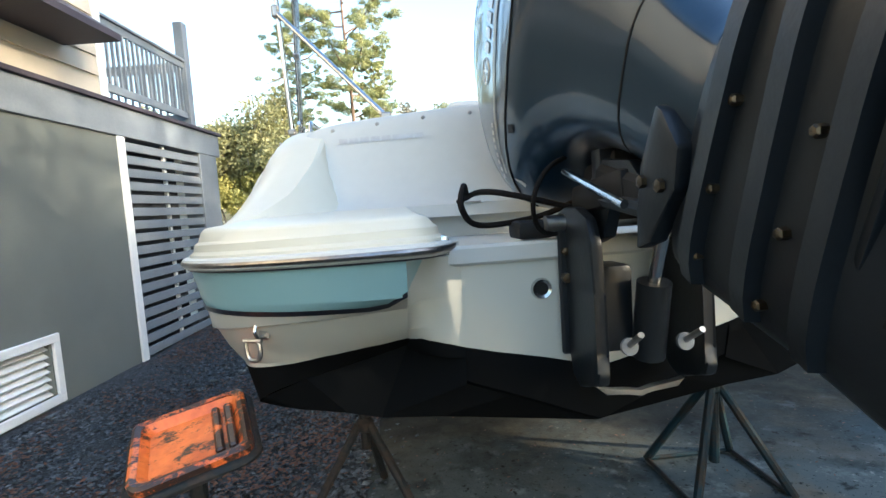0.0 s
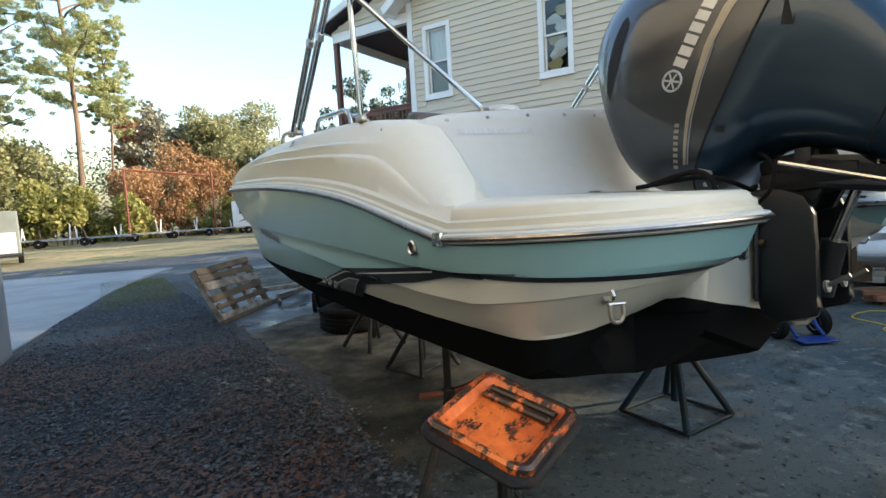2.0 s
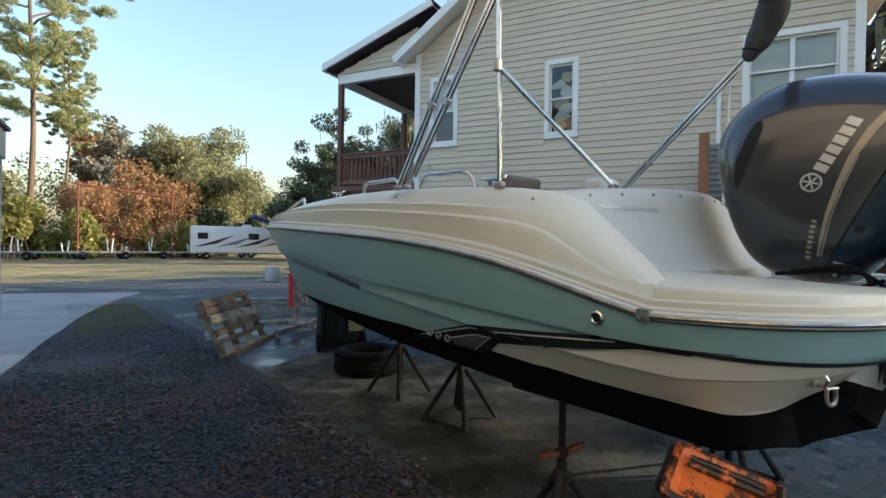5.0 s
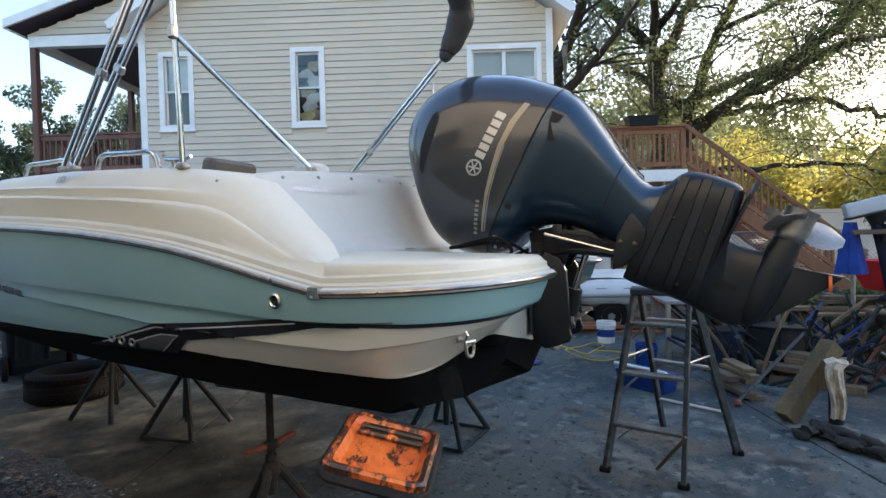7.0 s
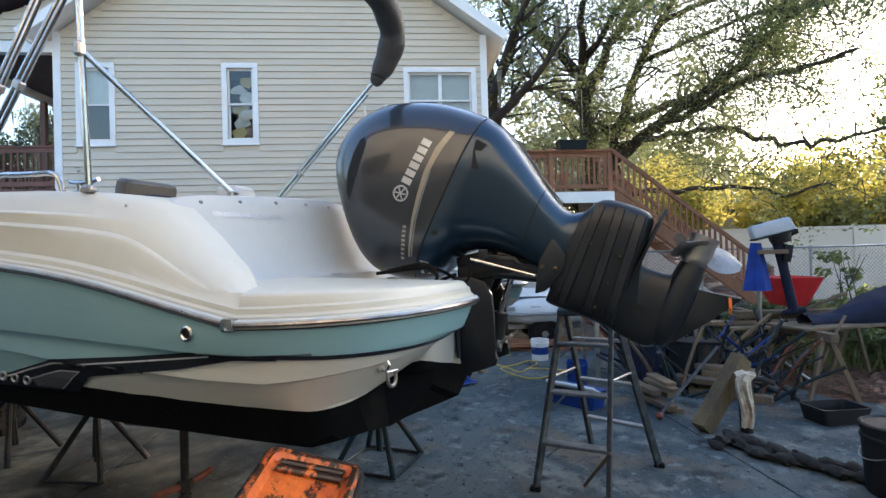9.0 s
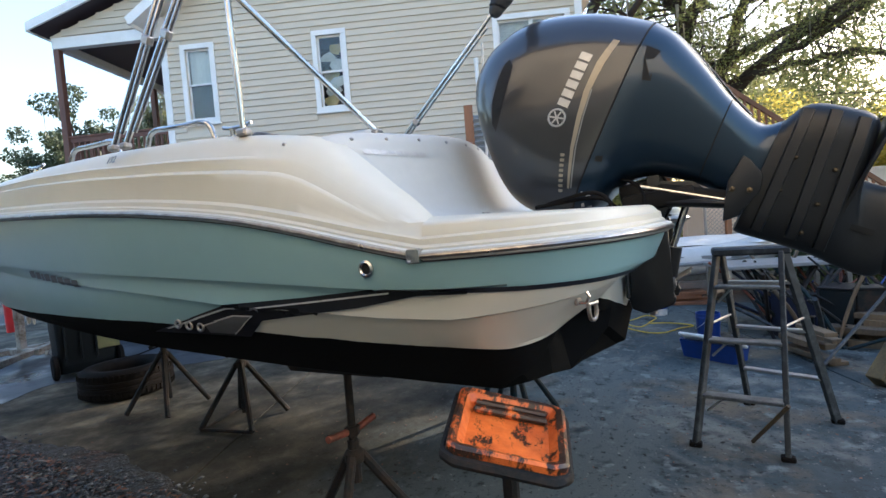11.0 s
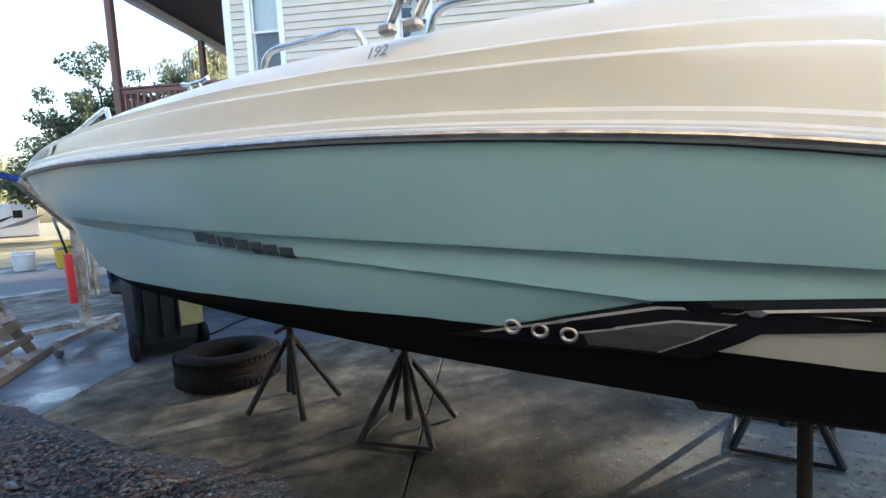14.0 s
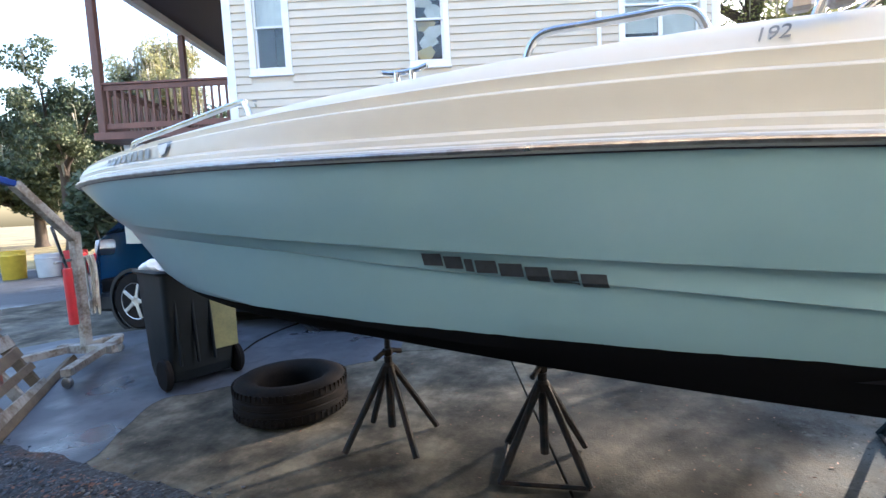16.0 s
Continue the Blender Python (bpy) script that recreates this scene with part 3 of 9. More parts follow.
tagged(part("ground", bm, M["ground"], angle=0), "rough field of dry and green grass with bare soil", "ground", kind="structure")
grid_sheet("yard_soil", -12, 14, -14, 9, 60, 60, -0.045, 0.012, M["yard_dirt"], "dark trodden soil of the yard with leaf litter")
grid_sheet("dark_lane", -14, 26, 8.5, 23.5, 60, 40, -0.052, 0.012, M["lane"], "dark damp lane of fine gravel and asphalt")
grid_sheet("gravel_strip", -3.9, -0.55, -6, 13.2, 40, 120, -0.022, 0.012, M["gravel_bed"], "grey gravel strip beside the concrete pad with brown leaf litter")


def slab(name, outline, top, depth, material, parent, bevel=0.006):
    m = Matrix.Translation((0, 0, top - depth))
    return part(name, prism(outline, depth, m, bevel), material, parent, angle=0)


pad = thing("pavement", "stained old concrete pad with joints and oil marks", "pavement", kind="structure")
edge = [(-0.95 + 0.10 * noise.noise((0, y * 0.8, 1)) + (0.05 * noise.noise((0, y * 3.1, 5))) + 0.17 * min(1, max(0, (y - 1.2) / 1.5)), y) for y in np.arange(-6, 8.3, 0.25)]
outline = edge + [(0.4, 14.0), (9.5, 12.5), (6.9, 1.9), (5.6, -1.4), (3.6, -2.75), (2.6, -6)]
outline = [(float(x), float(y)) for x, y in outline]
UX, UY = 0.4166, -0.909
for k in range(-6, 3):
    lo, hi = -2.59 + 4.7 * k, -2.59 + 4.7 * (k + 1)
    cutp = clip(clip(outline, UX, UY, hi - 0.006), -UX, -UY, -(lo + 0.006))
    for side in (0, 1):
        piece = clip(cutp, 0.909, 0.4166, 3.9 - 0.006) if side == 0 else clip(cutp, -0.909, -0.4166, -3.9 - 0.006)
        if len(piece) > 2:
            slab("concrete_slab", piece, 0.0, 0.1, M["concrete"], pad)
rows = []
for y in np.arange(-5.8, 8.2, 0.06):
    y = float(y)
    x = float(np.interp(y, [q for _, q in edge], [p for p, _ in edge]))
    reach = 0.07 + 0.16 * max(0.0, noise.noise((0.3, y * 1.1, 8)) + 0.25) + 0.06 * noise.noise((0.7, y * 5.3, 2))
    rows.append([Vector((x + dx, y, z)) for dx, z in ((-0.45, -0.024), (-0.2, -0.010), (-0.05, 0.004), (0.02, 0.0055), (max(0.03, reach * 0.6), 0.005), (max(0.035, reach), 0.001))])
drift = part("soil_drift", loft(rows), M["gravel_bed"], angle=60)
tagged(drift, "dark soil and grit drifted over the edge of the concrete", "soil", kind="structure")
wet_edge = [(-0.78, 5.80), (-0.42, 5.94), (0.16, 6.28), (0.5, 6.08), (1.3, 5.4), (1.9, 5.0), (2.6, 5.3), (3.2, 6.4), (3.0, 7.6), (2.2, 8.9), (1.0, 9.8), (-0.3, 9.4), (-0.75, 8.0), (-0.70, 6.9)]
ring = curve([(x, y, 0) for x, y in wet_edge], 8, True)
ring = [(p.x + 0.07 * noise.noise((p.x * 3.1, p.y * 3.1, 2)), p.y + 0.07 * noise.noise((p.x * 3.3, p.y * 3.3, 9))) for p in ring]
film = slab("wet_patch", ring, 0.003, 0.004, M["wet"], None, 0.0)
tagged(film, "wet dark patch spread over the concrete", "wet patch", kind="structure")
drive = thing("driveway", "pale grey concrete driveway curving round the house corner", "driveway", kind="structure")
slab("concrete_slab", [(-3.2, 7.1), (-2.75, 9.4), (-2.1, 12.4), (-1.3, 15.2), (-0.4, 17.3), (-6.5, 19.5), (-16, 21), (-18, 10), (-9, 7.4)], 0.0, 0.09, M["drive"], drive)


# ---- houses ----
def window(parent, x, z, w, h, sashes=1, dressing="", wall_y=0.0):
    """A sash window with its casing, in a wall that faces -y. x, z: the lower left outer corner of the casing."""
    c = 0.095
    win = new("window")
    win.parent = parent
    win.matrix_basis = pose(x, wall_y, z)
    bm = bmesh.new()
    for lo, hi in (((0, -0.035, 0), (w, 0.0, c)), ((0, -0.035, h - c), (w, 0.0, h)), ((0, -0.035, c), (c, 0.0, h - c)), ((w - c, -0.035, c), (w, 0.0, h - c))):
        span(lo, hi, 0.004, bm)
    span((-0.02, -0.055, -0.03), (w + 0.02, 0.0, 0.0), 0.004, bm)
    part("window_frame", bm, M["white_trim"], win, "white painted casing")
    sw = (w - 2 * c) / sashes
    for i in range(sashes):
        x0 = c + i * sw
        mid = c + (h - 2 * c) * 0.5
        for zz0, zz1, yy in ((c, mid + 0.02, 0.055), (mid - 0.02, h - c, 0.025)):
            bm = bmesh.new()
            f = 0.035
            for lo, hi in (((x0, yy, zz0), (x0 + sw, yy + 0.03, zz0 + f)), ((x0, yy, zz1 - f), (x0 + sw, yy + 0.03, zz1)), ((x0, yy, zz0 + f), (x0 + f, yy + 0.03, zz1 - f)), ((x0 + sw - f, yy, zz0 + f), (x0 + sw, yy + 0.03, zz1 - f))):
                span(lo, hi, 0.003, bm)
            sash = part("sash", bm, M["white_trim"], win)
            pane = part("pane", span((x0 + f, yy + 0.012, zz0 + f), (x0 + sw - f, yy + 0.016, zz1 - f)), M["glass"], win, "reflecting window glass", angle=0)
            pane.visible_shadow = False
        if dressing == "blind":
            bm = bmesh.new()
            z0 = c + (0.03 if i else 0.1)
            zz = h - c - 0.02
            while zz > z0:
                box((sw - 0.05, 0.034, 0.003), (x0 + sw / 2, 0.115, zz), turn=(66, 0, 0), bm=bm)
                zz -= 0.03
            part("blind", bm, M["blind"], win, "lowered pale slatted blind", angle=0)
        elif dressing == "half":
            part("shade", loft([[(x0 + 0.02 + (sw - 0.04) * k / 8, 0.13 + 0.006 * (k % 2), zz) for k in range(9)] for zz in (h - c, mid)]), M["blind"], win, "half-drawn pale shade", angle=0)
        elif dressing == "torn":
            r = random.Random(3)
            for k in range(7):
                cx, cz = x0 + sw * r.uniform(0.25, 0.75), c + (h - 2 * c) * (0.12 + 0.12 * k)
                pts = [(cx + sw * 0.42 * r.uniform(0.5, 1) * math.cos(a), cz + 0.14 * r.uniform(0.5, 1.2) * math.sin(a)) for a in (0, 1, 2, 3, 4, 5.2)]
                bm = prism(pts, 0.004, pose(0, 0.12 + 0.01 * k, 0, 90, 0, 0))
                part("paper", bm, M["curtain"] if k % 3 else M["yellow_paper"], win, "torn paper hung behind the glass", angle=0)
    return win


def wall_pieces(x0, x1, z0, z1, holes, y0, y1):
    """A wall with square holes: (x, z, w, h) each, in order of x, not over one another."""
    out = []
    x = x0
    for hx, hz, hw, hh in holes:
        out += [span((x, y0, z0), (hx, y1, z1)), span((hx, y0, z0), (hx + hw, y1, hz)), span((hx, y0, hz + hh), (hx + hw, y1, z1))]
        x = hx + hw
    return out + [span((x, y0, z0), (x1, y1, z1))]


def board_mesh(length, height, tag):
    """One lap board, tapered, that leans out at its foot."""
    bm = bmesh.new()
    prof = [(0.0, height + 0.012), (-0.003, height + 0.012), (-0.026, 0.003), (-0.023, 0.0), (0.0, 0.0)]
    a = [bm.verts.new((0, y, z)) for y, z in prof]
    b = [bm.verts.new((length, y, z)) for y, z in prof]
    bm.faces.new(a[::-1])
    bm.faces.new(b)
    for k in range(5):
        bm.faces.new((a[k], a[(k + 1) % 5], b[(k + 1) % 5], b[k]))
    return mesh_of(tag, bm, M["siding"], 0)


boards = []   # laid at the end of the file: parent, pieces (x, z, length), course, foot
COURSE = 0.1245

house = thing("house", "raised two-storey house with tan lap siding and white trim", "house", pose(3.935, 8.557, 0, 0, 0, math.degrees(math.atan2(-0.909, 0.4166))))
SL = 0.70
EAVE, LEFT, RIGHT = 5.78, -0.36, 7.58
PEAK_X = (LEFT + RIGHT) / 2
wins = [(0.0, 3.745, 0.68, 1.52, 1, "half"), (2.58, 3.745, 0.66, 1.52, 1, "torn"), (5.97, 3.93, 1.41, 1.26, 2, "blind")]
holes = [(x + 0.095, z + 0.095, w - 0.19, h - 0.19) for x, z, w, h, *_ in wins]
for piece in wall_pieces(LEFT, RIGHT, 0, EAVE, holes, 0.0, 0.14):
    part("wall", piece, M["siding"], house, angle=0)
gable = [(LEFT, EAVE), (RIGHT, EAVE), (PEAK_X, EAVE + SL * (RIGHT - PEAK_X))]
part("gable_wall", prism(gable, 0.14, pose(0, 0.14, 0, 90, 0, 0)), M["siding"], house, angle=0)
bm = span((RIGHT - 0.14, 0.14, 0), (RIGHT, 7.5, EAVE))
span((LEFT, 0.14, 0), (LEFT + 0.14, 7.5, EAVE), bm=bm)
span((LEFT, 7.5, 0), (RIGHT, 7.64, EAVE), bm=bm)
part("side_wall", bm, M["siding"], house, angle=0)
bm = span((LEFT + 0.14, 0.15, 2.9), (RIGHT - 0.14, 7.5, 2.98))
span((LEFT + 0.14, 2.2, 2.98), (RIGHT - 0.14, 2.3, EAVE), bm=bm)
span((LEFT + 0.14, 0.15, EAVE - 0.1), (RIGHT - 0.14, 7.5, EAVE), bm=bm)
part("inner_room", bm, M["unlit_dark"], house, angle=0)
for x in (LEFT, RIGHT):
    s = 1 if x == LEFT else -1
    bm = span((min(x, x + s * 0.11) - (0.022 if s > 0 else 0), -0.028, 0), (max(x, x + s * 0.11) + (0 if s > 0 else 0.022), 0.002, EAVE + 0.05), 0.004)
    part("corner_board", bm, M["white_trim"], house)
for x, z, w, h, n, d in wins:
    window(house, x, z, w, h, n, d)
RUN = RIGHT - PEAK_X + 0.33
for s in (-1, 1):
    a = math.degrees(math.atan(SL)) * s
    length = RUN / math.cos(math.atan(SL))
    mid = (PEAK_X + s * RUN / 2, 3.85, EAVE + SL * (RIGHT - PEAK_X) - SL * RUN / 2 + 0.16)
    part("roof", box((length, 8.6, 0.05), mid, 0.01, turn=(0, a, 0)), M["shingle"], house, angle=0)
    part("soffit", box((length - 0.02, 8.5, 0.02), (mid[0], mid[1], mid[2] - 0.075), turn=(0, a, 0)), M["white_trim"], house, angle=0)
    part("rake_board", box((length, 0.035, 0.17), (mid[0], -0.45, mid[2] - 0.085), 0.004, turn=(0, a, 0)), M["white_trim"], house)
    part("eave_board", box((0.03, 8.6, 0.15), (PEAK_X + s * RUN, 3.85, mid[2] - SL * RUN / 2 - 0.06), 0.004), M["white_trim"], house)
course = 0
z = 0.25
while z < EAVE + SL * (RIGHT - PEAK_X) - 0.1:
    x0, x1 = LEFT + 0.11, RIGHT - 0.11
    if z > EAVE - COURSE:
        cutx = max(0, z + COURSE - EAVE) / SL
        x0, x1 = LEFT + cutx + 0.02, RIGHT - cutx - 0.02
    pieces = [(x0, x1)]
    for x, wz, w, h, *_ in wins:
        if z + COURSE > wz - 0.03 and z < wz + h:
            pieces = [q for a, b in pieces for q in ((a, min(b, x)), (max(a, x + w), b)) if q[1] - q[0] > 0.02]
    if z > 2.2:
        boards += [(house, a, z, b - a) for a, b in pieces]
    z += COURSE

# porch at the end of the house
porch = thing("porch", "raised porch with stained wood railing and dark ceiling", "porch", house.matrix_basis.copy())
PS = 0.335
bm = span((-2.56, -0.02, 5.45), (LEFT, 0.12, 5.66), 0.005)
part("beam", bm, M["white_trim"], porch)
part("beam", span((-2.56, 0.12, 5.45), (-2.42, 6.2, 5.66), 0.005), M["white_trim"], porch)
for y in (0.05, 3.0, 6.1):
    part("post", span((-2.56, y - 0.06, 2.9), (-2.44, y + 0.06, 5.45), 0.008), M["deck_wood"], porch, "dark stained post")
tri = [(-2.6, 5.66), (LEFT, 5.66), (LEFT, 5.66 + PS * 2.4), (-2.6, 5.70)]
part("gable_panel", prism(tri, 0.1, pose(0, 0.11, 0, 90, 0, 0)), M["siding"], porch, angle=0)
for k in range(6):
    zz = 5.68 + k * COURSE
    x0 = -2.6 + max(0, zz + COURSE - 5.72) / PS
    if x0 < LEFT - 0.1:
        boards.append((porch, x0, zz, LEFT - x0))
a = -math.degrees(math.atan(PS))
rl = 2.95 / math.cos(math.atan(PS))
mid = (-2.81 + 1.475, 3.53, 5.79 + PS * 1.475)
part("roof", box((rl, 7.6, 0.05), (mid[0], mid[1], mid[2] + 0.1), 0.01, turn=(0, a, 0)), M["shingle"], porch, angle=0)
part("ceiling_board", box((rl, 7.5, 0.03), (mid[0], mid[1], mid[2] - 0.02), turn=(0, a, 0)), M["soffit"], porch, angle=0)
part("rake_board", box((rl, 0.04, 0.16), (mid[0], mid[1] - 3.8, mid[2] + 0.03), 0.005, turn=(0, a, 0)), M["white_trim"], porch)
part("fascia", box((0.04, 7.6, 0.18), (-2.83, 3.53, 5.82), 0.005), M["white_trim"], porch)
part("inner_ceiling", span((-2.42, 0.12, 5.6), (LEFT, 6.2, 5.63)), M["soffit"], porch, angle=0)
part("floor", span((-2.62, -0.05, 2.84), (LEFT, 6.3, 2.96), 0.005), M["deck_wood"], porch)
part("skirt", span((-2.55, 0.62, 0.0), (LEFT, 0.68, 2.84)), M["white_trim"], porch, "white painted skirt below the porch floor")


def railing(parent, a, b, z0, z1, material, gap=0.115, size=0.035):
    """A rail with upright balusters from a to b (x, y)."""
    ax, ay = a
    bx, by = b
    length = math.hypot(bx - ax, by - ay)
    ang = math.degrees(math.atan2(by - ay, bx - ax))
    base = pose(ax, ay, 0, 0, 0, ang)
    bm = span((0, -0.045, z1 - 0.035), (length, 0.045, z1), 0.005)
    span((0, -0.02, z1 - 0.125), (length, 0.02, z1 - 0.037), 0.003, bm)
    top = part("top_rail", bm, material, parent)
    top.matrix_basis = base
    low = part("bottom_rail", span((0, -0.02, z0), (length, 0.02, z0 + 0.09), 0.003), material, parent)
    low.matrix_basis = base
    n = max(2, int(length / gap))
    me = None
    for k in range(n):
        m = base @ pose((k + 0.5) * length / n, 0, z0 + 0.09)
        if me is None:
            ob = part("baluster", span((-size / 2, -size / 2, 0), (size / 2, size / 2, z1 - z0 - 0.215), 0.003), material, parent)
            me = ob.data
            ob.matrix_basis = m
        else:
            twin("baluster", me, m, parent)


railing(porch, (-2.44, 0.05), (LEFT - 0.02, 0.05), 3.02, 3.76, M["deck_wood"])
railing(porch, (-2.5, 0.11), (-2.5, 6.1), 3.02, 3.76, M["deck_wood"])
railing(porch, (-2.44, 6.1), (LEFT, 6.1), 3.02, 3.76, M["deck_wood"])

# back deck with its stairs
deck = thing("back_deck", "raised treated-pine deck with railing and stairs", "deck", house.matrix_basis.copy())
DX0, DX1, DY0, DY1, DZ = 7.75, 10.5, 0.95, 4.2, 2.86
part("deck_floor", span((DX0, DY0, DZ - 0.04), (DX1, DY1, DZ), 0.004), M["pine_wood"], deck)
part("rim_joist", span((DX0, DY0 - 0.04, DZ - 0.26), (DX1, DY0, DZ - 0.02), 0.004), M["white_trim"], deck, "white band under the deck floor")
for x in (DX0 + 0.06, (DX0 + DX1) / 2, DX1 - 0.06):
    part("post", span((x - 0.05, DY0 + 0.01, 0), (x + 0.05, DY0 + 0.11, 3.8), 0.006), M["pine_wood"], deck)
for x in (DX0 + 0.06, DX1 - 0.06):
    part("post", span((x - 0.05, DY1 - 0.11, 0), (x + 0.05, DY1 - 0.01, 3.8), 0.006), M["pine_wood"], deck)
railing(deck, (DX0 + 0.1, DY0 + 0.06), (DX1 - 0.1, DY0 + 0.06), DZ + 0.06, 3.72, M["pine_wood"], 0.12, 0.045)
railing(deck, (DX0 + 0.1, DY1 - 0.06), (DX1 - 0.1, DY1 - 0.06), DZ + 0.06, 3.72, M["pine_wood"], 0.12, 0.045)
part("cap", span((DX0, DY0 - 0.03, 3.72), (DX1 + 0.04, DY0 + 0.12, 3.76), 0.006), M["pine_wood"], deck)
steps = 14
for k in range(steps):
    zz = DZ - (k + 1) * DZ / (steps + 1)
    part("step", span((DX1 + k * 0.255, DY0 + 0.02, zz - 0.035), (DX1 + k * 0.255 + 0.28, DY0 + 1.0, zz), 0.004), M["pine_wood"], deck)
fall = DZ / (steps + 1) / 0.255
for yy in (DY0, DY0 + 1.0):
    L = steps * 0.255
    tilt = math.degrees(math.atan(fall))
    hyp = L / math.cos(math.atan(fall))
    part("stringer", box((hyp, 0.04, 0.26), (DX1 + L / 2, yy, DZ - fall * L / 2 - 0.12), 0.004, turn=(0, tilt, 0)), M["pine_wood"], deck)
    part("hand_rail", box((hyp, 0.06, 0.09), (DX1 + L / 2, yy, DZ - fall * L / 2 + 0.86), 0.005, turn=(0, tilt, 0)), M["pine_wood"], deck)
    part("lower_rail", box((hyp, 0.04, 0.08), (DX1 + L / 2, yy, DZ - fall * L / 2 + 0.12), 0.005, turn=(0, tilt, 0)), M["pine_wood"], deck)
    for k in range(int(L / 0.13)):
        x = DX1 + 0.06 + k * 0.13
        part("baluster", span((x, yy - 0.02, DZ - fall * (x - DX1) + 0.12), (x + 0.04, yy + 0.02, DZ - fall * (x - DX1) + 0.83)), M["pine_wood"], deck, angle=0)
    part("newel_post", span((DX1 + L - 0.05, yy - 0.05, 0), (DX1 + L + 0.05, yy + 0.05, 1.1), 0.006), M["pine_wood"], deck)
planter = thing("planter_box", "dark planter box standing on the deck rail", "planter", house.matrix_basis @ pose(9.6, DY0 + 0.05, 3.76))
part("tub", loft([[(sx * (0.28 + 0.04 * k), sy * (0.12 + 0.02 * k), 0.2 * k) for sx, sy in ((-1, -1), (1, -1), (1, 1), (-1, 1))] for k in (0, 1)], True, True), M["bin_green"], planter)

# the neighbouring house, with stucco base and slatted panel
LYAW = math.degrees(math.atan2(0.9938, 0.111))
left = thing("stucco_house", "raised house with pale stucco base and white slatted panel", "house", pose(-3.95, 0, 0, 0, 0, LYAW))
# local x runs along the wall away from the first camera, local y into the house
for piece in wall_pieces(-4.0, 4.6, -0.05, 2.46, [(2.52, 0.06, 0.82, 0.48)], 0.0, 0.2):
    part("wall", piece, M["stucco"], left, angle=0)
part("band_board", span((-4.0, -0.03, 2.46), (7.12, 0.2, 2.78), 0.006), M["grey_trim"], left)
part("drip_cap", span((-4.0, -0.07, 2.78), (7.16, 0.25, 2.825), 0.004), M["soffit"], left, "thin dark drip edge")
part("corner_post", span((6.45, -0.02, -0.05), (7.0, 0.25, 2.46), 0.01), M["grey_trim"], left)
part("side_wall", span((6.9, 0.25, -0.05), (7.0, 7.0, 2.46)), M["white_trim"], left, angle=0)
part("back_board", span((4.6, 0.35, -0.05), (6.45, 0.4, 2.46)), M["unlit_dark"], left, angle=0)
part("jamb", span((4.6, -0.02, -0.05), (4.72, 0.2, 2.46), 0.006), M["white_trim"], left)
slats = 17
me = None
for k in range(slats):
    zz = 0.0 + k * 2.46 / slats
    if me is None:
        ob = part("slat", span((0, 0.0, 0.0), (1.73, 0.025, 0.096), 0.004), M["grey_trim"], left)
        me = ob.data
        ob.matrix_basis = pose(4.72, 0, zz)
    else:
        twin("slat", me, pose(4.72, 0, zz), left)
part("mullion", span((5.56, 0.03, 0), (5.61, 0.06, 2.46)), M["white_trim"], left)
bm = bmesh.new()
for lo, hi in (((2.45, -0.03, 0.0), (3.43, 0.0, 0.075)), ((2.45, -0.03, 0.53), (3.43, 0.0, 0.605)), ((2.45, -0.03, 0.075), (2.525, 0.0, 0.53)), ((3.355, -0.03, 0.075), (3.43, 0.0, 0.53))):
    span(lo, hi, 0.005, bm)
vent = part("vent_frame", bm, M["white_trim"], left)
for k in range(7):
    part("louvre", box((0.83, 0.07, 0.012), (2.94, 0.05, 0.1 + 0.066 * k), turn=(35, 0, 0)), M["white_trim"], vent, angle=0)
part("vent_back", span((2.5, 0.12, 0.05), (3.4, 0.14, 0.58)), M["unlit_dark"], vent, angle=0)
zz = 2.83
while zz < 6.3:
    boards.append((left, -4.0, zz, 8.4))
    zz += 0.2
part("upper_wall", span((-4.0, 0.0, 2.83), (4.4, 0.2, 6.4)), M["siding"], left, angle=0)
part("corner_board", span((4.4, -0.03, 2.83), (4.52, 0.2, 6.4), 0.004), M["white_trim"], left)
part("balcony_floor", span((4.4, 0.0, 2.70), (7.0, 7.0, 2.825)), M["white_trim"], left, angle=0)
part("end_wall", span((4.4, 0.2, 2.83), (4.5, 7.0, 6.4)), M["siding"], left, angle=0)
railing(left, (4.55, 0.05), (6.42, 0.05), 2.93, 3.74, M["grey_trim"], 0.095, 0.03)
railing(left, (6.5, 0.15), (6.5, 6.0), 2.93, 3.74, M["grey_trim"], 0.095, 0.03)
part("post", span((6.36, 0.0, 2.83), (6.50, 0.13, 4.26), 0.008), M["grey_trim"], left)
part("roof", box((9.3, 7.0, 0.2), (0.4, 3.2, 6.5)), M["shingle"], left, angle=0)
hood = thing("window_hood", "dark sloping window hood on the tan wall", "hood", left.matrix_basis @ pose(3.1, 0, 3.2))
bm = loft([[(x, 0.0, 0.42), (x, -0.03, 0.42), (x, -0.55, 0.06), (x, -0.55, 0.0), (x, 0.0, 0.0)] for x in (-1.0, 0.86)], True, True)
part("canopy", bm, M["soffit"], hood)


# ---- the boat ----
BX = -0.09
boat = thing("motor_boat", "cream and light blue deck boat with black bottom on jack stands", "boat", pose(BX, 0, 0))


def lerp(x, table):
    return float(np.interp(x, [a for a, _ in table], [b for _, b in table]))


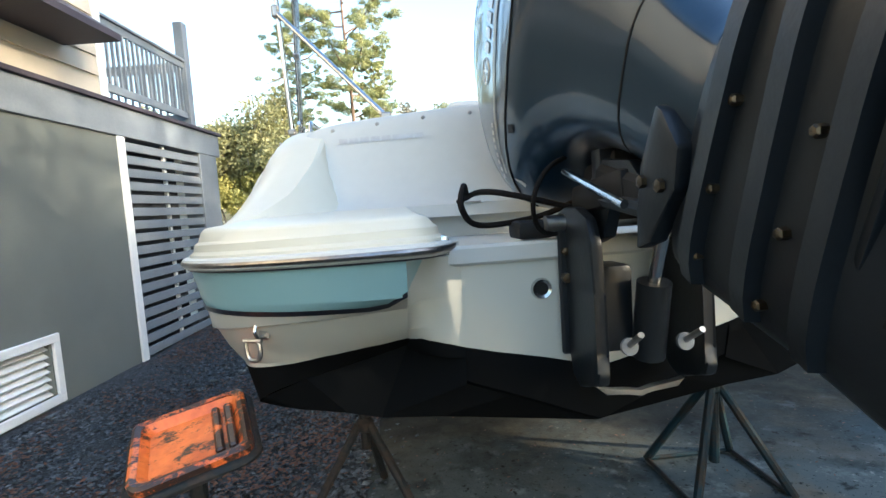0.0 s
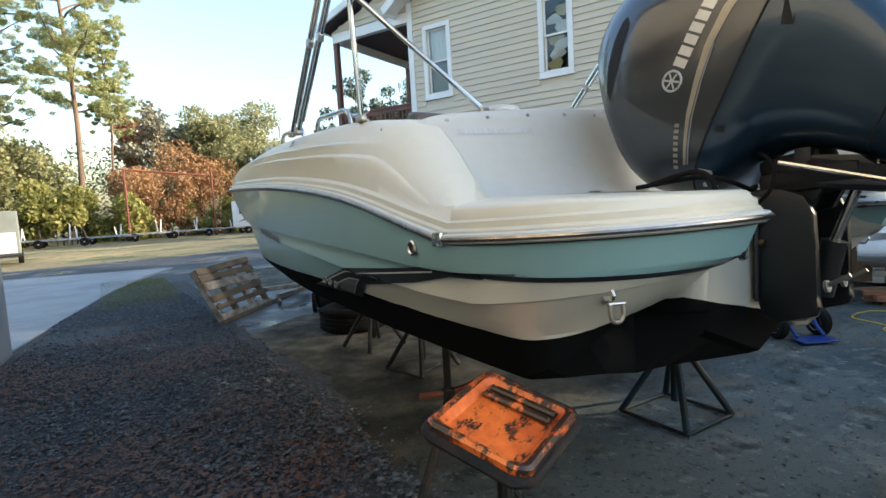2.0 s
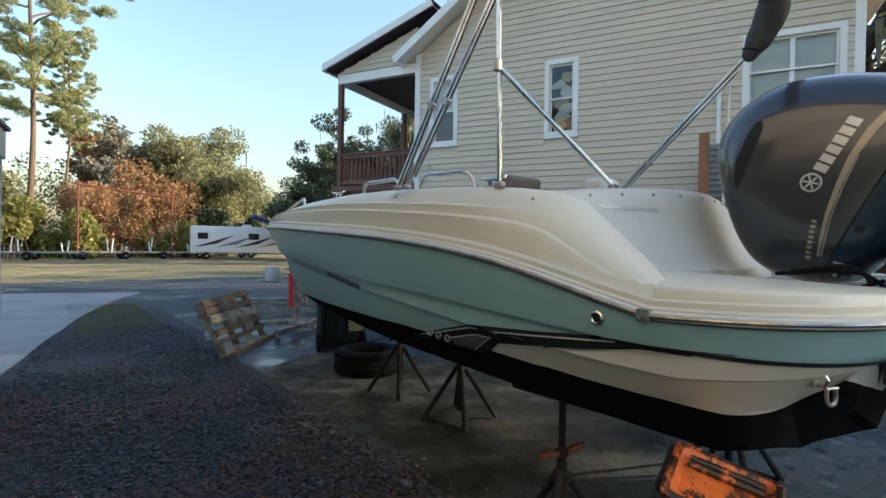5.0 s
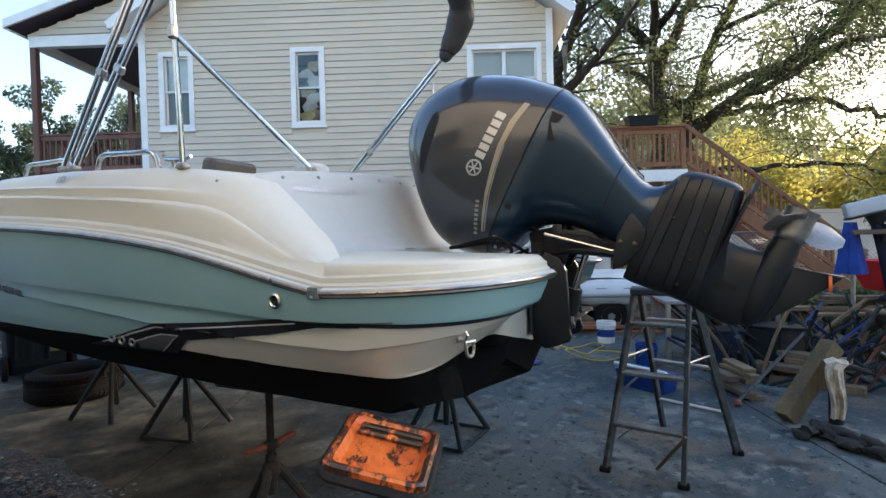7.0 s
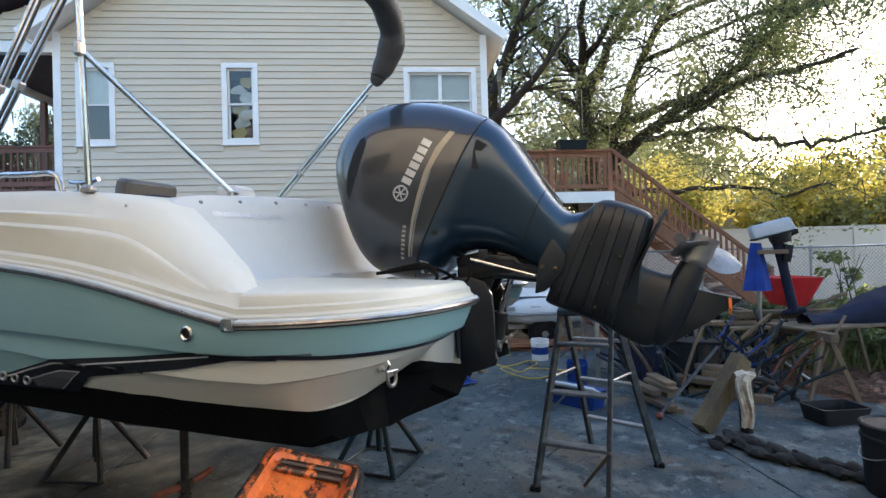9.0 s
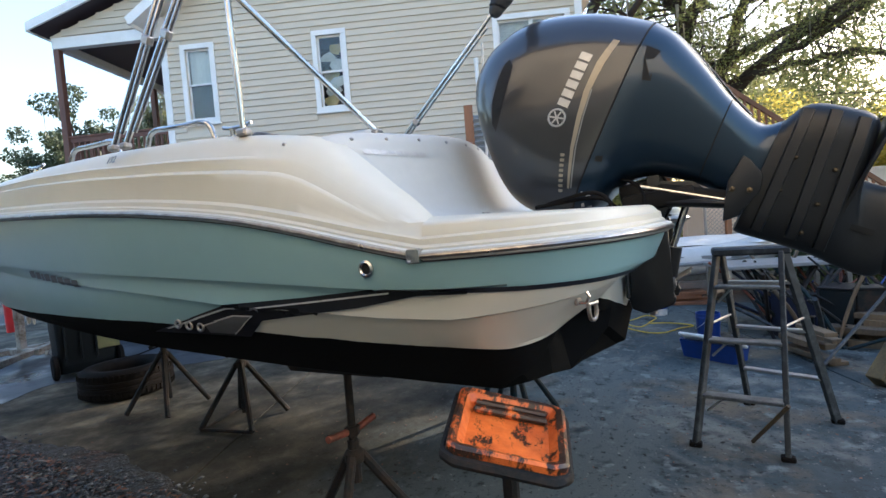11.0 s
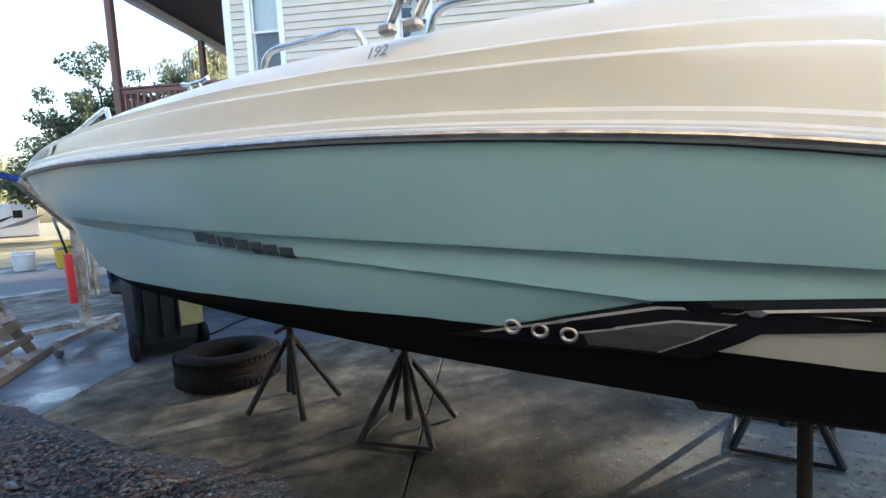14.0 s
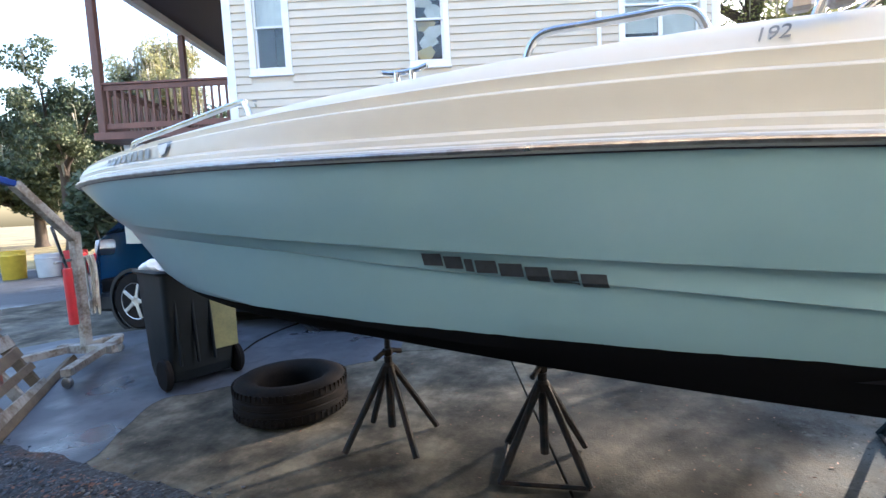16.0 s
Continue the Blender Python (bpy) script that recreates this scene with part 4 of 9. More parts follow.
RAIL_Z = [(-0.3, 1.385), (0.0, 1.375), (0.4, 1.36), (0.62, 1.405), (0.87, 1.463), (1.05, 1.5), (1.2, 1.527), (1.38, 1.552), (1.6, 1.578), (1.85, 1.603), (2.2, 1.63), (2.6, 1.652), (3.2, 1.68), (4.0, 1.715), (5.0, 1.74), (6.1, 1.745)]
A_Z = [(-0.3, 1.255), (0.6, 1.257), (1.1, 1.284), (1.8, 1.321), (2.4, 1.35), (3.0, 1.38), (4.0, 1.44), (5.0, 1.50), (5.8, 1.55)]
B_Z = [(-0.3, 1.16), (0.6, 1.16), (1.35, 1.193), (1.9, 1.24), (2.4, 1.278), (2.8, 1.303), (3.1, 1.322), (3.7, 1.375), (4.6, 1.43), (5.7, 1.48)]
C_Z = [(-0.3, 1.05), (1.0, 1.05), (2.0, 1.055), (3.0, 1.07), (4.0, 1.12), (5.4, 1.24)]
D_Z = [(-0.3, 0.915), (0.5, 0.92), (1.1, 0.93), (1.95, 0.965), (3.2, 1.03), (4.2, 1.06), (5.2, 1.12)]
K_Z = [(-0.3, 0.83), (2.5, 0.80), (3.8, 0.84), (4.6, 0.93), (5.12, 1.06)]
G_Z = [(0.0, 1.455), (0.40, 1.464), (0.6, 1.575), (0.78, 1.70), (0.9, 1.79), (1.0, 1.84), (1.2, 1.868), (1.6, 1.90), (2.2, 1.93), (2.8, 1.94), (3.6, 1.93), (4.4, 1.90), (5.2, 1.87), (6.0, 1.83)]
Y0 = 2.0


def level(v, width, end, n, zs, start=0.4):
    """A point of a fore-and-aft line. v from 0 (stern quarter) to 1 (stem)."""
    y = start + (end - start) * v
    u = max(0.0, (y - Y0) / (end - Y0))
    w = width(y) if callable(width) else width
    return Vector((-w * max(0.0, 1 - u ** n) ** 0.5, y, lerp(y, zs)))


def w_a(y):
    return 1.135 - 0.016 * min(max(y - 0.4, 0), 2.4)


def side_section(v):
    r = level(v, 1.155, 6.05, 2.2, RAIL_Z)
    a = level(v, w_a, 5.75, 2.1, A_Z)
    a2 = a + Vector((0.036 * (1 - v) ** 0.8, 0, -0.004))
    b = level(v, lambda y: w_a(y) - 0.028, 5.66, 2.0, B_Z, 0.33)
    b2 = b + Vector((0.020 * (1 - v) ** 0.8, 0, -0.004))
    c = level(v, 1.02, 5.42, 1.9, C_Z, 0.27)
    d = level(v, 0.985, 5.25, 1.7, D_Z, 0.25)
    e = level(v, 0.55, 5.18, 1.5, [(y, (z + lerp(y, K_Z)) / 2 - 0.005) for y, z in D_Z], 0.25)
    k = level(v, 0.0, 5.12, 1.5, K_Z, 0.25)
    mid = (r + a) / 2 + Vector((-0.008, 0, 0))
    midc = (b2 + c) / 2 + Vector((-0.012 * (1 - v), 0, 0))
    return [r, mid, a, a2, b, b2, midc, c, d, d + Vector((0.03, 0, -0.012)), e, e + Vector((0.0, 0, 0.02)), k]


def bezier(p0, p1, p2, p3, t):
    return [(1 - t) ** 3 * a + 3 * (1 - t) ** 2 * t * b + 3 * (1 - t) * t * t * c + t ** 3 * d for a, b, c, d in zip(p0, p1, p2, p3)]


SIDE0 = side_section(0.0)[:9]
END_Z = [1.385, 1.335, 1.288, 1.28, 1.245, 1.237, 1.165, 1.10, 1.07]
SHRINK = [0, 0.008, 0.018, 0.022, 0.05, 0.066, 0.11, 0.17, 0.21]


def quarter_section(t):
    """The stern quarter under the swim platform: t from 0 at the side to 1 at the inner corner."""
    out = []
    for k, (p, z1, shrink) in enumerate(zip(SIDE0, END_Z, SHRINK)):
        if k == 1:
            p = p.lerp((SIDE0[0] + SIDE0[2]) / 2, min(1.0, 4 * t))
        if k == 3:
            p = SIDE0[2].lerp(p, max(0.0, 1 - 3 * t)) + Vector((0, 0, -0.006 * min(1, 5 * t)))
        if k == 5:
            p = SIDE0[4].lerp(p, max(0.6, 1 - 2 * t)) + Vector((0, 0, -0.004 * min(1, 5 * t)))
        inset = 1.155 + p.x
        x, y = bezier((p.x, p.y), (p.x + 0.004, min(0.05 + inset, p.y - 0.12)), (-0.98 + inset * 0.5, -0.19 + inset), (-0.53, -0.231 + inset * 1.2), t)
        out.append(Vector((x, y + shrink * t ** (0.8 if k < 4 else 1.7), p.z + (z1 - p.z) * t)))
    out[8].z = min(out[8].z, out[7].z - 0.012)
    return out


def mirrored(bm):
    geom = bm.verts[:] + bm.edges[:] + bm.faces[:]
    made = bmesh.ops.duplicate(bm, geom=geom)["geom"]
    vs = [g for g in made if isinstance(g, bmesh.types.BMVert)]
    for v in vs:
        v.co.x = -v.co.x
    bmesh.ops.reverse_faces(bm, faces=[g for g in made if isinstance(g, bmesh.types.BMFace)])
    bmesh.ops.remove_doubles(bm, verts=bm.verts, dist=0.0008)
    bmesh.ops.recalc_face_normals(bm, faces=bm.faces)
    return bm


vs = [k / 40 if k < 30 else 0.75 + 0.25 * math.sin(math.pi / 2 * (k - 30) / 10) for k in range(41)]
bm = loft([side_section(v) for v in vs])
qs = [quarter_section(k / 14) for k in range(15)]
loft(qs, bm=bm)
# underside and transom inside the quarter
last = qs[-1]
cove = [[Vector((-0.53 + 0.15 * f ** 1.6, p.y * (1 - f) ** 1.5, p.z)) for p in last] for f in (0.0, 0.2, 0.4, 0.6, 0.8, 1.0)]
T = cove[-1]
loft([last] + cove[1:], bm=bm)
tz = [1.385, 1.30, 1.16]
cols = [(-0.38, 0.0), (-0.2, 0.0), (0.0, 0.0)]
low = {-0.38: 0.98, -0.2: 0.91, 0.0: 0.83}
loft([[Vector((x, y, 1.36)), Vector((x, y, 1.2)), Vector((x, y, 1.1)), Vector((x, y + 0.02, low[x] + 0.02)), Vector((x, y + 0.06, low[x]))] for x, y in cols], bm=bm)
# raked black afterplane from the quarter down to the bottom
stern = side_section(0.0)
loft([[qs[0][8], qs[4][8], qs[9][8], qs[14][8], Vector((-0.38, 0.0, 1.07))], [stern[9], Vector((-0.86, 0.19, 0.905)), Vector((-0.72, 0.15, 0.895)), Vector((-0.62, 0.11, 0.885)), Vector((-0.38, 0.02, 0.99))]], bm=bm)
loft([[stern[10], Vector((-0.45, 0.11, 0.87)), Vector((-0.25, 0.06, 0.93))], [stern[12], Vector((0, 0.11, 0.83)), Vector((0, 0.06, 0.83))]], bm=bm)
loft([[stern[9], Vector((-0.72, 0.15, 0.895)), Vector((-0.62, 0.11, 0.885)), Vector((-0.38, 0.06, 0.99))], [stern[10], Vector((-0.5, 0.14, 0.875)), Vector((-0.45, 0.11, 0.87)), Vector((-0.25, 0.06, 0.93))]], bm=bm)
mirrored(bm)
hull_tree = tree_of(bm)
hull = part("hull", bm, M["hull"], boat, angle=24)


# deck moulding
def deck_section(v):
    r = level(v, 1.155, 6.05, 2.2, RAIL_Z)
    g_z = lerp(r.y, G_Z)
    s = abs(r.x) / 1.155
    h = max(0.06, g_z - r.z)
    inner = max(0.0, abs(r.x) - lerp(r.y, [(0.40, 0.13), (0.55, 0.25), (0.75, 0.32), (1.0, 0.365), (1.2, 0.37)]))
    pts = [(0.0, 0.0), (0.004, 0.024), (0.014, 0.032), (0.017, 0.05), (0.028, 0.057)]
    out = [r + Vector((i * s, 0, z)) for i, z in pts]
    fwd = min(1.0, max(0.0, (r.y - 2) / 2.5))
    roll = lerp(r.y, [(0.40, 1.0), (0.95, 1.0), (1.15, 0.55), (1.4, 0.0)])      # how far the aft wing rounds over
    low_step = lerp(r.y, [(0.5, 0.0), (0.8, 1.0)])
    high_step = lerp(r.y, [(1.0, 0.0), (1.6, 1.0)])
    grow = lerp(r.y, [(0.40, 0.42), (0.8, 1.0)])
    rim_z, rim_in = lerp(r.y, [(0.40, 0.101), (0.62, 0.062)]), lerp(r.y, [(0.40, 0.052), (0.62, 0.033)])
    for f, i, lo, hi in ((0.15, 0.036, 0, 0), (0.3, 0.038, 0, 0), (0.42, 0.0385, 0, 0), (0.51, 0.037, 0, 0), (0.52, 0.038, 0.05, 0), (0.548, 0.046, 0.55, 0), (0.555, 0.050, 1, 0), (0.62, 0.051, 1, 0), (0.68, 0.050, 1, 0), (0.69, 0.051, 1, 0.05), (0.712, 0.057, 1, 0.4), (0.718, 0.062, 1, 0.8), (0.83, 0.080, 1, 1), (0.92, 0.100, 1, 1), (0.975, 0.120, 1, 1), (1.0, 0.140, 1, 1)):
        if 0.5 < f < 0.75:
            f += 0.17 * fwd
            i += 0.0136 * fwd
        elif f == 0.83:
            f += 0.095 * fwd
            i += 0.006 * fwd
        i += 0.018 * (lo * low_step + hi * high_step)
        wing = 0.03 + 0.25 * (1 - max(0.0, 1 - f * f) ** 0.5) + 0.010 * lo * low_step
        i = max((i + (wing - i) * roll) * grow, rim_in)
        out.append(Vector((-abs(r.x) + i * s, r.y, r.z + max(h * f, rim_z))))
    out.append(Vector((-inner, r.y, g_z + 0.003)))
    out.append(Vector((-max(0, inner - 0.014 * s), r.y, g_z - 0.008)))
    slope = lerp(r.y, [(0.36, 0.0), (0.76, 0.20), (0.92, 0.12), (1.02, 0.02)])
    out.append(Vector((-max(0, inner - max(0.02, slope * 0.5) * s), r.y, 1.47 + 0.3 * (g_z - 1.47))))
    out.append(Vector((-max(0, inner - max(0.025, slope) * s), r.y, 1.47)))
    out.append(Vector((-max(0, inner - max(0.025, slope) * s), r.y, 1.35)))
    return out


AFT = 0.40
v_aft = (AFT - 0.4) / 5.65
dv = [v_aft + (1 - v_aft) * k / 22 * 0.22 for k in range(22)] + [v_aft + (1 - v_aft) * (0.22 + 0.78 * k) for k in vs]
toe = deck_section(dv[0])
toe = [Vector((p.x + (0.012 if k < 5 else 0.0), p.y - 0.05, min(p.z, 1.425))) for k, p in enumerate(toe)]      # tucked under the platform
bm = loft([toe] + [deck_section(v) for v in dv])
mirrored(bm)
deck_tree = tree_of(bm)
part("deck_moulding", bm, M["gelcoat"], boat, "cream gelcoat gunwale with moulded ridges", angle=28)

# swim platform, one on each side of the engine well
def rim_line():
    """Plan of the platform's edge from the gunwale round the quarter and into the well: point and inward way."""
    pts = []
    for k in range(19):
        q = k / 18
        x, y = bezier((-1.155, 0.4), (-1.15, 0.05), (-0.98, -0.19), (-0.53, -0.231), q)
        pts.append(Vector((x, y, 1.36 + 0.025 * q)))
    for k in range(1, 6):
        a = math.pi / 2 * k / 5
        pts.append(Vector((-0.53 + 0.10 * math.sin(a), -0.231 + 0.10 * (1 - math.cos(a)), 1.385)))
    pts += [Vector((-0.43, y, 1.385)) for y in (-0.05, 0.05, 0.2, 0.4, 0.62)]
    out = []
    for k, p in enumerate(pts):
        d = pts[min(k + 1, len(pts) - 1)] - pts[max(k - 1, 0)]
        if k == 0:
            d = Vector((0, -1, 0))
        n = Vector((-d.y, d.x, 0)).normalized()
        out.append((p, n))
    return out


for s in (-1, 1):
    rows = []
    for k, (p, n) in enumerate(rim_line()):
        rim = max(0.078, 1.462 - p.z)
        row = [p + n * i + Vector((0, 0, z)) for i, z in ((0, 0), (0.004, 0.024), (0.014, 0.032), (0.017, 0.05), (0.028, 0.057), (0.036, rim * 0.86), (0.043, rim * 0.95), (0.058, rim))]
        end = row[-1]
        front = max(0.66, end.y + 0.02)
        row += [Vector((end.x + (-0.5 - end.x) * 0.06, end.y + (front - end.y) * f, end.z + (1.487 - end.z) * f)) for f in (0.25, 1.0)]
        row.append(Vector((row[-1].x, 1.0, 1.486)))
        rows.append([Vector((-s * v.x, v.y, v.z)) for v in row])
    bm = loft(rows)
    bmesh.ops.recalc_face_normals(bm, faces=bm.faces)
    platform = part("swim_platform", bm, M["gelcoat"], boat, "cream gelcoat swim platform", angle=35)
    if s < 0:
        part("platform_slot", box((0.07, 0.014, 0.004), (-0.24, 0.57, 1.489), 0.001), M["dull_steel"], platform)

# curved seat back between platform and cockpit
rows = []
for k in range(41):
    s = -1 + 2 * k / 40
    x = 0.965 * s
    e = abs(s) ** 8
    bow_in = 0.945 - 0.088 * (1 + math.cos(math.pi * s))
    top = 1.893 - 0.045 * abs(s) ** 1.6 - 0.12 * abs(s) ** 14
    foot = 0.60 + 0.18 * abs(s) ** 2.5 - 0.2 * e
    pts = [(foot - 0.05, 1.44), (foot - 0.03, 1.486), (foot, 1.493)]
    for j in range(1, 9):
        f = j / 9
        pts.append((foot + (bow_in - foot) * f ** 0.75, 1.493 + (top - 1.493) * f ** 1.25))
    pts += [(bow_in + 0.006, top - 0.012), (bow_in + 0.024, top), (bow_in + 0.3, top), (bow_in + 0.32, top - 0.03), (bow_in + 0.34, 1.35)]
    rows.append([Vector((x, y, z)) for y, z in pts])
bm = loft(rows)
bmesh.ops.recalc_face_normals(bm, faces=bm.faces)
back_tree = tree_of(bm)
part("seat_back", bm, M["white_gel"], boat, "white gelcoat curved seat back", angle=40)

bm = span((-0.44, 0.02, 1.32), (0.44, 0.68, 1.36), 0.01)
part("transom_cap", span((-0.44, -0.014, 1.318), (0.44, 0.045, 1.372), 0.008), M["white_gel"], boat)
span((-0.44, 0.62, 1.34), (0.44, 0.68, 1.492), 0.006, bm)
part("engine_well", bm, M["white_gel"], boat)
part("cockpit_floor", span((-0.8, 1.15, 1.32), (0.8, 3.6, 1.36)), M["white_gel"], boat, angle=0)
part("bow_floor", prism([(-0.8, 3.6), (0.8, 3.6), (0.72, 4.2), (0.5, 4.8), (0.2, 5.25), (-0.2, 5.25), (-0.5, 4.8), (-0.72, 4.2)], 0.04, pose(0, 0, 1.42)), M["white_gel"], boat, angle=0)


# rub rail
def rail_line(lift=0.0, out=0.0):
    pts = [level(v, 1.155 + out, 6.05 + out, 2.2, RAIL_Z) + Vector((0, 0, lift)) for v in vs[::-1]]
    for k in range(1, 15):
        x, y = bezier((-1.155 - out, 0.4), (-1.15 - out, 0.05), (-0.98, -0.19 - out), (-0.53, -0.231 - out), k / 14)
        pts.append(Vector((x, y, 1.36 + 0.025 * k / 14 + lift)))
    for k in range(1, 4):
        a = math.pi / 6 * k
        pts.append(Vector((-0.53 + (0.10 + out) * math.sin(a), -0.231 + 0.10 - (0.10 + out) * math.cos(a), 1.385 + lift)))
    return pts


for s in (-1, 1):
    for nm, lift, out, r, m in (("rub_rail", 0.002, 0.005, 0.016, "white_gel"), ("rail_insert", 0.001, 0.017, 0.0085, "rail_steel"), ("rail_gasket", -0.0145, 0.003, 0.0035, "navy")):
        pts = [Vector((-s * p.x, p.y, p.z)) for p in rail_line(lift, out)]
        part(nm, tube(pts, r, 8), M[m], boat)
    bm = box((0.034, 0.05, 0.046), (s * 1.166, 0.405, 1.362), 0.01, segments=2)
    part("rail_joint", bm, M["chrome"], boat)
    part("rail_end", box((0.03, 0.05, 0.05), (s * 0.44, -0.15, 1.388), 0.012, segments=2), M["chrome"], boat)

# boot stripe and side graphics
def side_decal(name, outline, material, lift=0.003, sides=(-1,), tree=None, parent=None, label="", cuts=10):
    out = []
    for s in sides:
        out.append(part(name, decal(tree or hull_tree, outline, lift, (-s, 0, 0), cuts), M[material], parent or boat, label, angle=0))
    return out


BOTH = (-1, 1)
side_decal("side_graphic", [(0.27, 1.255), (0.54, 1.262), (0.92, 1.228), (1.38, 1.197), (1.95, 1.06), (1.30, 1.06), (1.18, 1.135), (0.93, 1.165), (0.68, 1.193), (0.45, 1.232), (0.27, 1.24)], "dark_graphic", 0.009, sides=BOTH, label="dark angular side graphic", cuts=36)
side_decal("side_stripe", [(0.55, 1.245), (0.93, 1.211), (1.25, 1.184), (1.25, 1.178), (0.93, 1.205), (0.55, 1.239)], "silver", 0.012, sides=BOTH, cuts=36)
side_decal("side_stripe", [(1.31, 1.188), (1.38, 1.186), (1.84, 1.082), (1.82, 1.080), (1.37, 1.180), (1.31, 1.182)], "silver", 0.012, sides=BOTH, cuts=36)
side_decal("side_graphic", [(1.55, 1.105), (1.34, 1.152), (1.23, 1.152), (1.38, 1.072), (1.54, 1.072)], "mid_graphic", 0.012, sides=BOTH, label="grey angular panel", cuts=36)
side_decal("side_stripe", [(1.56, 1.109), (1.34, 1.157), (1.22, 1.157), (1.375, 1.072), (1.385, 1.072), (1.236, 1.151), (1.34, 1.151), (1.555, 1.104)], "silver", 0.014, sides=BOTH, cuts=36)
for k in range(3):
    y = 1.585 + 0.075 * k
    for s in BOTH:
        ring_pts = [(0, 0.019 * math.cos(a), 0.016 * math.sin(a)) for a in np.linspace(0, 2 * math.pi, 14, endpoint=False)]
        hit = hull_tree.ray_cast(Vector((s * 5, y, 1.092 + 0.005 * k)), Vector((-s, 0, 0)))[0]
        part("graphic_ring", tube([hit + Vector((s * 0.015, p[1], p[2])) for p in ring_pts], 0.0058, 8, closed=True), M["dull_steel"], boat, "raised steel ring")
# boot stripe round the quarter, rising to the rail at its inner end
def on_section(q, z):
    for a, b in zip(q, q[1:]):
        if (a.z - z) * (b.z - z) <= 0 and abs(a.z - b.z) > 1e-6:
            return a.lerp(b, (a.z - z) / (a.z - b.z))
    return q[0]


for s in BOTH:
    rows = []
    for k in range(29):
        q = quarter_section(k / 28)
        x = abs(on_section(q, 1.3).x)
        zc = min(1.37, 1.25 + 0.06 * (max(0.0, 0.63 - x) / 0.12) ** 2.6)
        n = Vector((-math.cos(k / 28 * 1.45), -math.sin(k / 28 * 1.45), 0)) * 0.004
        rows.append([Vector((-s * p.x, p.y, p.z)) for p in (on_section(q, zc + 0.007) + n, on_section(q, zc - 0.007) + n)])
    part("boot_stripe", loft(rows), M["navy"], boat, angle=0)

# name plates as plain bars, no lettering
y0 = 3.065
for k, w in enumerate((0.070, 0.062, 0.028, 0.068, 0.072, 0.068, 0.074, 0.070)):
    zc = 1.3525 + (y0 - 3.065) * 0.115
    for s in BOTH:
        side_decal("name_bar", [(y0, zc + 0.020), (y0 - w, zc + 0.019), (y0 - w - 0.006, zc - 0.020), (y0 - 0.006, zc - 0.019)], "slate_name", 0.006, sides=(s,), label="dark slate bar of the name plate", cuts=40)
    y0 -= w + 0.008
for k in range(8):
    x0 = -0.735 + 0.045 * k
    bm = bmesh.new()
    vsb = []
    for x, z in ((x0, 1.765), (x0 + 0.036, 1.766), (x0 + 0.036, 1.788), (x0, 1.787)):
        hit = back_tree.ray_cast(Vector((x, -2, z)), Vector((0, 1, 0)))
        vsb.append(bm.verts.new(hit[0] + Vector((0, -0.004, 0))))
    bm.faces.new(vsb)
    part("name_bar", bm, M["silver"], boat, angle=0)
# registration drawn as plain bars
for s in BOTH:
    for k in range(8):
        y0 = 4.92 - 0.06 * k
        side_decal("registration_bar", [(y0, 1.828 + 0.0015 * k), (y0 - 0.044, 1.829 + 0.0015 * k), (y0 - 0.044, 1.793), (y0, 1.793)], "grey_graphic", 0.006, sides=(s,), tree=deck_tree, cuts=30)
    side_decal("sticker", [(4.40, 1.846), (4.28, 1.848), (4.30, 1.80), (4.345, 1.785)], "mid_graphic", 0.006, sides=(s,), tree=deck_tree, label="small pale validation sticker", cuts=30)
    side_decal("sticker", [(4.385, 1.84), (4.295, 1.842), (4.31, 1.803), (4.345, 1.792)], "silver", 0.009, sides=(s,), tree=deck_tree, cuts=30)
    # model number on the gunwale
    txt = bpy.data.curves.new("model_number", "FONT")
    txt.body, txt.size, txt.extrude, txt.shear = "192", 0.05, 0.001, 0.25
    ob = new("model_number", txt)
    ob.data.materials.append(M["grey_graphic"])
    ob.parent = boat
    hit = deck_tree.ray_cast(Vector((s * 5, 2.2, 1.875)), Vector((-s, 0, 0)))[0]
    ob.matrix_basis = pose(hit.x + s * 0.013, 2.16 if s < 0 else 2.02, 1.862, 68, 0, -90 if s < 0 else 90)

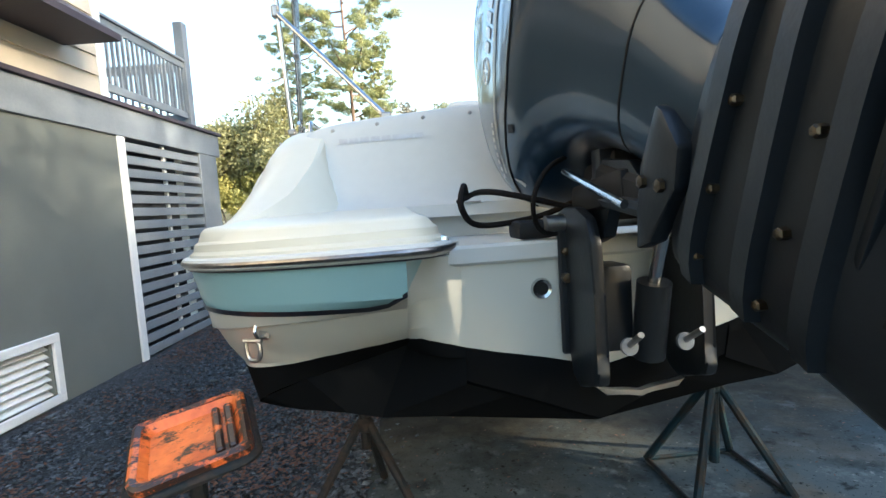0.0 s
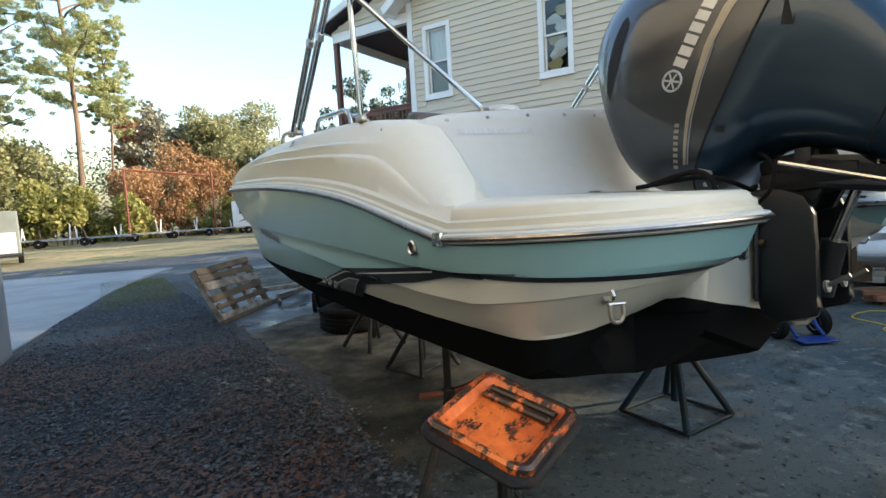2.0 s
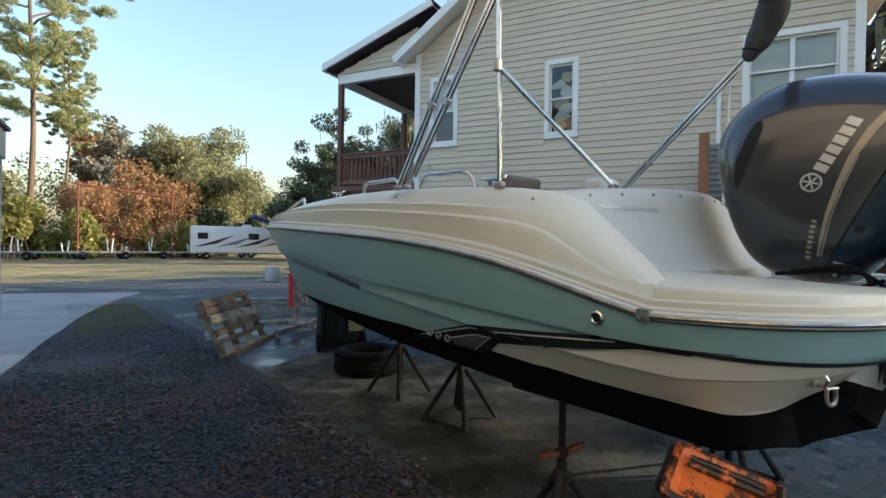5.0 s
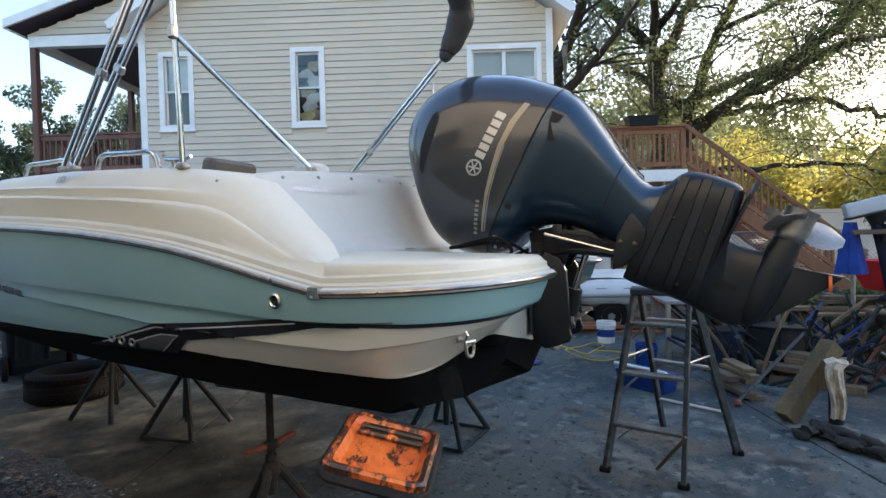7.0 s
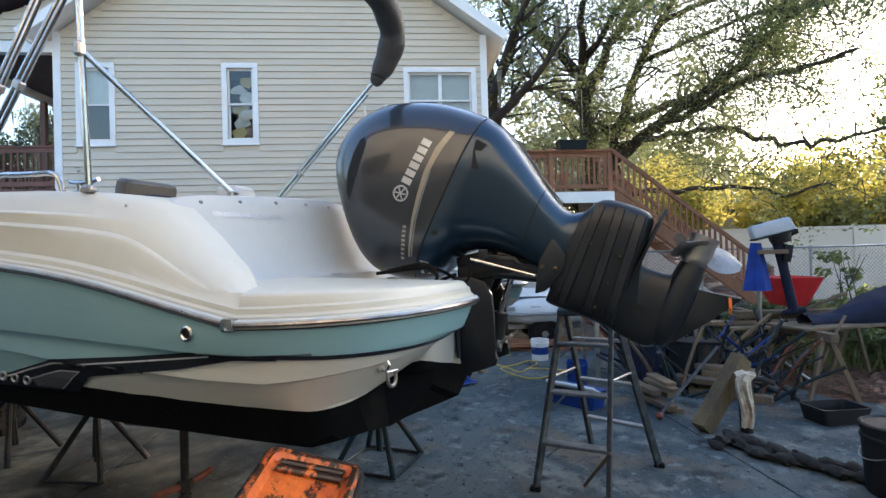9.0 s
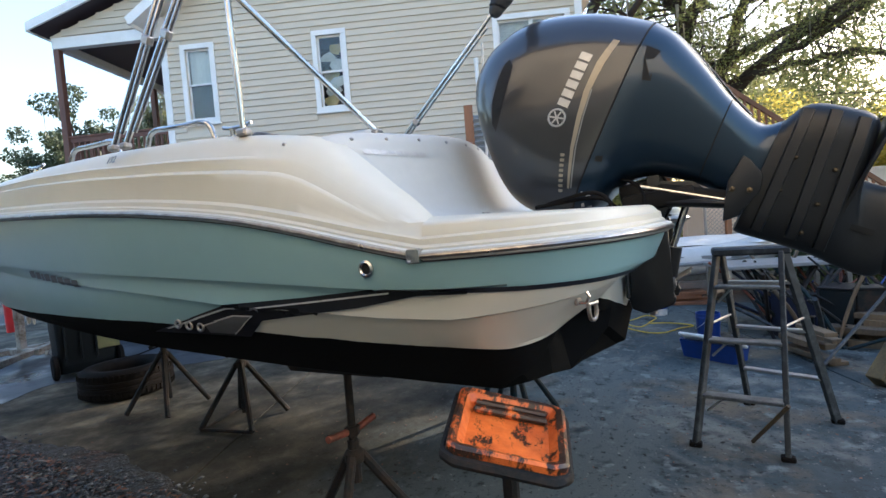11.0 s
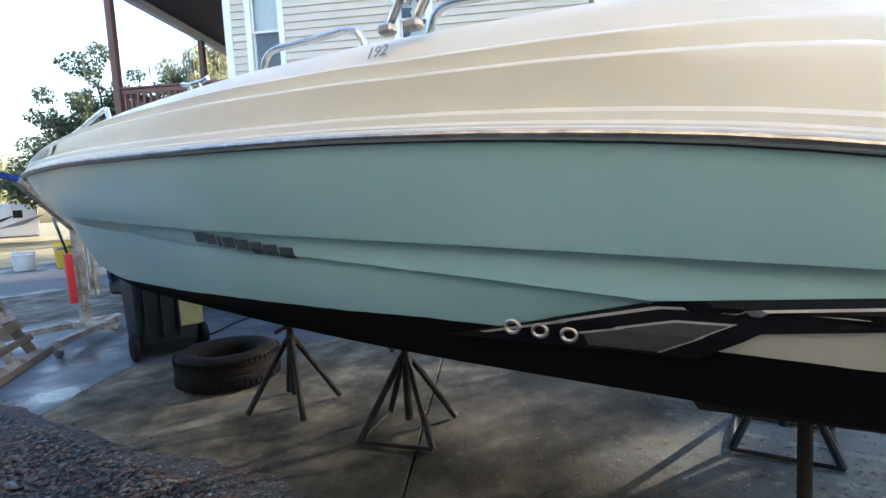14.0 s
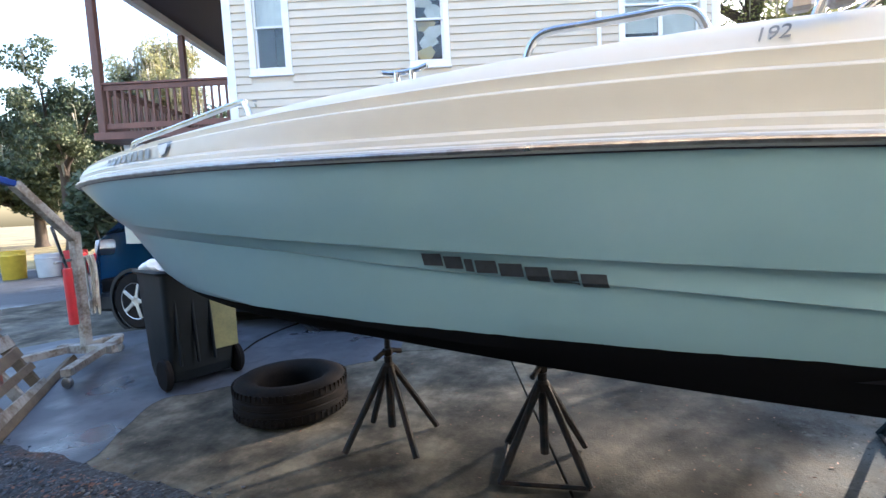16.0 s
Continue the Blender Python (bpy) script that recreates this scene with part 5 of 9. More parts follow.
# fittings on the hull
for s in BOTH:
    hit = hull_tree.ray_cast(Vector((s * 5, 0.598, 1.328)), Vector((-s, 0, 0)))[0]
    m = Matrix.Translation(hit) @ pose(0, 0, 0, 0, 90 * s, 0)
    part("drain_ring", lathe([(0.014, -0.01), (0.016, 0.006), (0.021, 0.011), (0.028, 0.006), (0.03, -0.01)], 20, m, caps=False), M["chrome"], boat, "round stainless through-hull fitting")
    part("drain_hole", lathe([(0.0005, 0.003), (0.016, 0.003)], 16, m, caps=False), M["matt_black"], boat)
    # stern eye with shackle
    e = hull_tree.ray_cast(Vector((s * 0.90, -2, 1.2)), Vector((0, 1, 0)))[0]
    out = Vector((s * 0.35, -0.94, 0)).normalized()
    part("stern_eye", tube([e + Vector((0, 0, 0.022)) - out * 0.05, e + Vector((0, 0, 0.022)) + out * 0.018, e + out * 0.03, e + Vector((0, 0, -0.02)) + out * 0.018, e + Vector((0, 0, -0.02)) - out * 0.05], 0.005, 8), M["chrome"], boat)
    part("eye_plate", box((0.03, 0.01, 0.06), e - out * 0.01, 0.004, turn=(0, 0, s * 20)), M["dull_steel"], boat)
    if s < 0:
        f = e + out * 0.04 + Vector((0, 0, -0.02))
        side_v = Vector((-out.y, out.x, 0))
        pts = [f + side_v * 0.015, f + side_v * 0.019 + Vector((0, 0, -0.026)), f + side_v * 0.013 + Vector((0, 0, -0.045)), f + Vector((0, 0, -0.05)), f - side_v * 0.013 + Vector((0, 0, -0.045)), f - side_v * 0.019 + Vector((0, 0, -0.026)), f - side_v * 0.02]
        part("shackle", tube(curve(pts, 4), 0.0062, 8), M["dull_steel"], boat)
        part("shackle_pin", tube([f + side_v * 0.025, f - side_v * 0.025], 0.006, 8), M["dull_steel"], boat)
m = pose(-0.163, 0.0, 1.24, 90, 0, 0)
part("transom_drain", lathe([(0.016, -0.004), (0.018, 0.006), (0.026, 0.01), (0.03, 0.0)], 18, m, caps=False), M["chrome"], boat)
part("transom_drain_hole", lathe([(0.0005, 0.003), (0.018, 0.003)], 16, m, caps=False), M["matt_black"], boat)
# canvas snaps along the coaming
for k in range(11):
    s = -0.95 + 1.9 * k / 10
    hit = back_tree.ray_cast(Vector((s, -2, 1.855 - 0.055 * abs(s) ** 2.5)), Vector((0, 1, 0)))
    if hit[0]:
        part("snap", lathe([(0.0085, -0.004), (0.0085, 0.004), (0.005, 0.007), (0.0005, 0.0075)], 10, Matrix.Translation(hit[0]) @ pose(0, 0, 0, 90, 0, 0), caps=False), M["dull_steel"], boat)
for y in (1.05,):
    hit = deck_tree.ray_cast(Vector((-5, y, 1.80)), Vector((1, 0, 0)))[0]
    part("snap", lathe([(0.0085, -0.004), (0.0085, 0.004), (0.005, 0.007), (0.0005, 0.0075)], 10, Matrix.Translation(hit) @ pose(0, 0, 0, 0, -90, 0), caps=False), M["dull_steel"], boat)


def top_of(x, y):
    hit = deck_tree.ray_cast(Vector((x, y, 4)), Vector((0, 0, -1)))[0] or back_tree.ray_cast(Vector((x, y, 4)), Vector((0, 0, -1)))[0]
    return hit or Vector((x, y, 1.88))


# grab rails and cleats on the gunwale
def grab_rail(y0, y1, x0, x1, h=0.085):
    a, b = top_of(x0, y0), top_of(x1, y1)
    d = (b - a).normalized()
    up = Vector((0, 0, h))
    pts = [a - Vector((0, 0, 0.01)), a + up * 0.7 + d * 0.03, a + up + d * 0.08] + [a.lerp(b, f) + up for f in (0.35, 0.65)] + [b + up - d * 0.08, b + up * 0.7 - d * 0.03, b - Vector((0, 0, 0.01))]
    part("grab_rail", tube(curve(pts, 4), 0.0125, 10), M["chrome"], boat)


def cleat(x, y, turn=0):
    p = top_of(x, y)
    bm = bmesh.new()
    tube(curve([p + Vector((0, -0.085, 0.05)), p + Vector((0, -0.04, 0.042)), p + Vector((0, 0.04, 0.042)), p + Vector((0, 0.085, 0.05))], 4), 0.009, 8, bm)
    for k in (-0.03, 0.03):
        tube([p + Vector((0, k, -0.005)), p + Vector((0, k, 0.042))], 0.011, 8, bm)
        box((0.04, 0.05, 0.008), p + Vector((0, k, 0.004)), 0.003, bm=bm)
    part("cleat", bm, M["chrome"], boat)


for s in BOTH:
    grab_rail(1.52, 2.02, s * 0.93, s * 0.93)
    grab_rail(2.24, 2.74, s * 0.93, s * 0.92, 0.075)
    grab_rail(3.9, 5.1, s * 0.86, s * 0.55, 0.07)
    cleat(s * 0.95, 1.36)
    cleat(s * 0.90, 3.16)

# bimini frame
def stay(a, b, r=0.0125, name="frame_tube"):
    return part(name, tube([a, b], r, 10), M["chrome"], boat)


for s in BOTH:
    base = Vector((s * 0.985, 1.285, 1.885))
    knee = Vector((s * 1.015, 1.28, 2.46))
    if s < 0:
        stay(base, Vector((s * 1.03, 1.28, 3.15)))
        part("tube_joint", box((0.035, 0.04, 0.06), knee, 0.008), M["dull_steel"], boat)
        stay(knee, Vector((s * 0.53, 0.945, 1.885)))
        part("deck_hinge", box((0.05, 0.04, 0.035), (s * 0.53, 0.95, 1.885), 0.008), M["dull_steel"], boat)
        part("deck_hinge", box((0.04, 0.06, 0.03), base, 0.008), M["dull_steel"], boat)
    else:
        part("light_pole", tube([(0.985, 1.07, 1.85), (0.985, 1.04, 2.72)], 0.009, 8), M["white_plastic"], boat, "slim white light pole")
    if s < 0:
        feet = ((Vector((-1.06, 2.07, 1.925)), Vector((-0.90, 1.42, 3.2))), (Vector((-1.05, 1.99, 1.925)), Vector((-0.89, 1.22, 3.2))))
    else:
        feet = ((Vector((1.03, 2.06, 1.925)), Vector((0.867, 0.88, 2.87))),)
    for f, top in feet:
        d = (top - f).normalized()
        side_step = Vector((0, -d.z, d.y)) * 0.03
        stay(f, top, 0.0135)
        stay(f + d * 0.08 + side_step, top - d * 0.12 + side_step, 0.0105)
        part("tube_joint", box((0.032, 0.06, 0.045), f.lerp(top, 0.36) + side_step * 0.5, 0.008, turn=(math.degrees(math.atan2(d.z, d.y)) - 90, 0, 0)), M["dull_steel"], boat)
        part("deck_hinge", box((0.04, 0.05, 0.03), f, 0.008), M["dull_steel"], boat)
# folded canopy on its bow
boot = curve([(0.872, 0.895, 2.83), (0.885, 0.86, 2.9), (0.905, 0.80, 3.02), (0.88, 0.74, 3.16), (0.76, 0.72, 3.28), (0.5, 0.72, 3.36), (0.0, 0.74, 3.4), (-0.5, 0.74, 3.36), (-0.88, 0.78, 3.22)], 6)
bm = tube(boot, [0.026 + 0.066 * min(1, k / 13) ** 0.8 + 0.004 * math.sin(k * 0.9) for k in range(len(boot))], 14)
for v in bm.verts:
    v.co += v.normal * 0.012 * noise.noise(v.co * 7)
part("canopy_boot", bm, M["canvas"], boat, "dark folded canvas canopy in its boot")
part("boot_strap", tube([(0.885 + 0.05 * math.cos(a), 0.865 + 0.05 * math.sin(a), 2.89 + 0.02 * math.sin(a)) for a in np.linspace(0, 6.0, 12)], 0.009, 6), M["matt_black"], boat)

# console, seats and helm top seen above the gunwale
def cushion(size, at, bevel, material, name, label, turn=(0, 0, 0)):
    return part(name, box(size, at, bevel, turn, segments=3), M[material], boat, label)


cushion((0.36, 0.12, 0.40), (-0.17, 1.95, 1.87), 0.045, "vinyl", "seat_rest", "taupe vinyl seat back", (12, 0, 0))
cushion((0.5, 0.5, 0.16), (-0.42, 1.9, 1.72), 0.05, "white_gel", "seat_base", "white vinyl seat")
cushion((0.3, 0.12, 0.2), (-0.22, 1.72, 1.86), 0.05, "matt_black", "seat_pad", "black padded bolster")
cushion((0.6, 0.45, 0.62), (0.42, 2.6, 1.66), 0.06, "white_gel", "console", "white moulded console")
cushion((0.2, 0.16, 0.2), (-0.12, 1.3, 1.90), 0.06, "white_gel", "locker_top", "white moulded locker top")

# ---- outboard engine, tilted up ----
engine = thing("outboard_engine", "dark grey outboard engine tilted up on the transom", "outboard engine", pose(BX + 0.05, 0, 0))
# sections of a rounded body: edge towards the sky (y, z), edge towards the ground (y, z), half width, squareness
def bulb(rows, steps=4, sides=36):
    up = curve([(0, *r[0]) for r in rows], steps)
    dn = curve([(0, *r[1]) for r in rows], steps)
    wn = curve([(r[2], r[3], 0) for r in rows], steps)
    out = []
    for a, b, w in zip(up, dn, wn):
        c, h = (a + b) / 2, (a - b) / 2
        ring = []
        for k in range(sides):
            q = 2 * math.pi * k / sides
            cs, sn = math.cos(q), math.sin(q)
            e = 2 / w.y
            ring.append(c + h * math.copysign(abs(cs) ** e, cs) + Vector((w.x * math.copysign(abs(sn) ** e, sn), 0, 0)))
        out.append(ring)
    b = loft(out, True, True)
    bmesh.ops.recalc_face_normals(b, faces=b.faces)
    return b


BODY = [((0.648, 2.13), (0.650, 2.07), 0.045, 2.0), ((0.630, 2.215), (0.638, 1.885), 0.165, 2.1), ((0.546, 2.306), (0.575, 1.676), 0.235, 2.3), ((0.411, 2.365), (0.511, 1.554), 0.268, 2.5), ((0.248, 2.376), (0.43, 1.487), 0.283, 2.7), ((0.027, 2.336), (0.349, 1.46), 0.285, 2.9), ((-0.17, 2.253), (0.246, 1.442), 0.277, 3.1), ((-0.235, 2.208), (0.122, 1.455), 0.258, 3.3), ((-0.294, 2.15), (0.0, 1.56), 0.232, 3.3), ((-0.373, 2.03), (-0.138, 1.59), 0.195, 3.2), ((-0.455, 1.892), (-0.30, 1.545), 0.158, 3.0), ((-0.518, 1.802), (-0.385, 1.49), 0.135, 2.8), ((-0.575, 1.752), (-0.44, 1.41), 0.118, 2.6), ((-0.64, 1.76), (-0.47, 1.36), 0.105, 2.6)]
LEG = [((-0.628, 1.750), (-0.437, 1.330), 0.118, 4.0), ((-0.719, 1.804), (-0.466, 1.312), 0.120, 4.2), ((-0.84, 1.772), (-0.576, 1.269), 0.110, 4.2), ((-0.93, 1.715), (-0.701, 1.214), 0.092, 3.6), ((-0.905, 1.614), (-0.779, 1.165), 0.066, 3.0), ((-0.863, 1.516), (-0.855, 1.128), 0.050, 2.6), ((-0.955, 1.458), (-0.90, 1.125), 0.046, 2.4), ((-1.02, 1.448), (-0.96, 1.16), 0.044, 2.4)]


def body():
    return bulb(BODY)


def cut(b, co, no, inner):
    bmesh.ops.bisect_plane(b, geom=b.verts[:] + b.edges[:] + b.faces[:], plane_co=co, plane_no=no, clear_inner=inner, clear_outer=not inner)
    bmesh.ops.holes_fill(b, edges=[e for e in b.edges if e.is_boundary], sides=400)
    return b


cowl_tree = tree_of(body())
S1, N1 = (0, 0.021, 1.803), (0, 0.887, 0.461)      # seam of the top cowling
S2, N2 = (0, -0.401, 1.731), (0, 0.911, 0.413)     # seam of the lower cowling
cowl = part("cowling", cut(body(), S1, N1, True), M["cowl"], engine, "glossy dark grey cowling with silver decals", angle=40)
part("lower_cowling", cut(cut(body(), S1, N1, False), S2, N2, True), M["cowl_blue"], engine, "glossy blue-black lower cowling", angle=40)
part("upper_case", cut(body(), S2, N2, False), M["cowl_blue"], engine, angle=40)
# black strip along the ridge of the lower cowling
part("ridge_strip", loft([[Vector((x, y, z + dz)) for x, dz in ((-0.035, 0.0), (-0.02, 0.014), (0.02, 0.014), (0.035, 0.0))] for y, z in ((-0.235, 2.205), (-0.33, 2.10), (-0.41, 1.975), (-0.485, 1.85), (-0.53, 1.79))]), M["matt_black"], engine)
bm = bulb(LEG)
leg_tree = tree_of(bm)
part("leg", bm, M["leg_black"], engine, "satin black drive leg", angle=45)


def yz_plate(name, outline, x, thick, material, parent, bevel=0.004, label=""):
    """A plate that stands fore and aft: outline in (y, z), from x on by thick."""
    return part(name, prism(outline, thick, Matrix(((0, 0, 1, x), (1, 0, 0, 0), (0, 1, 0, 0), (0, 0, 0, 1))), bevel), M[material], parent, label)


TAX = Vector((0, -0.406, 0.914))
tm = Matrix.Translation((0, -0.93, 1.135)) @ Vector((0, 0, 1)).rotation_difference(TAX).to_matrix().to_4x4()
part("gear_case", lathe([(0.0005, -0.012), (0.02, -0.006), (0.042, 0.025), (0.058, 0.075), (0.067, 0.15), (0.068, 0.24), (0.062, 0.34), (0.053, 0.40), (0.0005, 0.402)], 28, tm, caps=False), M["leg_black"], engine, angle=50)
yz_plate("skeg", [(-0.99, 1.40), (-1.109, 1.378), (-1.278, 1.342), (-1.262, 1.325), (-1.152, 1.243), (-1.006, 1.147), (-0.94, 1.125), (-0.95, 1.26)], -0.012, 0.024, "leg_black", engine, 0.008)
# raised flanges across the leg, with bolts
for k, (a, b) in enumerate((((-0.715, 1.775), (-0.52, 1.325)), ((-0.80, 1.755), (-0.635, 1.285)), ((-0.885, 1.715), (-0.725, 1.235)))):
    bm = bmesh.new()
    for s in BOTH:
        rows = []
        for j in range(13):
            f = j / 12
            y, z = a[0] + (b[0] - a[0]) * f, a[1] + (b[1] - a[1]) * f
            hit = leg_tree.ray_cast(Vector((s * 2, y, z)), Vector((-s, 0, 0)))[0]
            x = hit.x if hit else s * 0.05
            rows.append([Vector((x - s * 0.01, y + 0.030, z + 0.012)), Vector((x + s * 0.020, y + 0.022, z + 0.01)), Vector((x + s * 0.022, y - 0.010, z - 0.004)), Vector((x - s * 0.01, y - 0.016, z - 0.006))])
        loft(rows, bm=bm)
    part("leg_flange", bm, M["leg_black"], engine, angle=25)
# long raised rib between the flanges
bm = bmesh.new()
for s in BOTH:
    rows = []
    for j in range(9):
        f = j / 8
        y, z = -0.775 + 0.11 * f, 1.70 - 0.26 * f
        hit = leg_tree.ray_cast(Vector((s * 2, y, z)), Vector((-s, 0, 0)))[0]
        x = hit.x if hit else s * 0.05
        w = 0.017 * math.sin(math.pi * min(1, 0.15 + f * 0.85)) + 0.003
        rows.append([Vector((x - s * 0.004, y + w, z + w * 0.4)), Vector((x + s * 0.012, y, z)), Vector((x - s * 0.004, y - w, z - w * 0.4))])
    loft(rows, bm=bm)
part("leg_rib", bm, M["leg_black"], engine, angle=25)
for s in BOTH:
    for y, z in ((-0.657, 1.60), (-0.601, 1.48), (-0.549, 1.372), (-0.779, 1.538), (-0.72, 1.415), (-0.666, 1.309)):
        hit = leg_tree.ray_cast(Vector((s * 2, y, z)), Vector((-s, 0, 0)))[0]
        if hit:
            part("bolt", lathe([(0.009, -0.004), (0.009, 0.012), (0.006, 0.015), (0.0005, 0.016)], 6, Matrix.Translation(hit) @ pose(0, 0, 0, 0, 90 * s, 0), caps=False), M["brass"], engine, "brassy bolt head")
    side_decal("anode_plate", [(-0.815, 1.585), (-0.85, 1.57), (-0.84, 1.545), (-0.806, 1.56)], "grey_graphic", 0.004, sides=(s,), tree=leg_tree, parent=engine)
# anti-ventilation plate behind the last flange
pc, pd = Vector((0, -0.86, 1.485)), Vector((0, -0.259, 0.517)).normalized()
pn = Vector((0, pd.z, -pd.y))
plate_m = Matrix(((1, pd.x, pn.x, 0), (0, pd.y, pn.y, pc.y), (0, pd.z, pn.z, pc.z), (0, 0, 0, 1)))
part("anti_ventilation_plate", prism([(-0.035, -0.26), (-0.085, -0.12), (-0.115, 0.08), (-0.12, 0.22), (-0.09, 0.285), (0.09, 0.285), (0.12, 0.22), (0.115, 0.08), (0.085, -0.12), (0.035, -0.26)], 0.012, plate_m, 0.003), M["leg_black"], engine)
side_decal("water_inlet", [(-0.826, 1.331), (-0.90, 1.30), (-0.892, 1.28), (-0.818, 1.31)], "matt_black", 0.004, sides=BOTH, tree=leg_tree, parent=engine)
# propeller
pm = Matrix.Translation((0, -1.088, 1.492)) @ Vector((0, 0, 1)).rotation_difference(TAX).to_matrix().to_4x4()
prop = part("propeller", lathe([(0.05, -0.005), (0.062, 0.01), (0.064, 0.03), (0.060, 0.11), (0.066, 0.135), (0.058, 0.135), (0.05, 0.09), (0.0005, 0.085)], 24, pm, caps=False), M["dull_steel"], engine, "worn stainless propeller")
for k in range(3):
    bm = bmesh.new()
    rows = []
    for j in range(10):
        r = 0.055 + 0.125 * j / 9
        half = 0.088 * math.sin(math.pi * (0.17 + 0.77 * j / 9)) ** 0.75
        row = []
        for q in range(9):
            f = -1 + 2 * q / 8
            a = 2 * math.pi / 3 * k + 4.72 + f * half / r * 0.72
            row.append(pm @ Vector((r * math.cos(a), r * math.sin(a), 0.06 + f * half * 0.62 + 0.014 * (1 - f * f))))
        rows.append(row)
    loft(rows, bm=bm)
    bmesh.ops.solidify(bm, geom=bm.faces, thickness=0.006)
    # The first blade takes a paler metal, painting in the light it catches.
    part("blade", bm, M["aluminium"] if k == 0 else M["dull_steel"], prop, angle=50)
# seams, vents and decals on the cowling
for s in BOTH:
    for co, no, r in ((S1, N1, 0.0045), (S2, N2, 0.003)):
        along = Vector((0, -no[2], no[1])).normalized()
        pts = []
        for k in range(41):
            p = Vector(co) + along * (-0.55 + 1.1 * k / 40)
            hit = cowl_tree.ray_cast(Vector((s * 2, p.y, p.z)), Vector((-s, 0, 0)))[0]
            if hit:
                pts.append(hit)
        part("seam", tube(pts, r, 6), M["matt_black"], engine)
    side_decal("air_intake", [(0.415, 2.175), (0.44, 2.16), (0.475, 2.10), (0.512, 2.0), (0.522, 1.90), (0.505, 1.86), (0.475, 1.93), (0.43, 2.05), (0.398, 2.14)], "matt_black", 0.002, sides=(s,), tree=cowl_tree, parent=engine, label="dark air intake slot")
    side_decal("stripe_decal", [(-0.04, 2.156), (-0.066, 2.145), (-0.002, 2.06), (0.06, 1.96), (0.105, 1.85), (0.143, 1.736), (0.185, 1.565), (0.194, 1.567), (0.157, 1.745), (0.125, 1.855), (0.086, 1.965), (0.026, 2.075)], "gold", 0.003, sides=(s,), tree=cowl_tree, parent=engine, label="champagne side stripe")
    side_decal("stripe_decal", [(0.050, 1.965), (0.094, 1.855), (0.132, 1.74), (0.174, 1.567), (0.180, 1.567), (0.138, 1.74), (0.100, 1.855), (0.056, 1.965)], "grey_graphic", 0.004, sides=(s,), tree=cowl_tree, parent=engine, label="thin grey pinstripe")
    # plain bars where the maker's name stands, and a plain ring with a star of bars
    ux, uz = -0.50, 0.866
    for k in range(6):
        a0 = 0.055 + 0.0405 * k
        quad = []
        for al, ac in ((a0, -0.031), (a0 + 0.031, -0.031), (a0 + 0.031, 0.036), (a0, 0.036)):
            quad.append((0.206 + ux * al + uz * ac * 0.75, 1.868 + uz * al - ux * ac * 0.75))
        side_decal("name_bar", quad, "silver", 0.003, sides=(s,), tree=cowl_tree, parent=engine)
    cy, cz = 0.208, 1.872
    ringp = []
    for a in np.linspace(0, 2 * math.pi, 24, endpoint=False):
        hit = cowl_tree.ray_cast(Vector((s * 2, cy + 0.036 * math.cos(a), cz + 0.036 * math.sin(a))), Vector((-s, 0, 0)))[0]
        if hit:
            ringp.append(hit)
    part("emblem_ring", tube(ringp, 0.0045, 6, closed=True), M["silver"], engine)
    for k in range(3):
        a = k * math.pi / 3 + 0.3
        dy, dz = 0.03 * math.cos(a), 0.03 * math.sin(a)
        ny, nz = -0.0035 * math.sin(a), 0.0035 * math.cos(a)
        side_decal("emblem_bar", [(cy + dy + ny, cz + dz + nz), (cy - dy + ny, cz - dz + nz), (cy - dy - ny, cz - dz - nz), (cy + dy - ny, cz + dz - nz)], "silver", 0.003, sides=(s,), tree=cowl_tree, parent=engine)
    for k in range(8):
        y, z = 0.185 + 0.0042 * k, 1.715 - 0.0215 * k
        side_decal("script_bar", [(y, z), (y + 0.018, z + 0.004), (y + 0.021, z - 0.009), (y + 0.003, z - 0.012)], "gold", 0.003, sides=(s,), tree=cowl_tree, parent=engine)
    side_decal("label_plate", [(0.138, 1.548), (0.100, 1.537), (0.112, 1.478), (0.152, 1.483)], "silver", 0.003, sides=(s,), tree=cowl_tree, parent=engine)
    side_decal("latch_recess", [(-0.165, 2.105), (-0.215, 2.075), (-0.188, 2.048), (-0.152, 2.055)], "matt_black", 0.003, sides=(s,), tree=cowl_tree, parent=engine, label="recessed cowl latch")
    side_decal("latch", [(-0.152, 2.055), (-0.158, 2.053), (-0.147, 1.976), (-0.168, 1.970), (-0.173, 1.990), (-0.178, 1.988), (-0.172, 1.962), (-0.140, 1.970)], "matt_black", 0.003, sides=(s,), tree=cowl_tree, parent=engine)
    side_decal("latch", [(0.058, 1.69), (0.029, 1.685), (0.037, 1.662), (0.065, 1.668)], "matt_black", 0.003, sides=(s,), tree=cowl_tree, parent=engine)
    yz_plate("case_cover", [(-0.485, 1.63), (-0.505, 1.615), (-0.548, 1.55), (-0.535, 1.48), (-0.515, 1.462), (-0.452, 1.388), (-0.40, 1.373), (-0.412, 1.45), (-0.425, 1.53)], s * 0.128 - 0.018, 0.036, "leg_black", engine, 0.008, "blade-shaped black cover")
    for y, z in ((-0.50, 1.49), (-0.44, 1.50)):
        part("cover_bolt", lathe([(0.012, 0), (0.012, 0.010), (0.0005, 0.013)], 6, Matrix.Translation((s * 0.146, y, z)) @ pose(0, 0, 0, 0, 90 * s, 0), caps=False), M["brass"], engine)
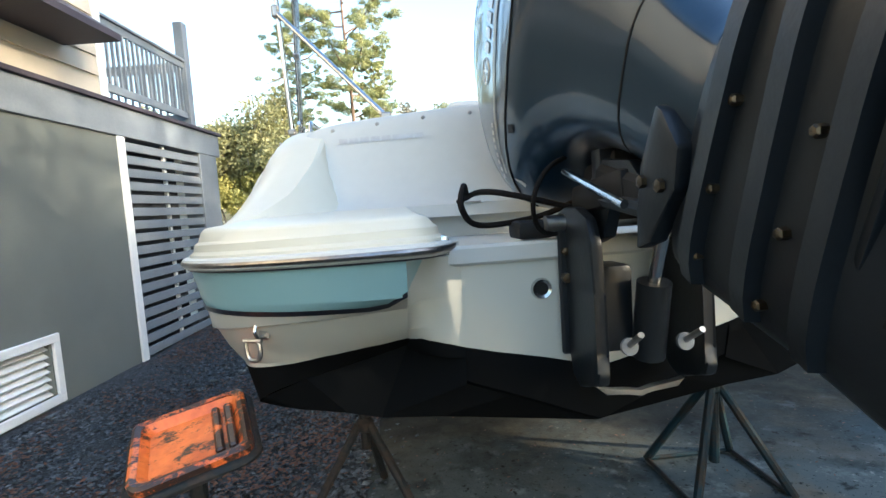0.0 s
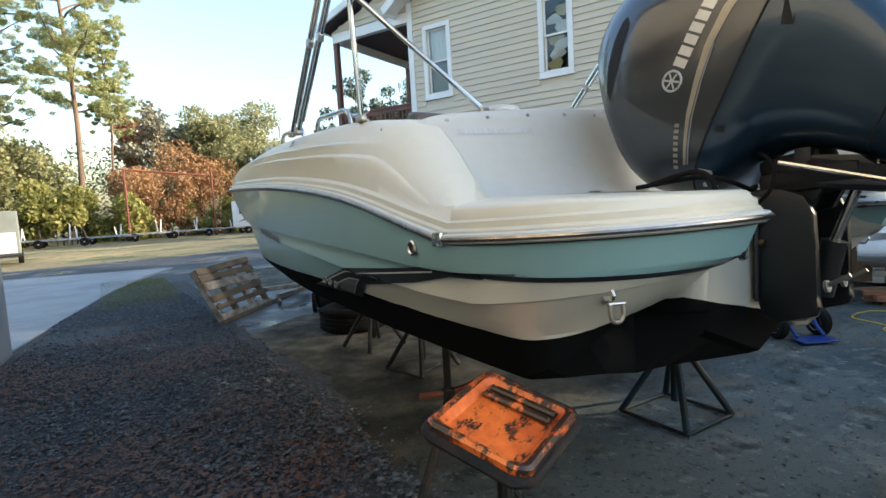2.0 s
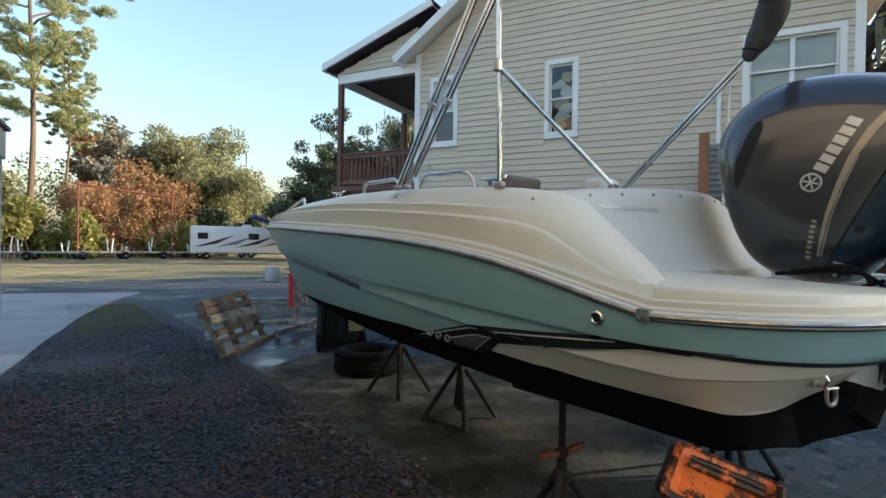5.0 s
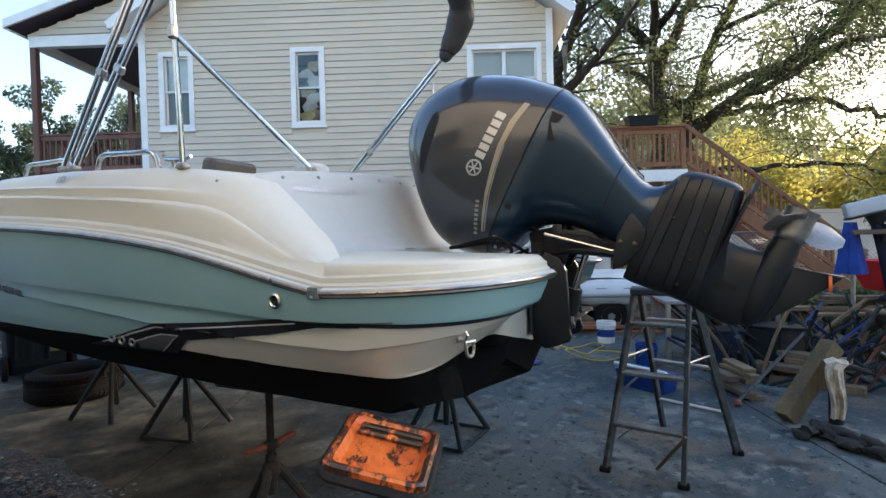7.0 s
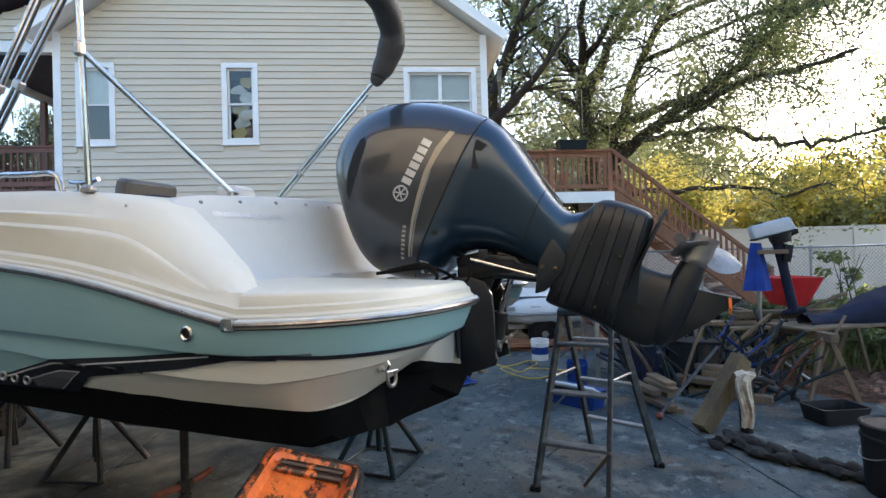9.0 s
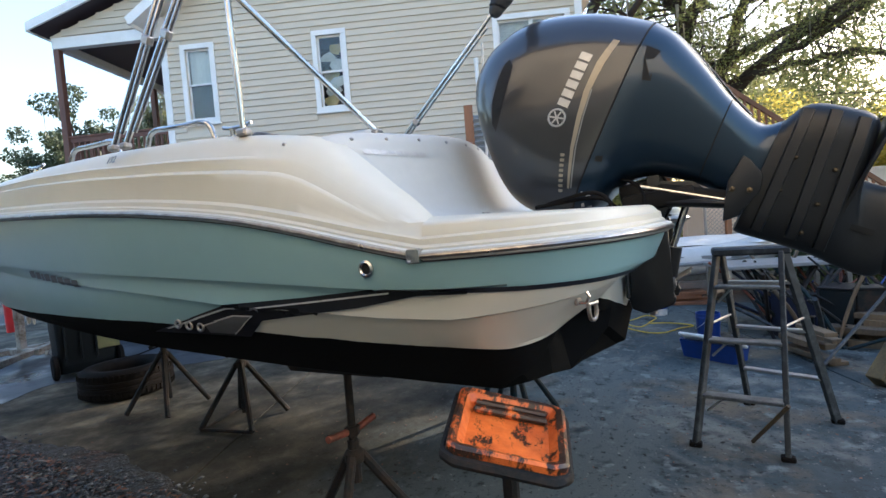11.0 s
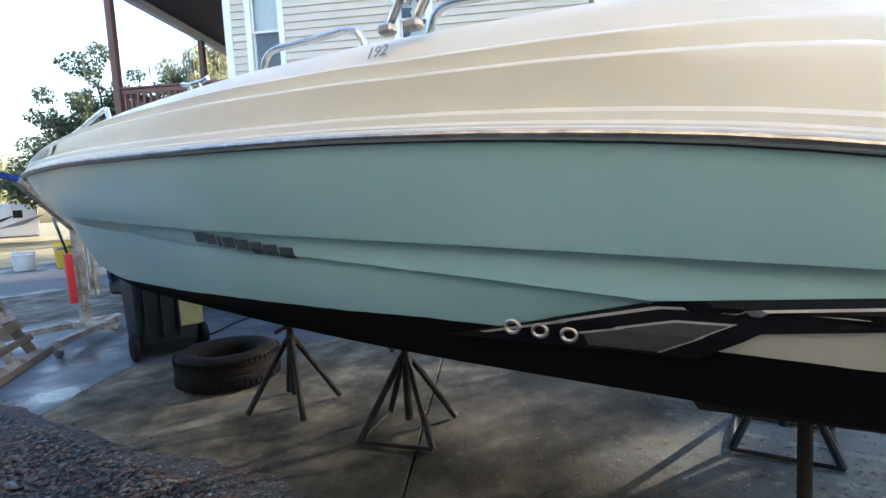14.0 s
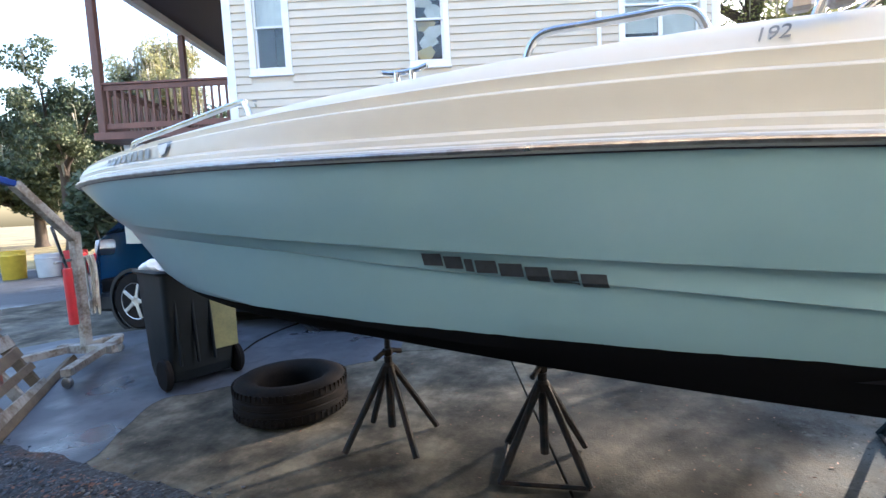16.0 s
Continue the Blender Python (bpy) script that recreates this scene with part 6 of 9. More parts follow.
# clamp bracket on the transom
for s in BOTH:
    brk = [(0.05, 1.375), (0.04, 1.435), (-0.02, 1.455), (-0.10, 1.455), (-0.165, 1.43), (-0.195, 1.37), (-0.20, 1.25), (-0.195, 1.10), (-0.215, 1.06), (-0.205, 1.03), (-0.17, 1.02), (-0.09, 0.99), (-0.035, 1.01), (-0.015, 1.08), (-0.02, 1.37)]
    bm = prism([(y, z) for y, z in brk], 0.03, Matrix(((0, 0, 1, s * 0.135 - 0.015), (1, 0, 0, 0), (0, 1, 0, 0), (0, 0, 0, 1))), 0.01)
    part("clamp_bracket", bm, M["leg_black"], engine, "satin black clamp bracket")
    part("bracket_flange", span((-0.17 if s < 0 else 0.10, -0.03, 1.06), (-0.10 if s < 0 else 0.17, -0.015, 1.40), 0.006), M["leg_black"], engine)
    for z in (1.34,):
        part("bracket_bolt", lathe([(0.011, 0), (0.011, 0.014), (0.0005, 0.016)], 6, pose(s * 0.155, -0.03, z, 90, 0, 0), caps=False), M["brass"], engine)
    part("bracket_bolt", lathe([(0.014, 0), (0.014, 0.02), (0.0005, 0.022)], 6, pose(s * 0.155, -0.03, 1.27, 90, 0, 0), caps=False), M["brass"], engine)
    part("anode", lathe([(0.021, 0), (0.021, 0.01), (0.0005, 0.012)], 16, pose(s * 0.07, -0.2, 1.12, 80, 0, 0), caps=False), M["mid_grey"], engine)
    part("trim_rod", tube([(s * 0.07, -0.2, 1.12), (s * 0.073, -0.27, 1.165)], 0.0075, 10), M["dull_steel"], engine)
part("tilt_cylinder", tube([(0.0, -0.16, 1.08), (0.0, -0.2, 1.27)], 0.04, 14), M["leg_black"], engine)
part("tilt_rod", tube([(0.0, -0.2, 1.27), (0.005, -0.28, 1.50)], 0.016, 12), M["chrome"], engine)
part("mid_bracket", box((0.17, 0.2, 0.15), (0.0, -0.1, 1.5), 0.025, turn=(-10, 0, 0), segments=2), M["matt_black"], engine)
part("lower_pan", box((0.26, 0.3, 0.08), (0.0, -0.16, 1.485), 0.03, turn=(-6, 0, 0), segments=2), M["matt_black"], engine)
part("skeg_tag", prism([(0, -0.012), (0.05, -0.016), (0.07, 0.004), (0.045, 0.018), (0, 0.012)], 0.012, pose(-0.006, -1.235, 1.345, 0, 90, 90) @ pose(0, 0, -0.0), 0.002), M["orange"], engine, "orange tag on the skeg tip")
part("trim_pump", box((0.11, 0.1, 0.22), (-0.08, -0.1, 1.2), 0.02, segments=2), M["leg_black"], engine)
for s in BOTH:
    part("swivel_bracket", prism([(-0.10, 1.36), (-0.07, 1.50), (-0.16, 1.565), (-0.30, 1.55), (-0.36, 1.50), (-0.30, 1.47), (-0.20, 1.46), (-0.17, 1.38)], 0.03, Matrix(((0, 0, 1, s * 0.09 - 0.015), (1, 0, 0, 0), (0, 1, 0, 0), (0, 0, 0, 1))), 0.006), M["leg_black"], engine)
part("swivel_bracket", prism([(-0.11, 0), (-0.11, 0.05), (-0.04, 0.02), (0.04, 0.02), (0.11, 0.05), (0.11, 0)], 0.14, pose(0, -0.17, 1.52, 0, 0, 0) @ pose(0, 0, -0.07), 0.006), M["leg_black"], engine)
part("tilt_tube", tube([(-0.2, -0.02, 1.415), (0.2, -0.02, 1.415)], 0.022, 12), M["dull_steel"], engine)
part("support_arm", tube([(-0.1, -0.02, 1.49), (-0.12, -0.46, 1.44)], 0.02, 8), M["leg_black"], engine)
part("link_rod", tube([(-0.17, -0.10, 1.545), (-0.17, -0.41, 1.46)], 0.009, 8), M["chrome"], engine)
part("mount_arm", box((0.06, 0.34, 0.07), (-0.09, -0.32, 1.485), 0.012, turn=(12, 0, 0)), M["matt_black"], engine)
part("sacrificial_anode", prism([(-0.12, 0.012), (-0.09, -0.012), (-0.03, -0.014), (0.0, -0.024), (0.03, -0.012), (0.10, -0.008), (0.12, 0.014), (0.09, 0.004), (0.03, 0.0), (0.0, -0.01), (-0.03, -0.002), (-0.08, 0.0)], 0.02, pose(0, -0.10, 0.985, 90, 0, 0), 0.002), M["dull_steel"], engine)
for k, pts in enumerate(([(-0.36, 0.25, 1.50), (-0.40, 0.05, 1.53), (-0.42, -0.02, 1.47), (-0.36, 0.06, 1.42), (-0.2, 0.08, 1.43), (-0.1, 0.0, 1.47)], [(-0.02, 0.1, 1.62), (-0.2, -0.08, 1.56), (-0.26, -0.12, 1.47), (-0.2, -0.03, 1.39), (-0.05, 0.0, 1.40)], [(-0.38, 0.3, 1.49), (-0.33, 0.05, 1.51), (-0.1, 0.0, 1.45), (0.0, -0.05, 1.44)])):
    part("rigging_hose", tube(curve(pts, 6), 0.0085 if k != 1 else 0.0065, 8), M["rubber"], engine, "black rigging hose")
bm = box((0.10, 0.12, 0.05), (-0.22, 0.05, 1.40), 0.015, segments=2)
part("hose_clamp", bm, M["matt_black"], engine)


# ---- boat stands ----
def jack_stand(x, y, z_top, yaw, paint, label, feet=4, spread=0.27, screw=False, apex=0.42, bars=4):
    st = thing("boat_stand", label, "boat stand", pose(x, y, 0, 0, 0, yaw), "boat stands under the hull")
    ang = [2 * math.pi * (k + 0.5) / feet for k in range(feet)]
    tips = [Vector((spread * math.cos(a), spread * math.sin(a), 0.018)) for a in ang]
    for t in tips:
        part("leg", tube([t, Vector((t.x * 0.09, t.y * 0.09, apex))], 0.0215, 8), M[paint], st)
    for k in range(feet):
        if feet == 4 and not screw and k < bars:
            part("base_bar", tube([tips[k], tips[(k + 1) % feet]], 0.013, 6), M["stand_dark"] if paint == "stand_green" and k % 2 else M[paint], st)
    # centre tube down between the legs, a nut with two bent lugs, and the screw
    part("column", tube([(0, 0, apex - (0.12 if screw else 0.40)), (0, 0, min(apex + 0.07, z_top - 0.1))], 0.026, 10), M[paint], st)
    part("collar", lathe([(0.036, apex - 0.035), (0.044, apex - 0.025), (0.044, apex + 0.012), (0.030, apex + 0.03)], 12), M[paint], st)
    part("screw", tube([(0, 0, apex), (0, 0, z_top - 0.02)], 0.018, 10), M["stand_dark"], st)
    zh = apex + (0.11 if screw else 0.10)
    part("handle", tube([(-0.10, 0.05, zh - 0.025), (-0.035, 0.02, zh), (0.035, -0.02, zh), (0.10, -0.05, zh - 0.025)] if not screw else [(-0.13, 0.06, zh + 0.012), (-0.035, 0.02, zh), (0.035, -0.02, zh), (0.13, -0.06, zh + 0.012)], 0.016, 8), M["rust"] if screw else M[paint], st, "rusty handle bar")
    part("screw_nut", lathe([(0.030, zh - 0.022), (0.034, zh - 0.016), (0.034, zh + 0.016), (0.026, zh + 0.022)], 6), M["stand_dark"], st)
    part("pad", box((0.15, 0.15, 0.022), (0, 0, z_top - 0.005), 0.006, turn=(0, 6, 0)), M["stand_dark"], st, "plate under the hull")
    return st


jack_stand(0.19, 4.02, 0.905, 10, "stand_dark", "dark rusty steel boat stand beneath the forward hull", bars=0, apex=0.50, spread=0.33)
jack_stand(0.19, 3.02, 0.86, 12, "stand_dark", "dark rusty steel boat stand with bars between its feet", bars=2, apex=0.48, spread=0.33)
jack_stand(0.91, 1.0, 0.90, -2, "stand_green", "blue-green tubular boat stand with rusty base", apex=0.5, spread=0.34)
jack_stand(-0.825, 1.07, 0.88, 20, "stand_dark", "black screw-jack boat stand with rusty red handle", feet=3, apex=0.47, spread=0.34, screw=True)
hull_pad = thing("hull_block", "black-stained wooden block between stand and hull", "block", pose(-0.825, 1.07, 0.862))
part("block", prism([(-0.30, 0.05), (-0.26, 0.0), (0.24, -0.005), (0.28, 0.05)], 0.2, pose(0, -0.0, 0, 90, 0, 90) @ pose(0, 0, -0.1), 0.006), M["stand_dark"], hull_pad)

# orange tray on a stand
tray = thing("steel_tray", "chipped orange steel tray on a post stand, scraped and oily", "tray", pose(-1.247, 0.155, 0.0, 0, 0, 17.5))
def rounded(w, h, r, n=5):
    pts = []
    for cx, cy, a0 in ((w / 2 - r, h / 2 - r, 0), (-w / 2 + r, h / 2 - r, 90), (-w / 2 + r, -h / 2 + r, 180), (w / 2 - r, -h / 2 + r, 270)):
        for k in range(n + 1):
            a = radians(a0 + 90 * k / n)
            pts.append((cx + r * math.cos(a), cy + r * math.sin(a)))
    return pts


def tray_mat(name, lo, hi):
    m = mat(name, (0.80, 0.20, 0.03), (0.55, 0.11, 0.018), rough=0.35, scale=5, fine=40, bump=0.2)
    n, l = m.node_tree.nodes, m.node_tree.links
    p = n["Principled BSDF"]
    src = p.inputs["Base Color"].links[0].from_socket
    tc, ns, n2 = n.new("ShaderNodeTexCoord"), n.new("ShaderNodeTexNoise"), n.new("ShaderNodeTexNoise")
    mp = n.new("ShaderNodeMapping")
    mp.inputs["Scale"].default_value = (1, 1.7, 1)
    mp.inputs["Rotation"].default_value = (0, 0, 0.5)
    l.new(tc.outputs["Object"], mp.inputs["Vector"])
    ns.inputs["Scale"].default_value, ns.inputs["Detail"].default_value, ns.inputs["Roughness"].default_value = 9.0, 9.0, 0.78
    l.new(mp.outputs["Vector"], ns.inputs["Vector"])
    mr = n.new("ShaderNodeMapRange")
    mr.inputs["From Min"].default_value, mr.inputs["From Max"].default_value = lo, hi
    l.new(ns.outputs["Fac"], mr.inputs["Value"])
    mix = n.new("ShaderNodeMix")
    mix.data_type = "RGBA"
    l.new(mr.outputs["Result"], mix.inputs["Factor"])
    l.new(src, mix.inputs["A"])
    mix.inputs["B"].default_value = (0.035, 0.02, 0.014, 1)
    l.new(mix.outputs["Result"], p.inputs["Base Color"])
    return m


M["tray"] = tray_mat("scraped_orange_enamel", 0.535, 0.585)
M["tray_crust"] = tray_mat("flaking_orange_and_rust", 0.44, 0.50)
W, H = 0.315, 0.315
rings = [(rounded(W, H, 0.035), 0.0), (rounded(W, H, 0.035), 0.035), (rounded(W - 0.02, H - 0.02, 0.03), 0.042), (rounded(W - 0.05, H - 0.05, 0.025), 0.036), (rounded(W - 0.09, H - 0.09, 0.03), 0.012)]
bm = loft([[Vector((x, y, z)) for x, y in r] for r, z in rings[3:]], True)
bm.faces.new([v for v in bm.verts if abs(v.co.z - 0.012) < 1e-5])
bmesh.ops.recalc_face_normals(bm, faces=bm.faces)
pan = part("pan", bm, M["tray"], tray, "scraped orange pan floor")
pan.matrix_basis = pose(0, 0, 0.848, 13, -10, 0)
bm = loft([[Vector((x, y, z)) for x, y in r] for r, z in rings[:4]], True)
bm.faces.new([v for v in bm.verts if abs(v.co.z) < 1e-5])
for v in bm.verts:
    v.co += Vector((1, 1, 1)) * 0.006 * noise.noise(v.co * 24)
bmesh.ops.recalc_face_normals(bm, faces=bm.faces)
lip = part("pan_edge", bm, M["tray_crust"], tray, "flaking rusty edge")
lip.matrix_basis = pan.matrix_basis
bm = tube([(x, y, 0.0) for x, y in rounded(W + 0.006, H + 0.006, 0.035)], 0.014, 8, closed=True)
for v in bm.verts:
    v.co += Vector((1, 1, 1)) * 0.007 * noise.noise(v.co * 30)
rim = part("rim", bm, M["stand_dark"], tray, "dark oily rim")
rim.matrix_basis = pose(0, 0, 0.85, 13, -10, 0)
for k in (0.07, 0.105):
    rib = part("rib", box((0.024, H - 0.10, 0.02), (k, 0, 0.022), 0.006), M["tray_crust"], tray)
    rib.matrix_basis = pan.matrix_basis
part("post", tube([(0, 0, 0.05), (0, 0, 0.84)], 0.024, 10), M["stand_dark"], tray)
for k in range(4):
    a = math.pi / 2 * k
    part("foot", tube([(0, 0, 0.3), (0.17 * math.cos(a), 0.17 * math.sin(a), 0.015)], 0.014, 6), M["stand_dark"], tray)


# ---- step ladder below the engine ----
ladder = thing("step_ladder", "worn dark fibreglass step ladder with aluminium steps", "ladder", pose(0, 0, 0))
A1, A2, B1, B2 = Vector((0.79, -0.20, 0.0)), Vector((0.74, -0.66, 0.0)), Vector((1.61, -0.51, 0.0)), Vector((1.40, -0.985, 0.0))
TOPZ = 1.13
t1, t2 = Vector((1.13, -0.36, TOPZ)), Vector((1.10, -0.70, TOPZ))
u1, u2 = Vector((1.22, -0.385, TOPZ)), Vector((1.19, -0.72, TOPZ))


def rail_bar(a, b, w=0.075, d=0.028):
    m = look(a, b)
    length = (b - a).length
    bm = box((d, w, length), (0, 0, -length / 2), 0.005)
    bm.transform(m)
    return bm


for a, b in ((A1, t1), (A2, t2), (B1, u1), (B2, u2)):
    part("rail", rail_bar(a, b, 0.055, 0.03), M["fibreglass_rail"], ladder)
    part("shoe", box((0.05, 0.07, 0.03), (a.x, a.y, 0.015), 0.006), M["rubber"], ladder)
part("top_cap", box((0.16, 0.42, 0.05), ((t1.x + u2.x) / 2, (t1.y + u2.y) / 2, TOPZ + 0.01), 0.012, turn=(0, 0, 4)), M["fibreglass_rail"], ladder)
for k in range(1, 4):
    f = k * 0.28 - 0.02
    p, q = A1.lerp(t1, f), A2.lerp(t2, f)
    c = (p + q) / 2
    part("step", box(((p - q).length - 0.02, 0.085, 0.022), c, 0.004, turn=(0, 0, math.degrees(math.atan2(p.y - q.y, p.x - q.x)))), M["worn_step"], ladder)
    part("step_brace", tube([p.lerp(q, 0.06) + Vector((0, 0, -0.1)), p.lerp(q, 0.3)], 0.008, 6), M["aluminium"], ladder)
    p, q = B1.lerp(u1, f), B2.lerp(u2, f)
    part("brace_bar", box(((p - q).length, 0.05, 0.02), (p + q) / 2, 0.004, turn=(0, 0, math.degrees(math.atan2(p.y - q.y, p.x - q.x)))), M["aluminium"], ladder)
for a, b, c, d in ((A1, t1, B1, u1), (A2, t2, B2, u2)):
    part("spreader", tube([a.lerp(b, 0.62), c.lerp(d, 0.62)], 0.008, 6), M["dull_steel"], ladder)
part("loose_slat", tube([A2.lerp(B2, 0.05) + Vector((0, 0, 0.3)), Vector((0.93, -0.5, 0.01))], 0.012, 6), M["old_wood"], ladder)

# ---- tyre, bin, hoist, car beyond the bow ----
tyre = thing("tyre", "worn black car tyre lying on the concrete", "tyre", pose(0.42, 5.05, 0.0) @ Matrix.Scale(1.22, 4))
prof = [(0.205, 0.03), (0.20, 0.06), (0.20, 0.17), (0.205, 0.205), (0.25, 0.235), (0.30, 0.235), (0.335, 0.215), (0.345, 0.19)]
bm = lathe(prof + [(0.348, 0.17), (0.341, 0.165), (0.341, 0.155), (0.35, 0.15), (0.35, 0.125), (0.342, 0.12), (0.342, 0.11), (0.35, 0.105), (0.35, 0.08), (0.342, 0.075), (0.342, 0.065), (0.347, 0.06), (0.345, 0.04), (0.335, 0.018), (0.30, 0.0), (0.25, 0.0)], 48, caps=False)
ring0 = [v for v in bm.verts]
bm.faces.ensure_lookup_table()
part("carcass", bm, M["rubber"], tyre, angle=50)
part("lining", lathe([(0.205, 0.03), (0.27, 0.03), (0.30, 0.06), (0.305, 0.12), (0.30, 0.17), (0.26, 0.205), (0.205, 0.205)], 40, caps=False), M["rubber"], tyre)
bm = bmesh.new()
for k in range(56):
    a = 2 * math.pi * k / 56
    for zz in (0.05, 0.19):
        box((0.012, 0.016, 0.04), (0.345 * math.cos(a), 0.345 * math.sin(a), zz), 0.0, (0, 0, math.degrees(a)), bm)
part("tread_lug", bm, M["rubber"], tyre, angle=0)["kind"] = "stuff"

bin_ = thing("wheeled_bin", "dark wheeled rubbish bin, overfull with rags", "rubbish bin", pose(0.76, 6.54, 0, 0, 0, -16.5) @ Matrix.Diagonal((1, 1, 1.07, 1)))
def tapered(w0, d0, w1, d1, z0, z1, r=0.05):
    a = [Vector((x, y, z0)) for x, y in rounded(w0, d0, r)]
    b = [Vector((x, y, z1)) for x, y in rounded(w1, d1, r)]
    return a, b


a, b = tapered(0.58, 0.5, 0.64, 0.6, 0.14, 0.98)
part("body", loft([a, b], True, True), M["bin_green"], bin_)
part("base", loft([[Vector((x, y, 0.05)) for x, y in rounded(0.56, 0.44, 0.05)], a], True, True), M["bin_green"], bin_)
part("lip", tube([(x, y, 0.985) for x, y in rounded(0.67, 0.63, 0.06)], 0.022, 6, closed=True), M["bin_green"], bin_)
part("side_panel", box((0.012, 0.24, 0.5), (0.20, -0.286, 0.52), 0.004, turn=(0, 0, 90)), M["bin_tan"], bin_, "faded yellow panel")
for k in range(3):
    part("rib", box((0.02, 0.03, 0.7), (-0.22 + 0.15 * k, -0.285, 0.55), 0.006, turn=(-4, 0, 0)), M["bin_green"], bin_)
for s in (-1, 1):
    part("wheel", lathe([(0.02, -0.03), (0.12, -0.03), (0.135, -0.015), (0.135, 0.015), (0.12, 0.03), (0.02, 0.03)], 22, pose(s * 0.325, -0.2, 0.135, 0, 90, 0)), M["rubber"], bin_)
for k in range(4):
    r = random.Random(k)
    bm = bmesh.new()
    bmesh.ops.create_icosphere(bm, subdivisions=3, radius=0.13)
    for v in bm.verts:
        v.co *= 1 + 0.45 * noise.noise(v.co * 9 + Vector((k * 7, 0, 0)))
        v.co.z *= 0.6
    ob = part("rag", bm, M["curtain"] if k < 2 else M["dark_cloth"], bin_, "crumpled rag")
    ob.matrix_basis = pose(-0.2 + 0.13 * k, 0.1 - 0.1 * (k % 2), 1.0)

hoist = thing("engine_hoist", "worn pale engine hoist with red jack and ropes", "engine hoist", pose(0.78, 8.2, 0, 0, 0, 14))
part("mast", box((0.09, 0.09, 1.3), (0, 0, 0.78), 0.008), M["cart_white"], hoist)
part("boom", rail_bar(Vector((0.02, 0, 1.33)), Vector((-0.62, -0.05, 1.92)), 0.085, 0.085), M["cart_white"], hoist)
part("boom_tip", rail_bar(Vector((-0.62, -0.05, 1.92)), Vector((-0.95, -0.08, 2.0)), 0.06, 0.06), M["blue_plastic"], hoist, "blue boom tip")
part("jack", tube([(-0.12, 0, 0.45), (-0.13, 0, 1.05)], 0.045, 12), M["red_plastic"], hoist, "red hydraulic jack")
part("jack_rod", tube([(-0.13, 0, 1.05), (-0.25, 0, 1.5)], 0.016, 8), M["chrome"], hoist)
part("jack_handle", tube([(-0.25, 0.02, 1.12), (0.22, 0.04, 1.15)], 0.016, 6), M["dull_steel"], hoist)
part("base_leg", box((1.3, 0.09, 0.075), (-0.2, -0.30, 0.15), 0.006, turn=(0, 0, 24)), M["cart_white"], hoist)
part("base_leg", box((1.3, 0.09, 0.075), (-0.1, 0.25, 0.15), 0.006, turn=(0, 0, -20)), M["cart_white"], hoist)
part("cross_beam", box((0.09, 0.7, 0.09), (0.0, 0.0, 0.15), 0.006), M["cart_white"], hoist)
for x, y in ((0.38, -0.04), (0.4, 0.1), (-0.78, -0.56), (-0.7, 0.46)):
    part("caster", lathe([(0.01, -0.02), (0.05, -0.02), (0.055, 0.0), (0.05, 0.02), (0.01, 0.02)], 14, pose(x, y, 0.056, 0, 90, 0)), M["dull_steel"], hoist)
for k in range(9):
    r = random.Random(k)
    x, y = 0.09 + r.uniform(-0.03, 0.05), -0.06 + r.uniform(-0.03, 0.03)
    z1 = r.uniform(0.55, 0.85)
    part("rope", tube(curve([(x, y, 1.16), (x + 0.03, y - 0.02, 1.0), (x + 0.02, y - 0.01, z1), (x + 0.05, y, z1 - 0.03), (x + 0.06, y, 1.0), (x + 0.03, y, 1.17)], 4), 0.009, 5), M["cream_rag"], hoist, "hanging rope")
part("chain", tube([(0.12, 0.03, 1.15), (0.14, 0.03, 0.5)], 0.012, 6), M["dull_steel"], hoist)
part("tackle", box((0.05, 0.04, 0.11), (0.14, 0.03, 0.62), 0.012), M["dull_steel"], hoist)

pallet = thing("pallet_cart", "worn wooden pallet leaning steeply beside the hoist", "pallet", pose(-0.37, 7.14, 0.0, 0, 0, 49))
tilt = pose(0, 0, 0.05, 62, 0, 0)
for k, x in enumerate((-0.68, -0.22, 0.24, 0.68)):
    ob = part("bearer", box((0.06, 0.84, 0.085), (x, 0.40, -0.055), 0.006), M["old_wood"] if k % 2 else M["cart_white"], pallet)
    ob.matrix_basis = tilt
for k, (y, w) in enumerate(((0.03, 0.11), (0.21, 0.07), (0.36, 0.1), (0.52, 0.12), (0.66, 0.09), (0.79, 0.1))):
    ob = part("board", box((1.45, w, 0.024), (0.02 * (k % 2), y, 0), 0.004, turn=(0, 0, (k % 3 - 1) * 1.6)), M["old_wood"] if k % 3 else M["cart_white"], pallet, "split weathered board")
    ob.matrix_basis = tilt
ob = part("end_rail", box((2.5, 0.07, 0.09), (0.5, -0.02, -0.03), 0.006), M["old_wood"], pallet, "yellowed timber end rail")
ob.matrix_basis = tilt
ob = part("red_strap", box((0.42, 0.035, 0.012), (0.2, 0.3, -0.03), 0.004, turn=(0, 0, 35)), M["rust"], pallet)
ob.matrix_basis = tilt

